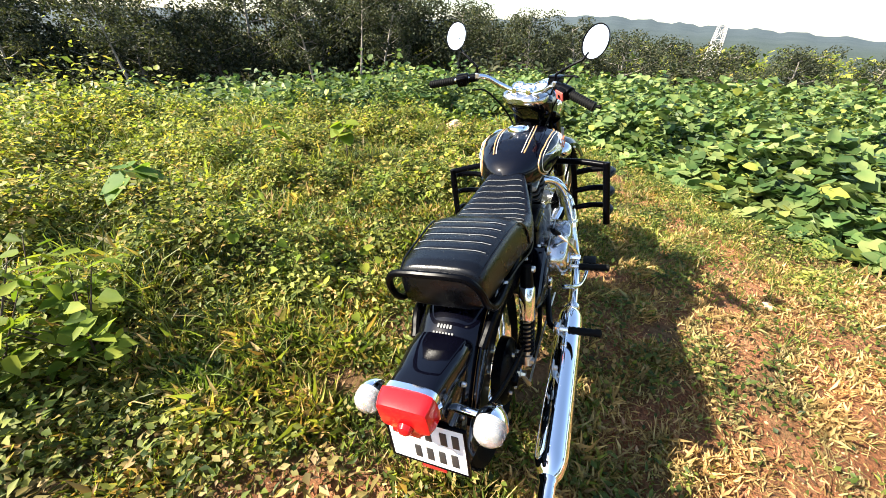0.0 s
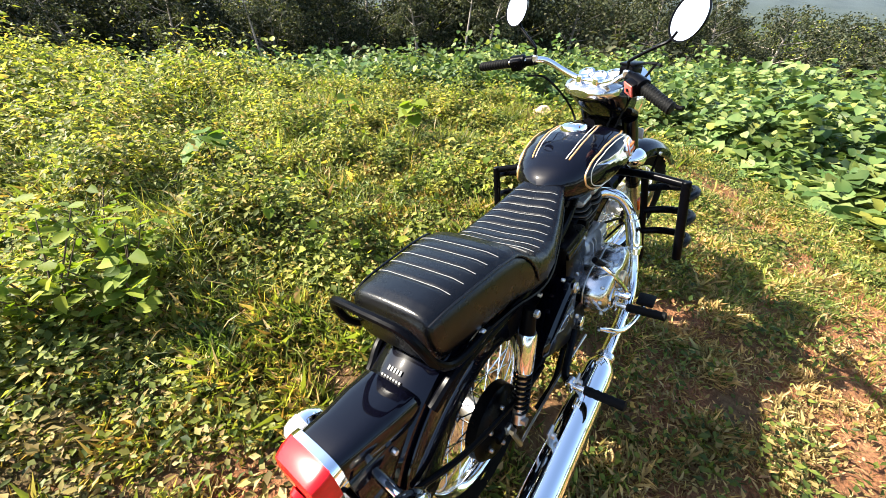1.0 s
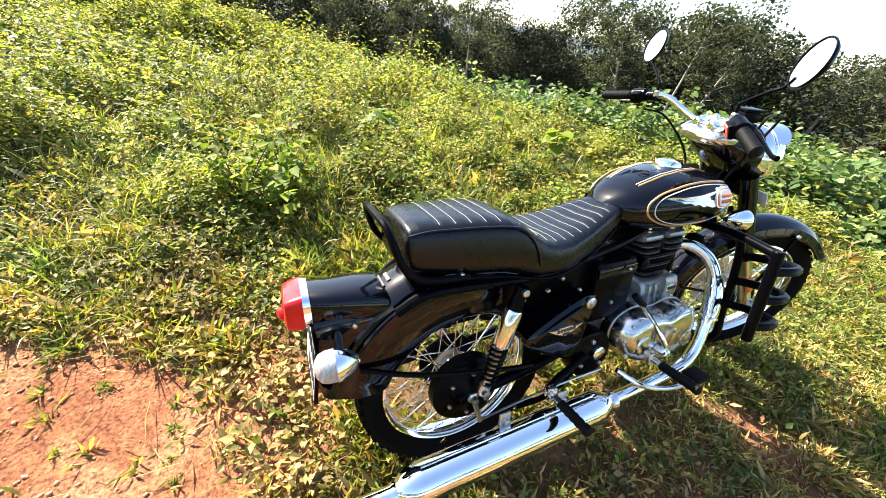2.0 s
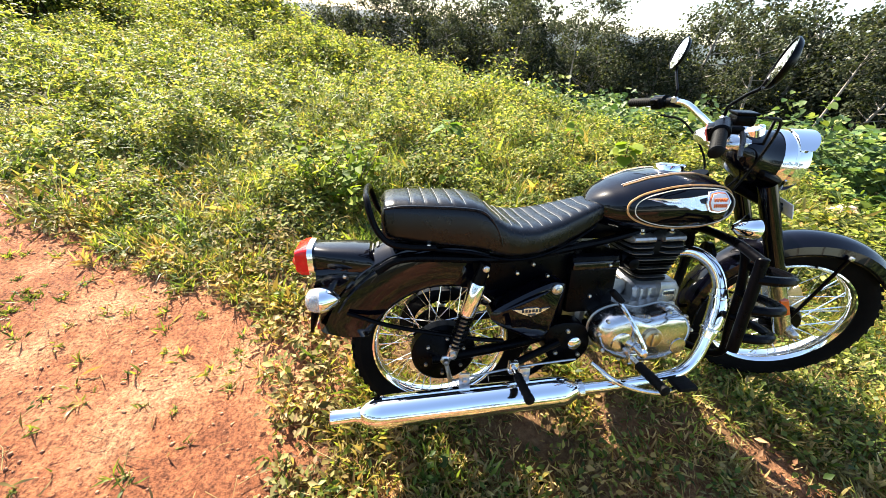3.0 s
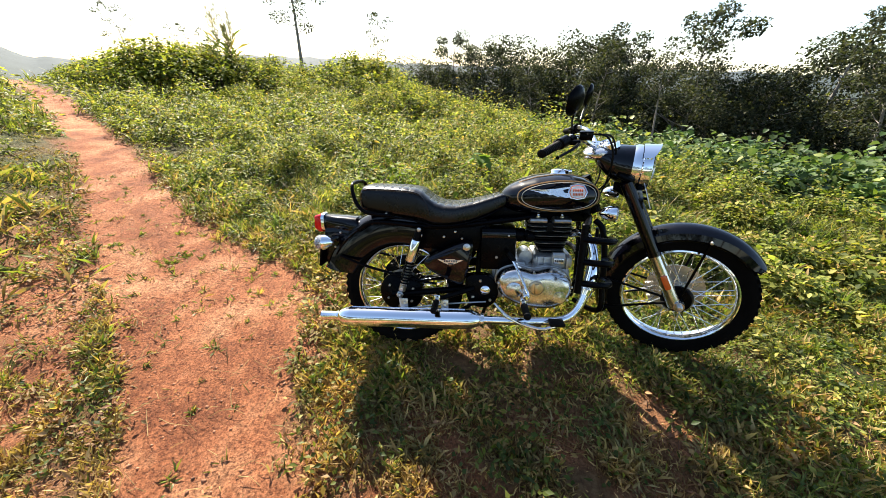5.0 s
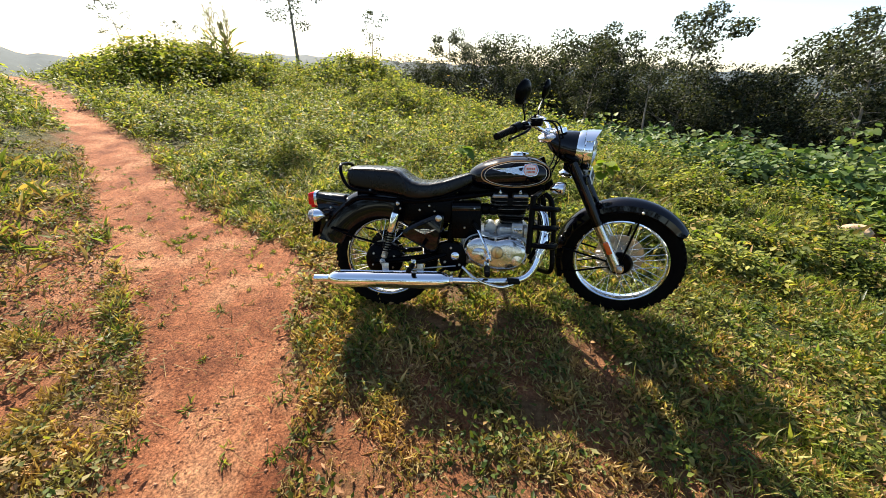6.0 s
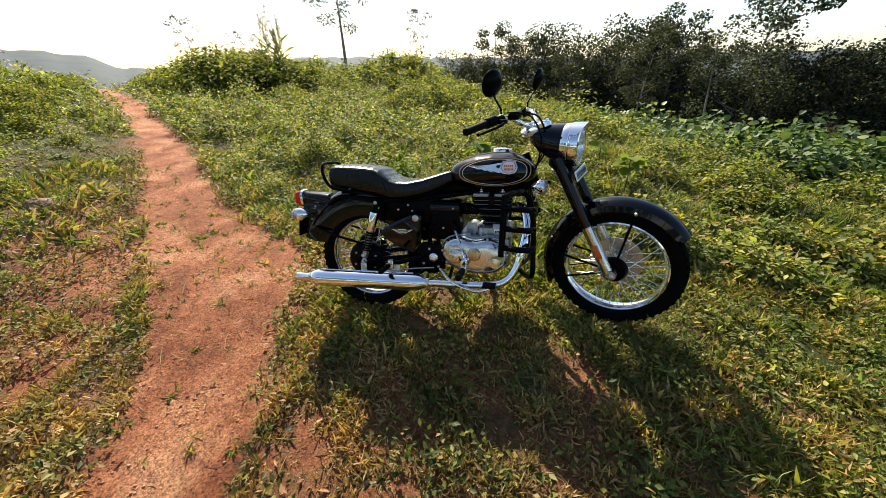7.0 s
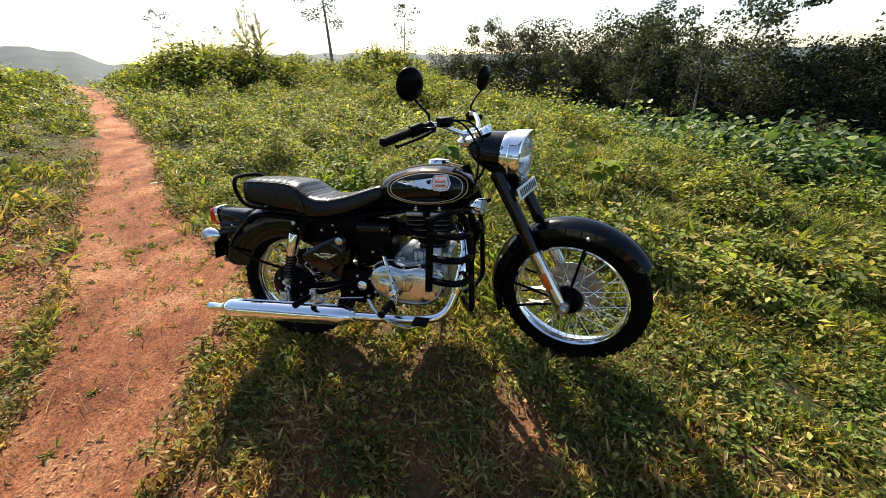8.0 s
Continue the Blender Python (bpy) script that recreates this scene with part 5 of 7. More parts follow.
# -- mudguards: a rounded channel swept round the wheel --
def mudguard(cx, cz, outer, inner, half, a0, a1, steps=46, rear=False):
    rings = []
    for k in range(steps + 1):
        t = a0 + (a1 - a0) * k / steps
        ends = min(1.0, min(k, steps - k) / 3 + 0.6)
        ca, sa = math.cos(t), math.sin(t)
        deep = outer - (outer - inner) * ends
        prof = [(half, deep), (half * 1.03, deep + 0.006), (half * 0.99, outer - 0.055 * ends), (half * 0.90, outer - 0.026 * ends), (half * 0.62, outer - 0.008), (half * 0.3, outer), (0, outer + 0.002),
                (-half * 0.3, outer), (-half * 0.62, outer - 0.008), (-half * 0.90, outer - 0.026 * ends), (-half * 0.99, outer - 0.055 * ends), (-half * 1.03, deep + 0.006), (-half, deep)]
        prof += [(y * 0.965, r - 0.004) for y, r in reversed(prof)]
        rings.append([(cx + r * ca, y, cz + r * sa) for y, r in prof])
    return loft(rings)


rear_guard = part("rear_fender", mudguard(REAR[0], REAR[1], 0.440, 0.270, 0.092, radians(28), radians(163)), PAINT, None, "deep gloss-black rear mudguard")
for s in (-1, 1):
    bead = [(REAR[0] + 0.398 * math.cos(radians(a)), s * 0.094, REAR[1] + 0.398 * math.sin(radians(a))) for a in range(60, 151, 10)]
    part("bead", tube(bead, 0.005, 8), PAINT, rear_guard)
front_guard = part("front_fender", mudguard(FRONT[0], FRONT[1], 0.378, 0.318, 0.070, radians(36), radians(203)), PAINT, None, "gloss-black front mudguard", True)
for s in (-1, 1):
    for a in (78, 168, 198):
        t = radians(a)
        part("stay", tube([(FRONT[0] + 0.035 * math.cos(t), s * 0.074, FRONT[1] + 0.035 * math.sin(t)), (FRONT[0] + 0.33 * math.cos(t), s * 0.076, FRONT[1] + 0.33 * math.sin(t))], 0.0062, 8, 1), SATIN, front_guard, "", True)
    bolt(FRONT[0] + 0.33 * math.cos(radians(78)), s * 0.080, FRONT[1] + 0.33 * math.sin(radians(78)), 0.008, s, front_guard, True)

# -- fork, yokes, headlamp --
def fork_at(z):
    return 1.405 - (z - 0.352) * math.tan(RAKE)


for s in (-1, 1):
    y = s * 0.098
    leg = part("fork_leg", join(tube([(fork_at(0.345), y, 0.335), (fork_at(0.36), y, 0.36), (fork_at(0.60), y, 0.60)], [0.026, 0.030, 0.0275], 18, 3), lathe([(-0.032, 0.024), (0.032, 0.024)], (FRONT[0], y, FRONT[1]), (0, 1, 0), 18)), ALLOY, None, "polished alloy fork leg", True)
    part("fork_shroud", join(tube([(fork_at(0.59), y, 0.59), (fork_at(0.93), y, 0.93)], [0.0275, 0.0285], 18, 1), lathe([(0, 0.0305), (0.02, 0.0305)], (fork_at(0.592), y, 0.592), (-math.sin(RAKE), 0, math.cos(RAKE)), 18)), PAINT, leg, "gloss-black fork cover", True)
    part("axle_cap", lathe([(0.03, 0.016), (0.046, 0.016), (0.052, 0.010), (0.053, 0)], (FRONT[0], y, FRONT[1]), (0, s, 0), 8), STEEL, leg, "", True)
    m = Matrix.Translation((fork_at(0.47) + 0.004, y + s * 0.030, 0.47)) @ Matrix.Rotation(-RAKE, 4, "Y")
    part("reflector", moved(box(-0.014, 0.014, -0.006, 0.006, -0.038, 0.038, 0.005), m), AMBER, leg, "orange fork reflector", True)
for z, w in ((0.86, 0.115), (0.955, 0.12)):
    x = fork_at(z)
    part("yoke", loft([egg(x + dx, 0, z - dx * 0.4, w * k, 0.020, 3.5, 20) for dx, k in ((-0.085, 0.35), (-0.06, 0.6), (-0.02, 1), (0.03, 1), (0.045, 0.9))]), SATIN, None, "", True)
part("steering_head", tube([(0.985, 0, 0.76), (0.915, 0, 0.93)], 0.034, 16, 1), SATIN)

nacelle = part("headlamp", loft([egg(0.965, 0, 1.035, 0.075, 0.030, 2.6), egg(0.985, 0, 1.030, 0.105, 0.048, 2.8), egg(1.02, 0, 1.015, 0.118, 0.068, 2.6), egg(1.06, 0, 0.998, 0.112, 0.084, 2.3), egg(1.10, 0, 0.985, 0.102, 0.096, 2.1), egg(1.135, 0, 0.980, 0.100, 0.099, 2.0)]), PAINT, None, "black headlamp nacelle", True)
HEAD = (1.135, 0, 0.980)
part("rim_ring", lathe([(-0.012, 0.1005), (0.0, 0.104), (0.020, 0.104), (0.024, 0.100), (0.030, 0.104), (0.058, 0.102), (0.068, 0.097), (0.072, 0.089), (0.066, 0.087), (0.0, 0.090)], HEAD, (0.995, 0, -0.06), 44, False), CHROME, nacelle, "chrome headlamp ring", True)
part("lens", lathe([(0.058, 0.090), (0.072, 0.074), (0.084, 0.045), (0.089, 0.0)], HEAD, (0.995, 0, -0.06), 40, False), CLEAR, nacelle, "clear ribbed headlamp glass", True)
part("reflector_bowl", lathe([(0.050, 0.089), (0.025, 0.070), (0.005, 0.035), (0.0, 0.0)], HEAD, (0.995, 0, -0.06), 32, False), CHROME, nacelle, "", True)
rows = []
for k in range(15):
    t = radians(35 + 110 * k / 14)
    reachx = 0.034 * math.sin(math.pi * k / 14) ** 0.7 + 0.002
    a, b = (1.135 + 0.028, 0.1065), (1.135 + 0.062 + reachx, 0.1065 + 0.004)
    rows.append([(x, r * math.cos(t), 0.980 - 0.06 * (x - 1.135) + r * math.sin(t)) for x, r in (a, b, (b[0], b[1] + 0.0025), (a[0], a[1] + 0.0025))])
part("visor", loft(rows), CHROME, nacelle, "chrome headlamp peak", True)
part("casquette", loft([egg(0.905, 0, 1.040, 0.040, 0.010, 3, 24), egg(0.918, 0, 1.042, 0.078, 0.020, 3, 24), egg(0.95, 0, 1.046, 0.104, 0.026, 3.2, 24), egg(0.99, 0, 1.048, 0.108, 0.028, 3.2, 24), egg(1.03, 0, 1.046, 0.100, 0.026, 3, 24), egg(1.05, 0, 1.042, 0.085, 0.018, 3, 24)]), ALLOY, nacelle, "polished alloy instrument casquette", True)
for dx, dy, r in ((1.028, -0.045, 0.030), (1.000, 0.050, 0.022)):
    g = part("gauge", lathe([(-0.012, r + 0.006), (0.010, r + 0.006), (0.012, r), (0.004, r - 0.003), (0.004, 0)], (dx, dy, 1.083), (-0.35, 0, 0.94), 26), CHROME, nacelle, "round chrome-rimmed gauge", True)
    part("dial", lathe([(0.005, r - 0.002), (0.006, 0)], (dx, dy, 1.083), (-0.35, 0, 0.94), 22), DIAL, g, "", True)
speedo = part("speedometer", lathe([(-0.02, 0.046), (0.010, 0.046), (0.013, 0.040), (0.005, 0.037), (0.005, 0)], (0.985, 0, 1.070), (-0.42, 0, 0.91), 32), CHROME, nacelle, "chrome-rimmed speedometer", True)
part("dial", lathe([(0.006, 0.037), (0.007, 0)], (0.985, 0, 1.070), (-0.42, 0, 0.91), 28), DIAL, speedo, "pale dial under glass", True)
part("ignition_switch", lathe([(0, 0.016), (0.014, 0.016), (0.016, 0.011), (0.018, 0)], (0.975, 0.062, 1.062), (-0.4, 0, 0.9), 18), STEEL, nacelle, "", True)

# -- handlebar, grips, levers, mirrors --
right_half = [(0.955, 0.0, 1.075), (0.955, 0.055, 1.075), (0.935, 0.115, 1.098), (0.895, 0.170, 1.130), (0.848, 0.225, 1.128), (0.777, 0.385, 1.097)]
bar_line = [(x, -y, z) for x, y, z in reversed(right_half)] + right_half[1:]
bar = part("handlebar", tube(bar_line, 0.0112, 14), CHROME, None, "chrome handlebar", True)
for s in (-1, 1):
    part("clamp", box(0.935, 0.975, s * 0.035 - 0.012, s * 0.035 + 0.012, 1.045, 1.092, 0.006), CHROME, bar, "", True)
    p, q = np.array((0.824, s * 0.280, 1.117)), np.array((0.775, s * 0.392, 1.096))
    grip = [(h, 0.0168 + (0.0022 if k % 2 else 0)) for k, h in enumerate(np.linspace(0.004, 0.122, 22))]
    axis = (q - p) / np.linalg.norm(q - p)
    part("grip", lathe([(0, 0.019)] + grip + [(0.124, 0.019), (0.128, 0.014), (0.129, 0)], p, axis, 18), GRIP, bar, "black ribbed rubber grip", True)
    c = p - axis * 0.03
    m = Matrix.Translation(c) @ Vector((0, 0, 1)).rotation_difference(Vector(axis)).to_matrix().to_4x4()
    housing = part("switch_housing", moved(join(lathe([(-0.032, 0.017), (-0.028, 0.024), (0.024, 0.024), (0.028, 0.018)], (0, 0, 0), (0, 0, 1), 18), box(-0.030, 0.014, -0.021, 0.021, -0.024, 0.022, 0.006)), m), SATIN, bar, "black switch housing", True)
    part("button", moved(lathe([(0, 0.006), (0.006, 0.006), (0.007, 0)], (-0.010, 0, 0.0), (-1, 0, 0), 10), m @ Matrix.Translation((-0.02, 0, 0))), SATIN, housing, "", True)
    if s < 0:
        part("switch_face", moved(box(-0.033, -0.028, -0.019, 0.019, -0.022, 0.020, 0.003), m), RED_SWITCH, housing, "weathered red switch face", True)
        part("brake_reservoir", join(box(0.895, 0.950, -0.190, -0.142, 1.122, 1.152, 0.006), box(0.893, 0.952, -0.192, -0.140, 1.152, 1.160, 0.003)), SATIN, bar, "black brake fluid reservoir", True)
    part("lever_bracket", join(lathe([(-0.016, 0.020), (0.016, 0.020)], (0.862, s * 0.210, 1.128), axis, 14), box(0.862, 0.905, s * 0.222 - 0.014, s * 0.222 + 0.014, 1.108, 1.130, 0.005)), SATIN, bar, "", True)
    part("lever", tube([(0.900, s * 0.222, 1.118), (0.893, s * 0.26, 1.108), (0.872, s * 0.31, 1.096), (0.842, s * 0.372, 1.084), (0.838, s * 0.395, 1.083)], [0.007, 0.0075, 0.006, 0.0055, 0.0075], 8), DULL_CHROME if s > 0 else SATIN, bar, "", True)
    stem = part("mirror", tube([(0.862, s * 0.190, 1.125), (0.862, s * 0.190, 1.165), (0.862, s * 0.196, 1.178), (0.866, s * 0.255, 1.215), (0.872, s * 0.285, 1.232), (0.874, s * 0.30, 1.255)], 0.0048, 8), SATIN, None, "round black-backed rear-view mirror", True)
    tilt = Vector((-0.95, 0.36 if s < 0 else 0.05, 0.24)).normalized()
    cup = lathe([(-0.020, 0.0), (-0.018, 0.028), (-0.008, 0.052), (0.002, 0.0585), (0.006, 0.0585), (0.006, 0.0555), (0.003, 0.0535)], (0.878, s * 0.318, 1.288), tilt, 36, False)
    part("mirror_shell", cup, SATIN, stem, "", True)
    part("mirror_glass", lathe([(0.0035, 0.0550), (0.004, 0)], (0.878, s * 0.318, 1.288), tilt, 36), MIRROR, stem, "mirror glass reflecting the sky", True)
    part("pivot_nut", lathe([(0, 0.011), (0.016, 0.011), (0.02, 0.006)], (0.862, s * 0.190, 1.130), (0, 0, 1), 6), STEEL, stem, "", True)
cables = [[(0.90, 0.222, 1.118), (0.97, 0.17, 1.09), (1.02, 0.09, 0.96), (0.96, 0.045, 0.84), (0.86, 0.05, 0.76)], [(0.90, -0.222, 1.118), (0.985, -0.15, 1.10), (1.03, -0.08, 0.97), (0.97, -0.045, 0.86), (0.80, -0.05, 0.75)],
          [(0.85, -0.24, 1.118), (0.95, -0.20, 1.10), (1.0, -0.12, 0.98), (0.95, -0.06, 0.80), (0.74, -0.06, 0.66)]]
for line in cables:
    part("cable", tube(line, 0.0042, 6), GRIP, bar, "black control cable")

# -- tank --
TANK = [(0.515, 0.800, 0.846, 0.030), (0.530, 0.782, 0.866, 0.062), (0.560, 0.766, 0.889, 0.096), (0.610, 0.755, 0.914, 0.128), (0.680, 0.750, 0.936, 0.154), (0.760, 0.752, 0.947, 0.172), (0.840, 0.758, 0.946, 0.181), (0.895, 0.767, 0.934, 0.174), (0.940, 0.780, 0.912, 0.150), (0.970, 0.796, 0.888, 0.112), (0.986, 0.812, 0.868, 0.070), (0.992, 0.826, 0.852, 0.030)]
TP = 2.45


def tank_at(x):
    k = [t[0] for t in TANK]
    zb, zt, hw = (float(np.interp(x, k, [t[n] for t in TANK])) for n in (1, 2, 3))
    return (zb + zt) / 2, (zt - zb) / 2, hw


def tank_side(x, z):
    """Half width of the tank at a height."""
    cz, hh, hw = tank_at(x)
    return hw * max(0.0, 1 - min(1, abs((z - cz) / hh)) ** TP) ** (1 / TP)


def tank_top(x, y):
    cz, hh, hw = tank_at(x)
    return cz + hh * max(0.0, 1 - min(1, abs(y / hw)) ** TP) ** (1 / TP)


xs = np.linspace(0.515, 0.992, 44)
tank = part("fuel_tank", loft([egg(x, 0, tank_at(x)[0], tank_at(x)[2], tank_at(x)[1], TP, 48) for x in xs]), PAINT, None, "black teardrop fuel tank with gold coachlines")
part("tank_seam", tube([(x, 0.985 * tank_at(x)[2] * s, tank_at(x)[0] - 0.55 * tank_at(x)[1]) for s in (1,) for x in np.linspace(0.56, 0.95, 10)], 0.0035, 6), PAINT, tank)
cap = part("fuel_cap", lathe([(-0.012, 0.046), (0.004, 0.046), (0.012, 0.042), (0.017, 0.030), (0.018, 0.0)], (0.800, 0, 0.949), (0.02, 0, 1), 30), CHROME, tank, "chrome fuel cap")
part("cap_hinge", box(0.833, 0.857, -0.016, 0.016, 0.948, 0.962, 0.004), CHROME, cap)


def on_top(y0, wiggle=0.0):
    out = []
    for x in np.linspace(0.60, 0.925, 16):
        u = (x - 0.60) / 0.325
        y = y0 * (0.86 + 0.5 * math.sin(math.pi * min(1, u * 1.05)) ** 0.8 * 0.4)
        out.append((x, y, tank_top(x, y) + 0.0005))
    return out


for s in (-1, 1):
    part("coachline", tube(on_top(s * 0.072), 0.0032, 6, 3), GOLD, tank, "gold coachline")
    part("coachline", tube(on_top(s * 0.060), 0.0016, 6, 3), CREAM, tank, "thin cream coachline")
    for grow, rad, mat in ((1.0, 0.0034, GOLD), (0.90, 0.0016, CREAM)):
        oval = []
        for k in range(61):
            t = 2 * math.pi * k / 60
            c, w = math.cos(t), math.sin(t)
            x = 0.775 + 0.182 * grow * math.copysign(abs(c) ** 0.85, c)
            taper = 1.0 - 0.20 * max(0, -c)
            z = 0.848 + 0.006 * c + 0.070 * grow * taper * math.copysign(abs(w) ** 0.8, w)
            oval.append((x, s * (tank_side(x, z) + 0.0004), z))
        part("coachline", tube(oval, rad, 6, 1), mat, tank, "gold oval coachline" if mat is GOLD else "thin cream coachline")


def tank_plate(outline, lift, s, mat, name, parent, label=""):
    """A thin badge that follows the tank's side."""
    ring = [(x, s * (tank_side(x, z) + lift), z) for x, z in outline]
    inner = [(x, s * (tank_side(x, z) - 0.006), z) for x, z in outline]
    c = np.mean(np.array(outline), axis=0)
    mid = (c[0], s * (tank_side(*c) + lift), c[1])
    n = len(outline)
    v = ring + inner + [mid]
    f = [(i, (i + 1) % n, 2 * n) for i in range(n)] + [(i, (i + 1) % n, n + (i + 1) % n, n + i) for i in range(n)]
    return part(name, (v, f), mat, parent, label)


WING = [(0.640, 0.876), (0.665, 0.880), (0.70, 0.879), (0.75, 0.884), (0.80, 0.892), (0.845, 0.896), (0.845, 0.852), (0.80, 0.846), (0.775, 0.853), (0.765, 0.849), (0.745, 0.858), (0.730, 0.855), (0.715, 0.863), (0.695, 0.862), (0.68, 0.868)]
hexa = lambda k: [(0.850 + k * x, 0.872 + k * z) for x, z in ((-0.044, 0.0), (-0.036, 0.020), (-0.030, 0.030), (0.0, 0.034), (0.030, 0.030), (0.036, 0.020), (0.044, 0.0), (0.036, -0.020), (0.030, -0.028), (0.0, -0.033), (-0.030, -0.028), (-0.036, -0.020))]
for s in (-1, 1):
    badge = tank_plate(WING, 0.0035, s, SILVER, "tank_badge", tank, "silver winged tank badge")
    tank_plate(hexa(1.0), 0.006, s, SILVER, "badge_surround", badge, "silver six-sided surround")
    tank_plate(hexa(0.86), 0.0070, s, ORANGE, "badge_border", badge, "thin orange border")
    tank_plate(hexa(0.77), 0.0080, s, WHITE, "badge_field", badge, "white enamel field")
    for z0, n, w in ((0.880, 5, 0.0094), (0.863, 7, 0.0067)):
        part("badge_bar", join(*[box(0.8275 + w * k, 0.8275 + w * (k + 0.62), s * (tank_side(0.85, z0) + 0.004), s * (tank_side(0.85, z0) + 0.0098), z0 - 0.0052, z0 + 0.0052, 0.0006) for k in range(n)]), ORANGE, badge, "orange bars")

# -- seat --
SEAT_X = [-0.178, -0.165, -0.14, -0.05, 0.05, 0.10, 0.135, 0.165, 0.20, 0.24, 0.30, 0.38, 0.46, 0.52, 0.555, 0.572]
SEAT_T = [0.858, 0.876, 0.881, 0.880, 0.876, 0.870, 0.858, 0.836, 0.812, 0.800, 0.797, 0.810, 0.832, 0.848, 0.850, 0.838]
SEAT_B = [0.768, 0.752, 0.748, 0.734, 0.722, 0.716, 0.708, 0.700, 0.694, 0.692, 0.696, 0.712, 0.742, 0.772, 0.795, 0.812]
SEAT_W = [0.102, 0.113, 0.118, 0.126, 0.134, 0.139, 0.143, 0.147, 0.150, 0.150, 0.143, 0.122, 0.098, 0.080, 0.070, 0.055]
PLEATS = [-0.090, -0.050, -0.010, 0.030, 0.070, 0.180, 0.214, 0.248, 0.282, 0.316, 0.350, 0.384, 0.418, 0.452, 0.486]
rings = []
for x in np.linspace(-0.178, 0.572, 190):
    t, b, w = (float(np.interp(x, SEAT_X, col)) for col in (SEAT_T, SEAT_B, SEAT_W))
    dip = max(math.exp(-((x - p) / 0.0045) ** 2) for p in PLEATS)
    ring = []
    for k in range(36):
        a = 2 * math.pi * k / 36
        c, s = math.cos(a), math.sin(a)
        y = w * math.copysign(abs(c) ** 0.48, c)
        z = (t + b) / 2 + (t - b) / 2 * math.copysign(abs(s) ** 0.42, s)
        if s > 0.25:
            z -= 0.006 * (1 - min(1, abs(y) / w)) * (x > 0.15) + 0.0036 * dip * (abs(y) < 0.80 * w)
            z += 0.004 * (1 - (abs(y) / w) ** 2)
        ring.append((x, y, z))
    rings.append(ring)
seat = part("seat", loft(rings), LEATHER, None, "black pleated leatherette dual seat with pale stitching", sharp=60)
for p in PLEATS:
    t, w = float(np.interp(p, SEAT_X, SEAT_T)), float(np.interp(p, SEAT_X, SEAT_W))
    line = [(p, w * u, t - 0.0012 + 0.004 * (1 - u * u) - 0.006 * (1 - abs(u)) * (p > 0.15) - 0.010 * max(0, abs(u) - 0.66) * 3) for u in np.linspace(-0.82, 0.82, 9)]
    part("stitching", tube(line, 0.0008, 5, 2), THREAD, seat, "pale stitched seam")
for s in (-1, 1):
    line = [(x, s * float(np.interp(x, SEAT_X, SEAT_W)) * 0.955, float(np.interp(x, SEAT_X, SEAT_T)) - 0.013) for x in (-0.168, -0.12, -0.05, 0.02, 0.08, 0.12)] + [(0.15, s * 0.145, 0.822), (0.170, s * 0.150, 0.785), (0.180, s * 0.151, 0.745)]
    part("piping", tube(line, 0.0032, 7, 4), LEATHER, seat, "raised black piping")
    low = [(x, s * (float(np.interp(x, SEAT_X, SEAT_W)) * 0.97), float(np.interp(x, SEAT_X, SEAT_B)) + 0.005) for x in np.linspace(-0.15, 0.52, 12)]
    part("trim_strip", tube(low, 0.0045, 6, 3), SATIN, seat)
    for x, z in ((-0.093, 0.745), (-0.041, 0.748), (-0.116, 0.703)):
        bolt(x, s * (0.126 if z > 0.72 else 0.100), z, 0.0085, s)
rail = [(-0.02, -0.128, 0.742), (-0.10, -0.130, 0.748), (-0.155, -0.128, 0.762), (-0.190, -0.124, 0.800), (-0.208, -0.118, 0.850), (-0.216, -0.095, 0.884), (-0.220, -0.05, 0.893)]
part("grab_rail", tube(rail + [(-0.221, 0, 0.894)] + [(x, -y, z) for x, y, z in reversed(rail)], 0.0095, 10), SATIN, None, "black tubular grab rail")

# -- tail: lamp housing, plate, indicators --
tail = part("tail_housing", loft([egg(-0.205, 0, 0.662, 0.078, 0.034, 3), egg(-0.222, 0, 0.668, 0.080, 0.046, 3), egg(-0.28, 0, 0.674, 0.076, 0.046, 3.2), egg(-0.34, 0, 0.680, 0.067, 0.041, 3.4), egg(-0.392, 0, 0.686, 0.062, 0.041, 3.6), egg(-0.398, 0, 0.687, 0.058, 0.038, 3.6)]), PAINT, None, "black tail lamp housing")
part("trim_ring", loft([egg(-0.392, 0, 0.687, 0.068, 0.046, 4), egg(-0.408, 0, 0.688, 0.069, 0.047, 4)]), CHROME, tail, "chrome lamp trim")
lamp = part("tail_lamp", loft([egg(-0.407, 0, 0.688, 0.065, 0.043, 7), egg(-0.428, 0, 0.686, 0.064, 0.041, 7), egg(-0.446, 0, 0.684, 0.059, 0.036, 7), egg(-0.450, 0, 0.683, 0.050, 0.028, 6)]), RED_LENS, tail, "bright red plastic tail lamp")
part("lower_lens", loft([egg(-0.412, 0, 0.646, 0.046, 0.018, 3), egg(-0.438, 0, 0.646, 0.044, 0.018, 3), egg(-0.448, 0, 0.646, 0.034, 0.012, 3)]), RED_LENS, lamp)
part("bulb_bulge", lathe([(0, 0.018), (0.010, 0.016), (0.016, 0.008), (0.017, 0)], (-0.450, -0.005, 0.668), (-1, 0, -0.2), 18), RED_LENS, lamp)
bracket = part("plate_bracket", loft([egg(-0.200, 0, 0.600, 0.078, 0.080, 3.4), egg(-0.26, 0, 0.590, 0.078, 0.098, 3.6), egg(-0.345, 0, 0.580, 0.074, 0.104, 3.6), egg(-0.390, 0, 0.566, 0.070, 0.110, 3.6)]), PAINT, None, "black number plate bracket")
pm = Matrix.Translation((-0.404, -0.004, 0.535)) @ Matrix.Rotation(radians(8), 4, "Y")
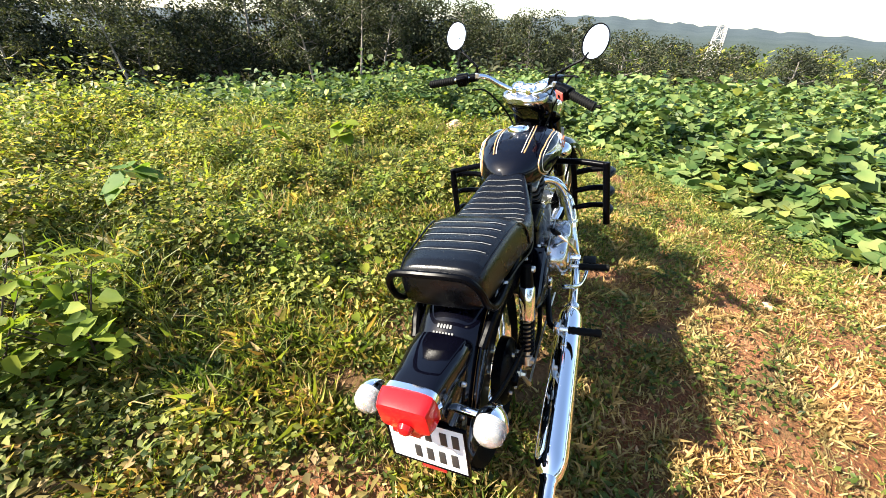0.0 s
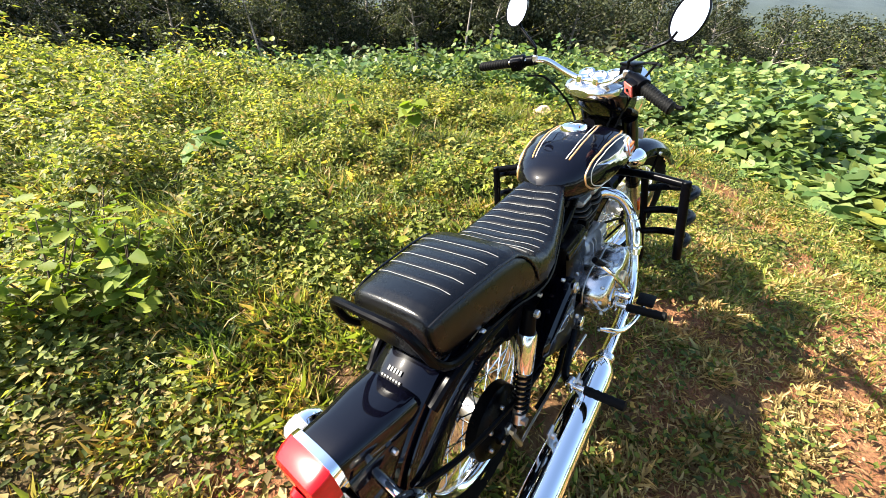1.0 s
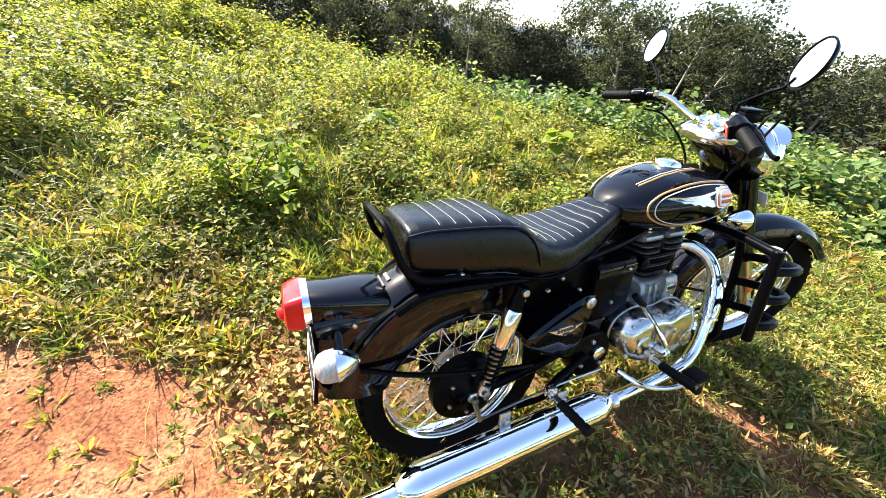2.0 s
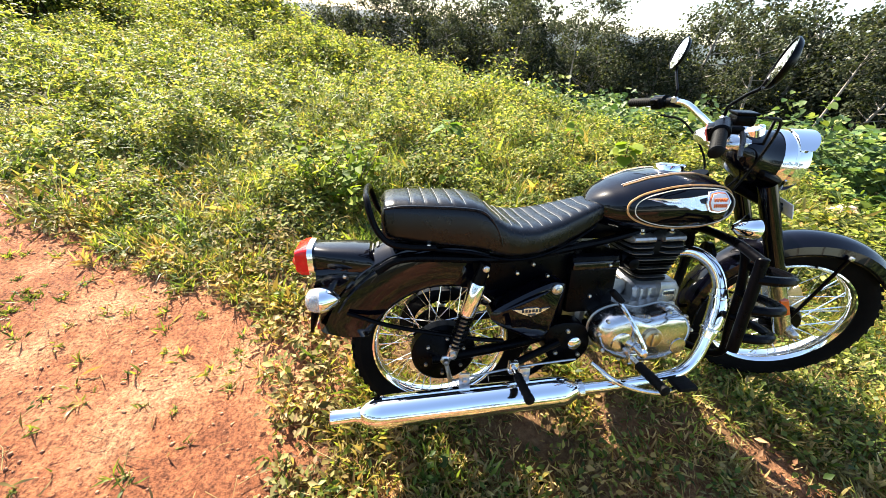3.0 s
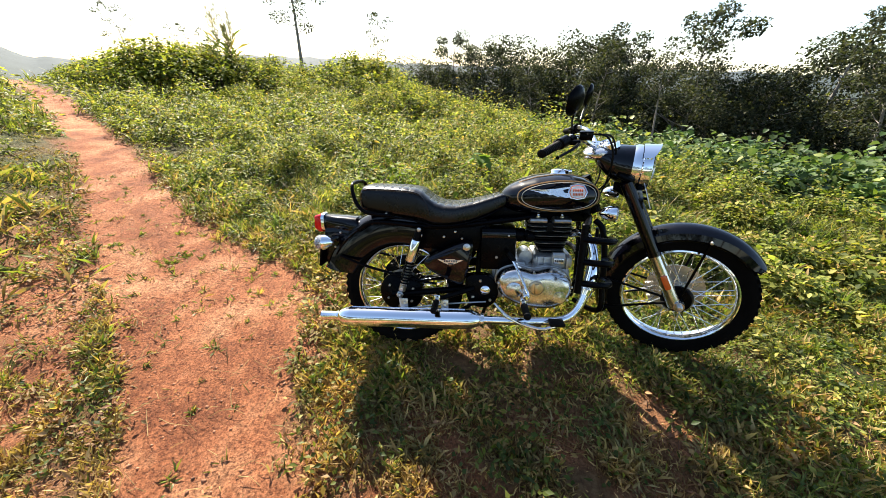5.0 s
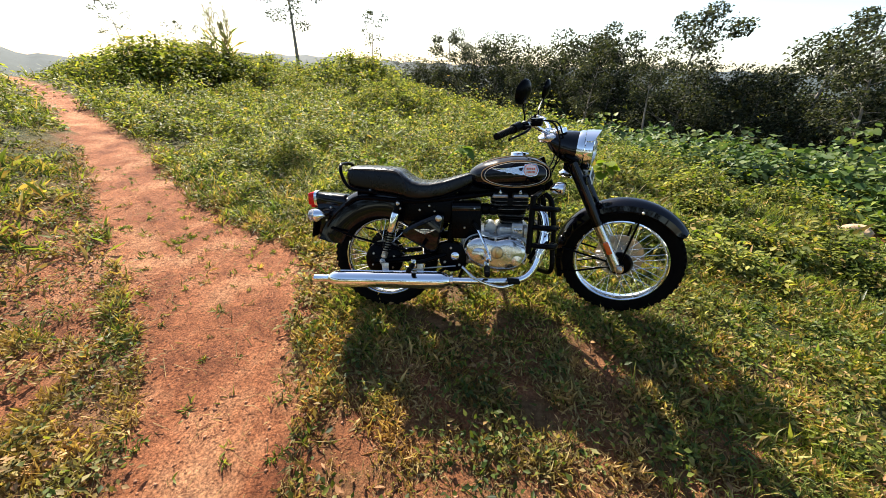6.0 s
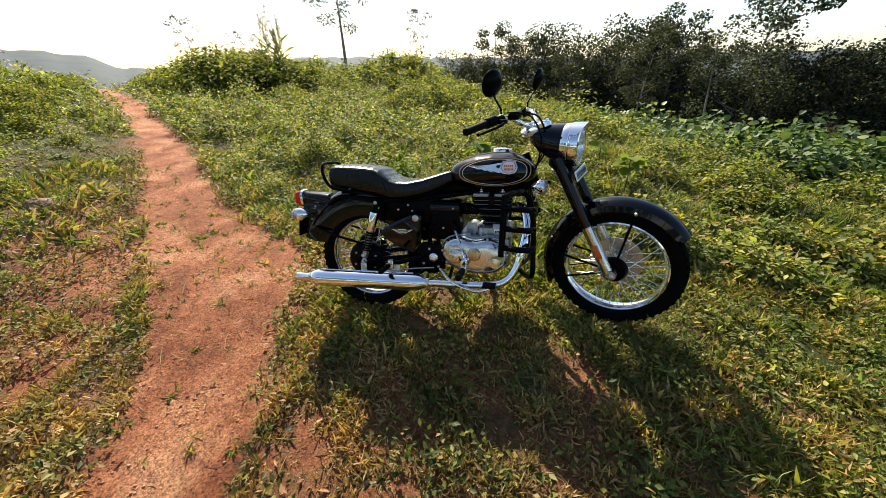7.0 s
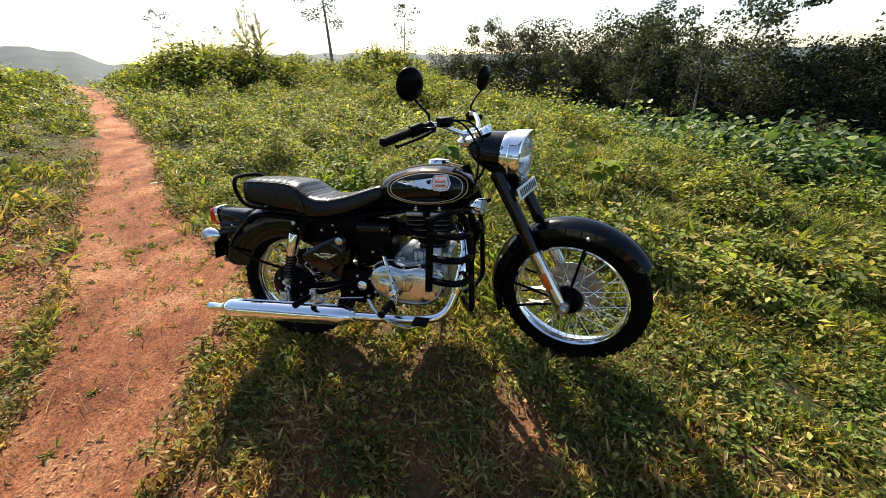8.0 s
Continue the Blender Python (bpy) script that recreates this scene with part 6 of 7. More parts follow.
plate = part("number_plate", moved(box(-0.002, 0.002, -0.100, 0.100, -0.070, 0.070, 0.0015), pm), WHITE, None, "white number plate with dark characters")
part("plate_backing", moved(box(0.002, 0.006, -0.103, 0.103, -0.073, 0.073, 0.0015), pm), SATIN, plate, "black plate backing")
part("plate_frame", moved(join(box(-0.004, 0.006, -0.104, 0.104, -0.074, -0.069, 0.002), box(-0.004, 0.006, -0.104, 0.104, 0.069, 0.074, 0.002), box(-0.004, 0.006, -0.106, -0.099, -0.073, 0.073, 0.002), box(-0.004, 0.006, 0.099, 0.106, -0.073, 0.073, 0.002)), pm), SATIN, plate)
for row, ys in ((0.032, (-0.078, -0.048, -0.008, 0.022, 0.052, 0.080)), (-0.032, (-0.070, -0.038, -0.006, 0.026))):
    for y in ys:
        part("plate_bar", moved(box(-0.0036, -0.0015, y - 0.0085, y + 0.0085, row - 0.0200, row + 0.0200, 0.0006), pm), DARK_INK, plate)
part("red_reflector", moved(box(-0.014, 0.004, -0.034, 0.034, -0.010, 0.010, 0.004), Matrix.Translation((-0.398, -0.008, 0.440))), RED_DEEP, None, "red rear reflector below the plate")
for s in (-1, 1):
    arm = part("indicator", lathe([(-0.012, 0.0345), (-0.011, 0.0392), (-0.004, 0.0385), (0.012, 0.033), (0.030, 0.020), (0.042, 0.008), (0.044, 0)], (-0.350, s * 0.158, 0.605), (1, 0, 0), 28), CHROME, None, "bullet-shaped chrome indicator")
    part("indicator_lens", lathe([(0.010, 0.0365), (0.030, 0.0360), (0.044, 0.031), (0.053, 0.019), (0.056, 0)], (-0.350, s * 0.158, 0.605), (-1, 0, 0), 26), CLEAR, arm, "clear faceted lens")
    part("reflector_bowl", lathe([(0.038, 0.030), (0.026, 0.024), (0.014, 0.012), (0.012, 0)], (-0.350, s * 0.158, 0.605), (-1, 0, 0), 20), ALLOY, arm)
    part("bulb", lathe([(0.014, 0.007), (0.030, 0.009), (0.038, 0.005), (0.040, 0)], (-0.350, s * 0.158, 0.605), (-1, 0, 0), 12), AMBER, arm, "amber bulb")
    part("indicator_stalk", tube([(-0.345, s * 0.13, 0.605), (-0.340, s * 0.058, 0.605)], 0.011, 12, 1), CHROME, arm)
    fr = part("front_indicator", lathe([(-0.030, 0.0), (-0.028, 0.010), (-0.010, 0.026), (0.015, 0.034), (0.040, 0.036), (0.044, 0.034)], (1.045, s * 0.185, 0.805), (1, 0, 0), 26), CHROME, None, "bullet-shaped chrome indicator", True)
    part("indicator_lens", lathe([(0.043, 0.033), (0.052, 0.024), (0.055, 0)], (1.045, s * 0.185, 0.805), (1, 0, 0), 24), CLEAR, fr, "clear lens", True)
    part("indicator_stalk", tube([(1.055, s * 0.155, 0.805), (1.09, s * 0.115, 0.815)], 0.009, 10, 1), SATIN, fr, "", True)
# pale emblem on the rear guard, worn to bars
for z, n in ((0.0, 5), (-0.018, 7)):
    t = radians(118.5 - z * 150)
    m = Matrix.Translation((REAR[0] + 0.4435 * math.cos(t), 0, REAR[1] + 0.4435 * math.sin(t))) @ Matrix.Rotation(math.pi / 2 - t, 4, "Y")
    part("emblem_bar", join(*[moved(box(-0.0055, 0.0055, (k - n / 2) * 0.0085, (k - n / 2) * 0.0085 + 0.0058, -0.001, 0.0012, 0.0004), m) for k in range(n)]), FADED, rear_guard, "pale worn emblem bars")

# front plate on the fork
fm = Matrix.Translation((1.215, 0, 0.845)) @ Matrix.Rotation(radians(-20), 4, "Y")
fp = part("front_plate", moved(box(-0.002, 0.002, -0.115, 0.115, -0.026, 0.026, 0.0015), fm), WHITE, None, "white front number plate with dark characters", True)
for k in range(9):
    part("plate_bar", moved(box(0.0015, 0.0036, -0.096 + 0.0225 * k, -0.082 + 0.0225 * k, -0.015, 0.015, 0.0006), fm), DARK_INK, fp, "", True)
part("plate_bracket", join(tube([(1.13, -0.06, 0.86), (1.212, -0.06, 0.85)], 0.006, 6, 1), tube([(1.13, 0.06, 0.86), (1.212, 0.06, 0.85)], 0.006, 6, 1)), SATIN, fp, "", True)

# -- frame --
for s in (-1, 1):
    part("frame_tube", tube([(0.93, s * 0.02, 0.78), (0.72, s * 0.05, 0.745), (0.50, s * 0.085, 0.715), (0.20, s * 0.108, 0.688), (-0.10, s * 0.110, 0.705), (-0.20, s * 0.095, 0.66)], 0.0135, 10), SATIN, None, "black steel frame tube")
    part("frame_tube", tube([(0.46, s * 0.09, 0.70), (0.42, s * 0.10, 0.52), (0.43, s * 0.095, 0.34), (0.50, s * 0.08, 0.30)], 0.0135, 10), SATIN, None, "black steel frame tube")
    part("swing_arm", tube([(0.430, s * 0.085, 0.375), (0.25, s * 0.105, 0.352), (0.015, s * 0.108, 0.325), (-0.03, s * 0.108, 0.322)], 0.018, 12, 3), SATIN, None, "black swinging arm")
    part("fender_stay", tube([(0.21, s * 0.140, 0.398), (0.10, s * 0.142, 0.418), (-0.15, s * 0.128, 0.475), (-0.30, s * 0.10, 0.520)], 0.0075, 8), SATIN, None, "black mudguard stay")
    top, low = Vector((0.128, s * 0.148, 0.680)), Vector((0.032, s * 0.148, 0.362))
    ax = (low - top).normalized()
    shock = part("shock_absorber", lathe([(-0.012, 0.017), (0.02, 0.019), (0.055, 0.021)], top, ax, 18), SATIN, None, "rear shock absorber with chrome cover and black spring")
    part("chrome_cover", lathe([(0.055, 0.024), (0.060, 0.0262), (0.165, 0.0262), (0.170, 0.024)], top, ax, 26), CHROME, shock, "chrome spring cover")
    coil = []
    a, u, w = frame_of(ax)
    for k in range(73):
        t = k * 2 * math.pi / 9
        coil.append(tuple(top + a * (0.165 + 0.125 * k / 72) + (u * math.cos(t) + w * math.sin(t)) * 0.0225))
    part("spring", tube(coil, 0.0042, 6, 1), SATIN, shock)
    part("damper_rod", lathe([(0.16, 0.012), (0.30, 0.012), (0.302, 0.018), (0.335, 0.018)], top, ax, 14), STEEL, shock)
    bolt(top.x, s * 0.168, top.z + 0.002, 0.011, s, shock)
    part("down_bolt", lathe([(0, 0.012), (0.014, 0.012), (0.016, 0)], (low.x, s * 0.16, low.z + 0.012), (0, s, 0), 8), STEEL, shock)
part("down_tube", tube([(0.945, 0, 0.77), (0.965, 0, 0.62), (0.945, 0, 0.42), (0.90, 0, 0.33)], 0.0165, 12), SATIN, None, "black front down tube")
part("side_stand", join(tube([(0.52, 0.10, 0.285), (0.47, 0.19, 0.14), (0.445, 0.245, 0.028)], 0.0115, 10, 3), box(0.405, 0.485, 0.228, 0.268, 0.010, 0.022, 0.004)), SATIN, None, "lowered black side stand")
part("centre_stand", tube([(0.40, -0.13, 0.30), (0.30, -0.14, 0.24), (0.17, -0.135, 0.235)], 0.010, 8, 3), SATIN, None, "folded black centre stand")

# -- side covers, battery box, filter --
for s in (-1, 1):
    outline = [(x - 0.012, z + 0.014) for x, z in rounded([(0.165, 0.510), (0.245, 0.560), (0.345, 0.604), (0.385, 0.606), (0.402, 0.590), (0.386, 0.500), (0.362, 0.412), (0.330, 0.392), (0.255, 0.430), (0.185, 0.470)], 5)]
    side = part("side_cover", slab(outline, s * 0.105, s * 0.176, 0.016), PAINT, None, "gloss-black triangular side panel")
    ridge_line = [(0.183, s * 0.177, 0.534), (0.248, s * 0.180, 0.562), (0.333, s * 0.180, 0.598)]
    part("panel_crease", tube(ridge_line, [0.002, 0.006, 0.003], 6, 4), PAINT, side)
    part("panel_lock", join(lathe([(0, 0.018), (0.006, 0.018), (0.008, 0.014), (0.009, 0)], (0.360, s * 0.176, 0.604), (0, s, 0), 22), lathe([(0.008, 0.008), (0.013, 0.007), (0.014, 0)], (0.360, s * 0.176, 0.604), (0, s, 0), 14)), STEEL, side, "round steel panel lock")
    wing = [(0.205, 0.546), (0.250, 0.540), (0.262, 0.548), (0.318, 0.548), (0.330, 0.540), (0.375, 0.546), (0.352, 0.532), (0.336, 0.524), (0.318, 0.516), (0.290, 0.506), (0.262, 0.516), (0.244, 0.524), (0.228, 0.532)]
    emblem = part("panel_emblem", slab([(x * 0.76 + 0.061, z * 0.76 + 0.126) for x, z in wing], s * 0.174, s * 0.180, 0.002), SILVER, side, "small silver winged emblem")
    part("emblem_bar", join(*[box(0.2500 + 0.0115 * k, 0.2580 + 0.0115 * k, s * 0.179, s * 0.1815, 0.5270, 0.5370, 0.0006) for k in range(6)], box(0.271, 0.297, s * 0.179, s * 0.1815, 0.515, 0.522, 0.0006)), DARK_INK, emblem)
part("inner_guard", box(0.10, 0.46, -0.098, 0.098, 0.560, 0.735, 0.02), SATIN, None, "black inner panel below the seat")
part("frame_spine", box(0.46, 0.96, -0.035, 0.035, 0.712, 0.790, 0.012), SATIN, None, "black frame backbone under the tank")
part("battery_box", box(0.425, 0.600, -0.128, 0.128, 0.475, 0.690, 0.018), SATIN, None, "black battery and air box")
part("box_lid", box(0.430, 0.595, -0.132, 0.132, 0.640, 0.672, 0.006), PAINT, None)
part("intake_duct", join(lathe([(0, 0.034), (0.03, 0.036), (0.05, 0.030), (0.09, 0.026)], (0.60, -0.035, 0.640), (1, 0, 0), 20)), SATIN, None, "black rubber intake duct")
part("throttle_body", join(lathe([(0, 0.028), (0.012, 0.034), (0.035, 0.034), (0.05, 0.026)], (0.645, -0.045, 0.640), (1, 0, 0), 20), lathe([(0, 0.020), (0.03, 0.020), (0.034, 0.012)], (0.668, -0.075, 0.640), (0, -1, 0), 16)), SATIN, None, "black throttle body")

# -- engine --
engine = part("engine", join(box(0.500, 0.870, -0.125, 0.125, 0.320, 0.500, 0.030), box(0.48, 0.66, -0.10, 0.10, 0.36, 0.52, 0.025)), CAST, None, "unit-construction alloy engine")
cover_outline = rounded([(0.505, 0.440), (0.530, 0.492), (0.600, 0.515), (0.680, 0.500), (0.760, 0.512), (0.830, 0.490), (0.866, 0.430), (0.850, 0.362), (0.790, 0.320), (0.700, 0.312), (0.600, 0.330), (0.530, 0.372)], 5)
c = np.mean(np.array(cover_outline), axis=0)
ring = lambda y, k: [(c[0] + (p[0] - c[0]) * k, y, c[1] + (p[1] - c[1]) * k) for p in cover_outline]
for s in (-1, 1):
    part("crankcase_cover", loft([ring(s * 0.115, 1.0), ring(s * 0.150, 1.0), ring(s * 0.182, 0.985), ring(s * 0.205, 0.95), ring(s * 0.219, 0.88), ring(s * 0.226, 0.76), ring(s * 0.230, 0.5), ring(s * 0.231, 0.1)]), ALLOY, engine, "polished alloy crankcase cover", sharp=50)
    part("cover_rim", tube([(p[0], s * 0.150, p[2]) for p in ring(0, 1.012)] + [(ring(0, 1.012)[0][0], s * 0.150, ring(0, 1.012)[0][2])], 0.0030, 6, 1), CAST, engine)
part("oil_cap", join(lathe([(0, 0.034), (0.010, 0.034), (0.016, 0.028), (0.018, 0.0)], (0.690, -0.228, 0.430), (0, -1, 0), 28), box(0.680, 0.700, -0.252, -0.240, 0.405, 0.455, 0.004)), BRASS, engine, "round bronze-tinted cap")
part("cover_boss", lathe([(0, 0.040), (0.006, 0.038), (0.010, 0.026), (0.011, 0)], (0.590, -0.226, 0.415), (0, -1, 0), 26), ALLOY, engine)
part("cover_boss", lathe([(0, 0.030), (0.008, 0.028), (0.010, 0)], (0.800, -0.224, 0.385), (0, -1, 0), 24), ALLOY, engine)
for k, (x, z) in enumerate(cover_outline[::5]):
    bolt(c[0] + (x - c[0]) * 0.95, -0.207, c[1] + (z - c[1]) * 0.95, 0.006, -1, engine)
# barrel and head with fins
def fin_plate(cx, lx, ly, z, thick, power=5.0, n=28):
    """A flat cooling fin with round corners."""
    ring = lambda k, h: [(cx + (lx - k) * math.copysign(abs(math.cos(t)) ** (2 / power), math.cos(t)), (ly - k) * math.copysign(abs(math.sin(t)) ** (2 / power), math.sin(t)), h) for t in [2 * math.pi * i / n for i in range(n)]]
    return loft([ring(0.002, z - thick / 2), ring(0, z - thick / 4), ring(0, z + thick / 4), ring(0.002, z + thick / 2)])


part("barrel", join(fin_plate(0.778, 0.056, 0.060, 0.610, 0.130), fin_plate(0.778, 0.068, 0.078, 0.556, 0.018)), FIN_BLACK, engine, "black finned barrel narrowing to its foot")
part("barrel_base", loft([egg(0.690, 0, 0.518, 0.100, 0.036, 4, 20), egg(0.700, 0, 0.522, 0.108, 0.040, 4, 20), egg(0.862, 0, 0.522, 0.108, 0.040, 4, 20), egg(0.876, 0, 0.516, 0.098, 0.032, 4, 20)]), CAST, engine, "cast alloy crankcase mouth")
for x in (0.712, 0.742, 0.850):
    part("cast_rib", loft([egg(x - 0.005, -0.108, 0.518, 0.010, 0.034, 3, 12), egg(x + 0.005, -0.108, 0.518, 0.010, 0.034, 3, 12)]), CAST, engine)
for k in range(8):
    u = k / 7
    part("fin", fin_plate(0.778 - 0.012 * u, 0.066 + 0.034 * u, 0.078 + 0.022 * u, 0.572 + 0.0128 * k, 0.0042), FIN_BLACK if k % 3 else FIN_EDGE, engine, "" if k % 3 else "cooling fin with bright worn edge")
head = part("cylinder_head", fin_plate(0.760, 0.082, 0.082, 0.688, 0.05), FIN_BLACK, engine, "black cylinder head")
for x in (0.704, 0.818):
    for k in range(4):
        part("fin", fin_plate(x, 0.052, 0.102 - 0.002 * k, 0.674 + 0.0105 * k, 0.0042, 4), FIN_BLACK if k % 2 else FIN_EDGE, head)
    part("rocker_cover", loft([egg(x - 0.046, 0, 0.716, 0.070, 0.010, 3, 20), egg(x - 0.040, 0, 0.722, 0.092, 0.017, 3, 20), egg(x + 0.040, 0, 0.722, 0.092, 0.017, 3, 20), egg(x + 0.046, 0, 0.716, 0.070, 0.010, 3, 20)]), CAST, head, "grey alloy rocker cover")
    part("rocker_cap", lathe([(0, 0.013), (0.006, 0.013), (0.009, 0.008), (0.016, 0.007), (0.017, 0)], (x, -0.062, 0.737), (0, 0, 1), 14), ALLOY, head)
part("pushrod_tower", loft([egg(0.775, -0.112, 0.535, 0.014, 0.040, 3, 16), egg(0.835, -0.112, 0.535, 0.014, 0.040, 3, 16)]), CAST, engine, "alloy tappet housing")
part("nameplate", box(0.782, 0.830, -0.130, -0.124, 0.520, 0.548, 0.002), SILVER, engine, "small alloy plate with worn marks")
part("nameplate_bar", join(*[box(0.787 + 0.0085 * k, 0.793 + 0.0085 * k, -0.132, -0.129, 0.529, 0.540, 0.0005) for k in range(5)]), DARK_INK, engine)
part("starter_motor", lathe([(-0.06, 0.0), (-0.058, 0.034), (0.05, 0.034), (0.058, 0.026), (0.06, 0)], (0.655, 0.0, 0.530), (0, 1, 0), 22), CAST, engine)
part("kick_lever", tube([(0.650, -0.256, 0.388), (0.646, -0.258, 0.414), (0.614, -0.226, 0.486), (0.578, -0.184, 0.552), (0.570, -0.174, 0.566)], [0.011, 0.009, 0.0078, 0.0075, 0.0085], 10), CHROME, None, "chrome kick-start lever")
part("kick_rubber", tube([(0.558, -0.170, 0.580), (0.570, -0.176, 0.566), (0.588, -0.190, 0.546)], [0.0105, 0.0125, 0.0105], 10, 4), GRIP, None, "black rubber kick-start foot")
part("kick_knuckle", lathe([(0, 0.015), (0.04, 0.015), (0.044, 0.010)], (0.642, -0.232, 0.395), (0, -1, 0), 16), CHROME, None)
for x, y, z, r in ((0.135, -0.150, 0.652, 0.008), (0.245, -0.120, 0.640, 0.007), (0.300, -0.112, 0.665, 0.007), (0.335, -0.150, 0.640, 0.006), (0.505, -0.130, 0.545, 0.007), (0.430, -0.160, 0.430, 0.008), (0.480, -0.160, 0.330, 0.008), (0.395, -0.160, 0.345, 0.008), (0.560, -0.130, 0.655, 0.006), (-0.300, -0.078, 0.640, 0.007), (-0.255, -0.080, 0.600, 0.007), (-0.335, -0.072, 0.560, 0.007)):
    bolt(x, y, z, r)
part("horn", lathe([(0, 0.046), (0.012, 0.046), (0.016, 0.038), (0.018, 0.016), (0.034, 0.012), (0.035, 0)], (0.985, -0.055, 0.645), (1, -0.3, 0), 26), SATIN, None, "round black horn")
part("pivot_cap", lathe([(0, 0.024), (0.012, 0.024), (0.016, 0.018), (0.017, 0)], (0.455, -0.160, 0.385), (0, -1, 0), 24), CHROME, None, "chrome pivot cap")
part("pivot_plate", slab(rounded([(0.36, 0.44), (0.48, 0.45), (0.52, 0.36), (0.47, 0.29), (0.38, 0.31)], 4), -0.10, -0.158, 0.008), SATIN, None, "black footrest plate")

# -- exhaust --
header = [(0.868, -0.045, 0.655), (0.905, -0.085, 0.668), (0.935, -0.135, 0.645), (0.950, -0.172, 0.590), (0.945, -0.196, 0.510), (0.926, -0.212, 0.425), (0.895, -0.226, 0.345), (0.856, -0.236, 0.298), (0.800, -0.244, 0.277), (0.700, -0.250, 0.270), (0.560, -0.254, 0.268), (0.430, -0.256, 0.267)]
exhaust = part("exhaust_pipe", tube(header, 0.0205, 18), CHROME, None, "polished chrome exhaust header pipe")
shield = [(0.950, -0.180, 0.570), (0.947, -0.197, 0.512), (0.933, -0.210, 0.448), (0.918, -0.217, 0.402)]
part("heat_shield", tube(shield, [0.024, 0.029, 0.029, 0.024], 20), CHROME, exhaust, "chrome heat shield")
for k in (0.22, 0.78):
    p = curve_points(shield)[int(k * 18)]
    part("shield_clamp", lathe([(-0.005, 0.030), (-0.004, 0.0315), (0.004, 0.0315), (0.005, 0.030)], p, (0.25, 0.12, 0.9), 22), CHROME, exhaust)
muffler = part("muffler", lathe([(0, 0.021), (0.004, 0.026), (0.012, 0.030), (0.045, 0.045), (0.065, 0.0485), (0.10, 0.049), (0.64, 0.049), (0.665, 0.046), (0.690, 0.037), (0.700, 0.030), (0.705, 0.026)], (0.440, -0.256, 0.267), (-0.999, 0, -0.018), 40), CHROME, None, "long chrome silencer")
part("tail_pipe", lathe([(0.695, 0.026), (0.715, 0.026), (0.720, 0.0225), (0.795, 0.0225), (0.797, 0.019), (0.760, 0.019)], (0.440, -0.256, 0.267), (-0.999, 0, -0.018), 28), CHROME, muffler, "chrome tail pipe")
part("muffler_clamp", lathe([(-0.006, 0.030), (-0.005, 0.033), (0.010, 0.033), (0.011, 0.030)], (0.445, -0.256, 0.267), (-1, 0, 0), 24), DULL_CHROME, muffler)
part("weld_seam", tube([(0.36, -0.253, 0.316), (0.10, -0.253, 0.311), (-0.20, -0.253, 0.3055)], 0.0025, 6, 1), CHROME, muffler)
for x in (0.06, 0.26):
    part("muffler_bracket", join(box(x - 0.018, x + 0.018, -0.232, -0.224, 0.300, 0.350, 0.003), lathe([(0, 0.009), (0.010, 0.009), (0.012, 0)], (x, -0.232, 0.326), (0, -1, 0), 8)), STEEL, muffler)

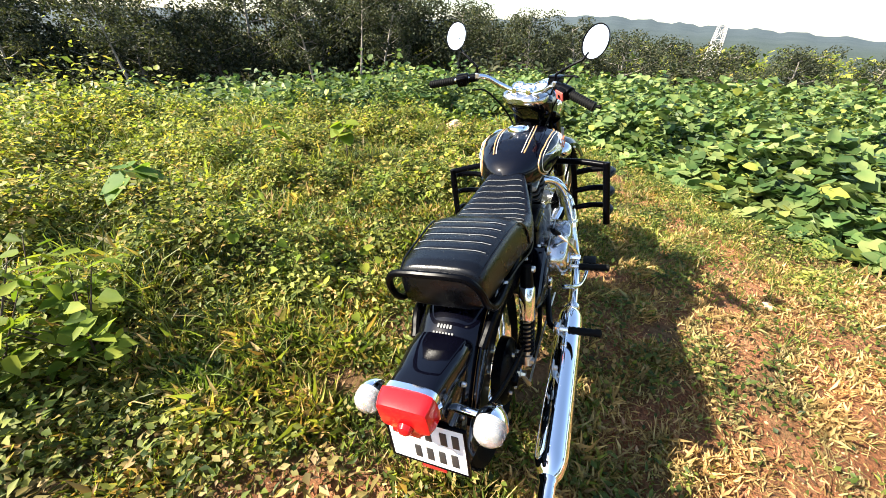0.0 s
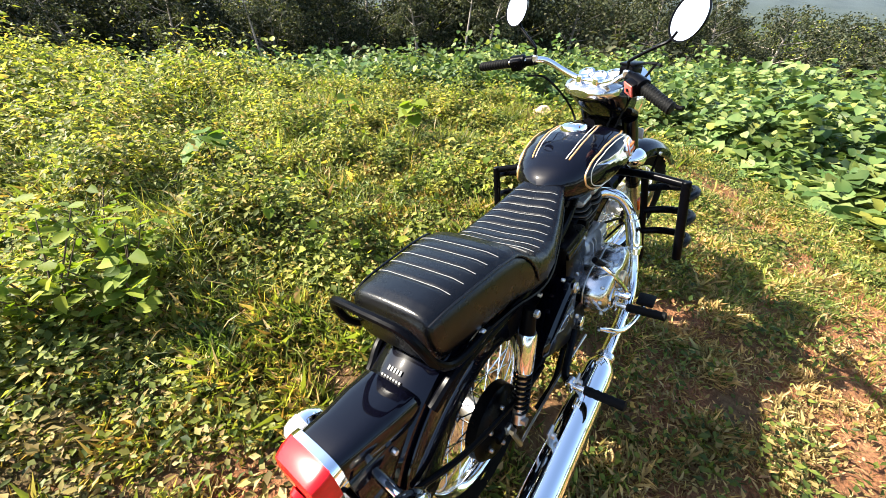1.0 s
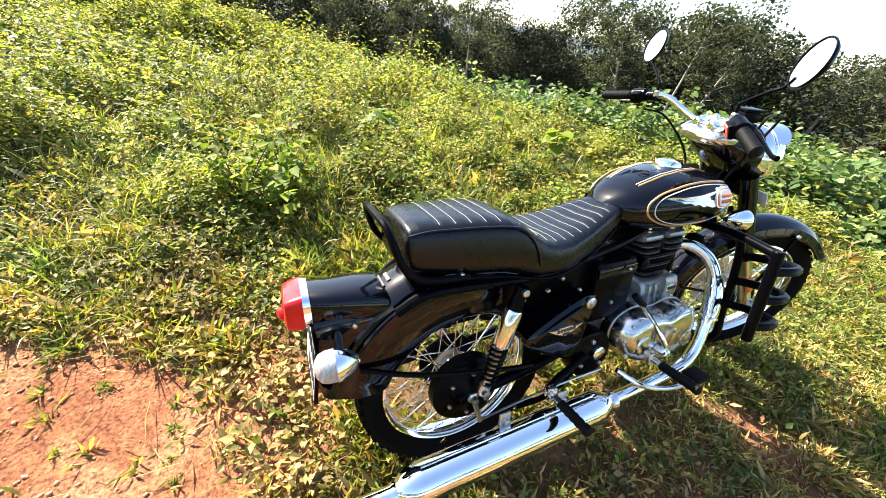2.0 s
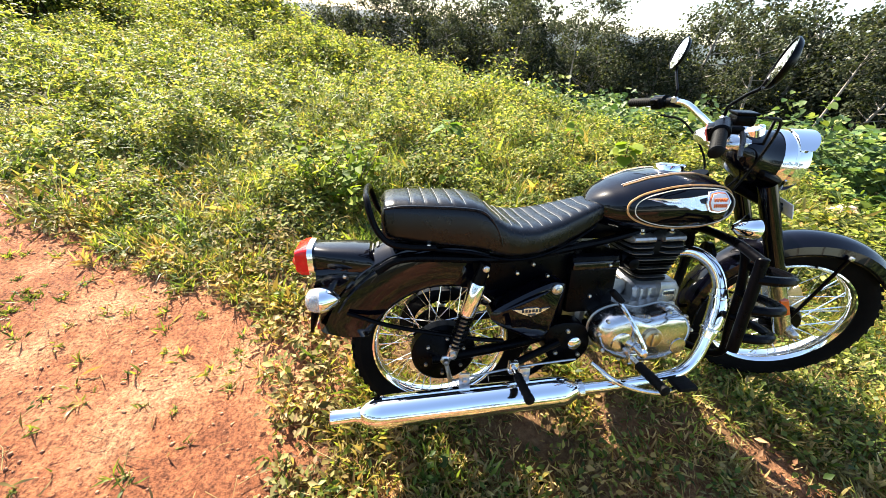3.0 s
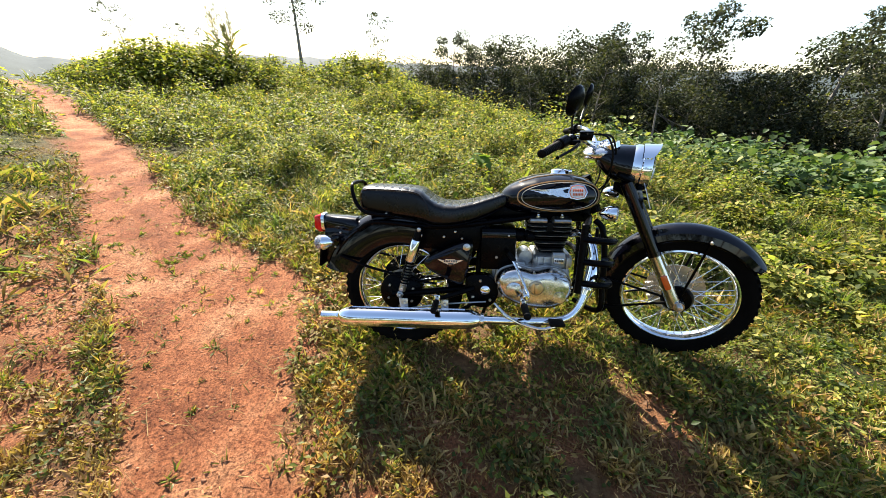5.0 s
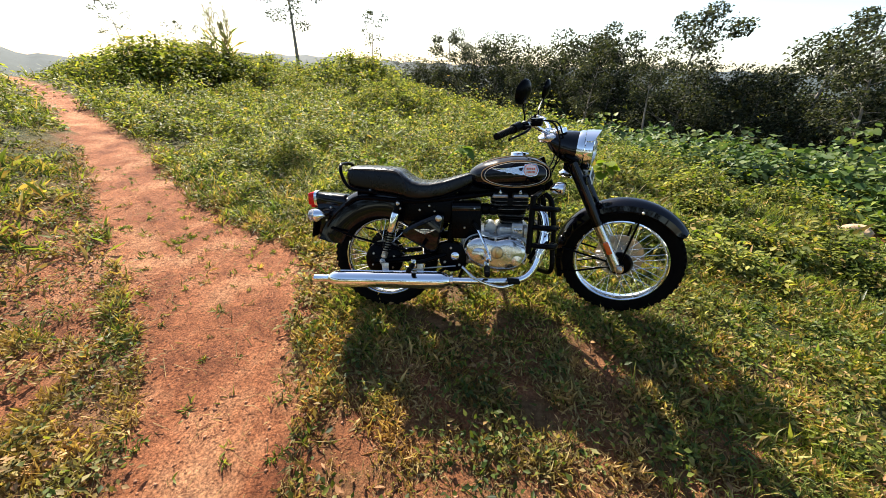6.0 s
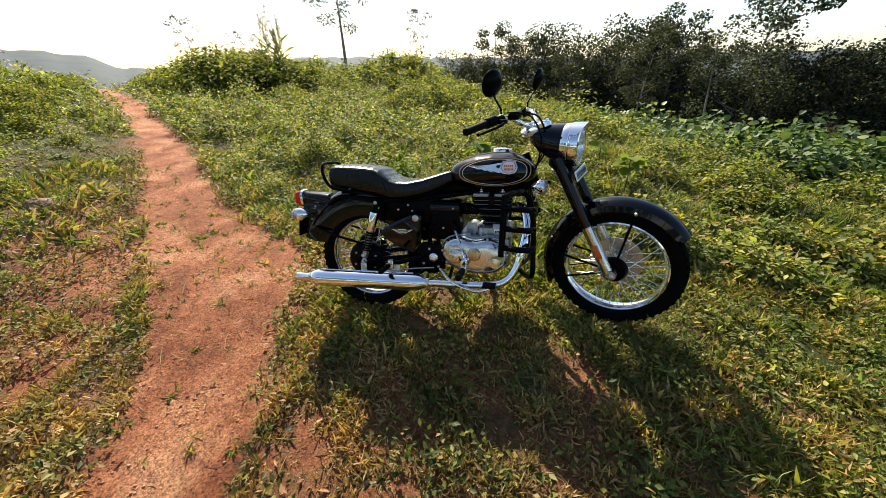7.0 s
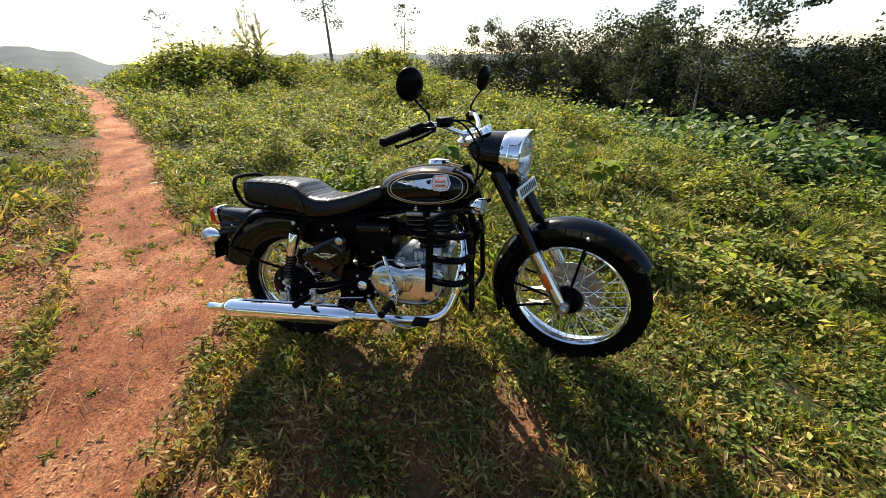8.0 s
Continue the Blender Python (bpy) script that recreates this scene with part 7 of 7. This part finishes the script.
# -- footrests, pedal, crash bars --
for s in (-1, 1):
    def peg(x, z, y0, y1, r, name, label):
        ob = part(name, join(lathe([(0, r * 0.8), (0.004, r)] + [(0.008 + 0.0095 * k, r * (1.0 if k % 2 else 0.86)) for k in range(int((y1 - y0 - 0.016) / 0.0095))] + [(y1 - y0 - 0.004, r), (y1 - y0, r * 0.6), (y1 - y0 + 0.001, 0)], (x, s * y0, z), (0, s, 0.03), 14)), GRIP, None, label)
        part("peg_mount", join(lathe([(-0.05, 0.011), (0.004, 0.011)], (x, s * y0, z), (0, s, 0.03), 12), box(x - 0.016, x + 0.016, s * (y0 - 0.052), s * (y0 - 0.03), z - 0.022, z + 0.022, 0.005)), DULL_CHROME, ob, "bare metal peg mount")
    peg(0.635, 0.352, 0.268, 0.395, 0.0165, "footrest", "black rubber rider footrest")
    peg(0.222, 0.352, 0.262, 0.375, 0.0150, "pillion_footrest", "black rubber passenger footrest")
    part("peg_bar", tube([(0.222, s * 0.215, 0.352), (0.26, s * 0.19, 0.35), (0.40, s * 0.165, 0.39)], 0.012, 10, 3), SATIN, None)
    guard = part("crash_bar", tube([(0.940, s * 0.03, 0.742), (0.925, s * 0.12, 0.752), (0.893, s * 0.24, 0.757), (0.850, s * 0.358, 0.750)], 0.0140, 12, 4), SATIN, None, "black tubular crash bar with three rungs")
    part("inner_post", tube([(0.930, s * 0.200, 0.752), (0.962, s * 0.214, 0.715), (0.982, s * 0.220, 0.60), (0.988, s * 0.222, 0.45), (0.988, s * 0.222, 0.335), (0.955, s * 0.13, 0.300), (0.92, s * 0.04, 0.300)], 0.0135, 12), SATIN, guard)
    part("outer_post", lathe([(0, 0.011), (0.002, 0.0150), (0.292, 0.0150), (0.295, 0.012), (0.296, 0)], (0.837, s * 0.373, 0.468), (0.035, s * -0.042, 1.0), 18), SATIN, guard)
    for z in (0.700, 0.605, 0.512):
        part("rung", tube([(0.842, s * 0.366, z), (0.900, s * 0.388, z), (0.955, s * 0.372, z - 0.006), (0.984, s * 0.300, z - 0.016), (0.982, s * 0.222, z - 0.030)], 0.0140, 10, 4), SATIN, guard)
pedal = part("brake_pedal", tube([(0.50, -0.215, 0.335), (0.58, -0.272, 0.285), (0.70, -0.292, 0.252), (0.765, -0.300, 0.268), (0.800, -0.300, 0.290)], 0.0085, 10), DULL_CHROME, None, "bare metal rear brake pedal")
part("pedal_pad", box(0.745, 0.812, -0.338, -0.278, 0.285, 0.302, 0.005), GRIP, pedal, "black pedal pad")
part("brake_rod", tube([(0.46, -0.185, 0.33), (0.25, -0.165, 0.300), (0.03, -0.150, 0.255)], 0.004, 6, 2), STEEL, pedal)
part("brake_arm", tube([(0.015, -0.128, 0.325), (0.03, -0.150, 0.252)], 0.008, 8, 1), STEEL, None)
arc = [(REAR[0] + r * math.cos(radians(a)), REAR[1] + r * math.sin(radians(a))) for r, steps in ((0.150, range(185, 80, -10)), (0.095, range(95, 190, 10))) for a in steps]
part("chain_guard", join(slab(arc, 0.104, 0.140, 0.004), box(0.0, 0.42, 0.106, 0.138, 0.420, 0.470, 0.008)), SATIN, None, "black chain guard")
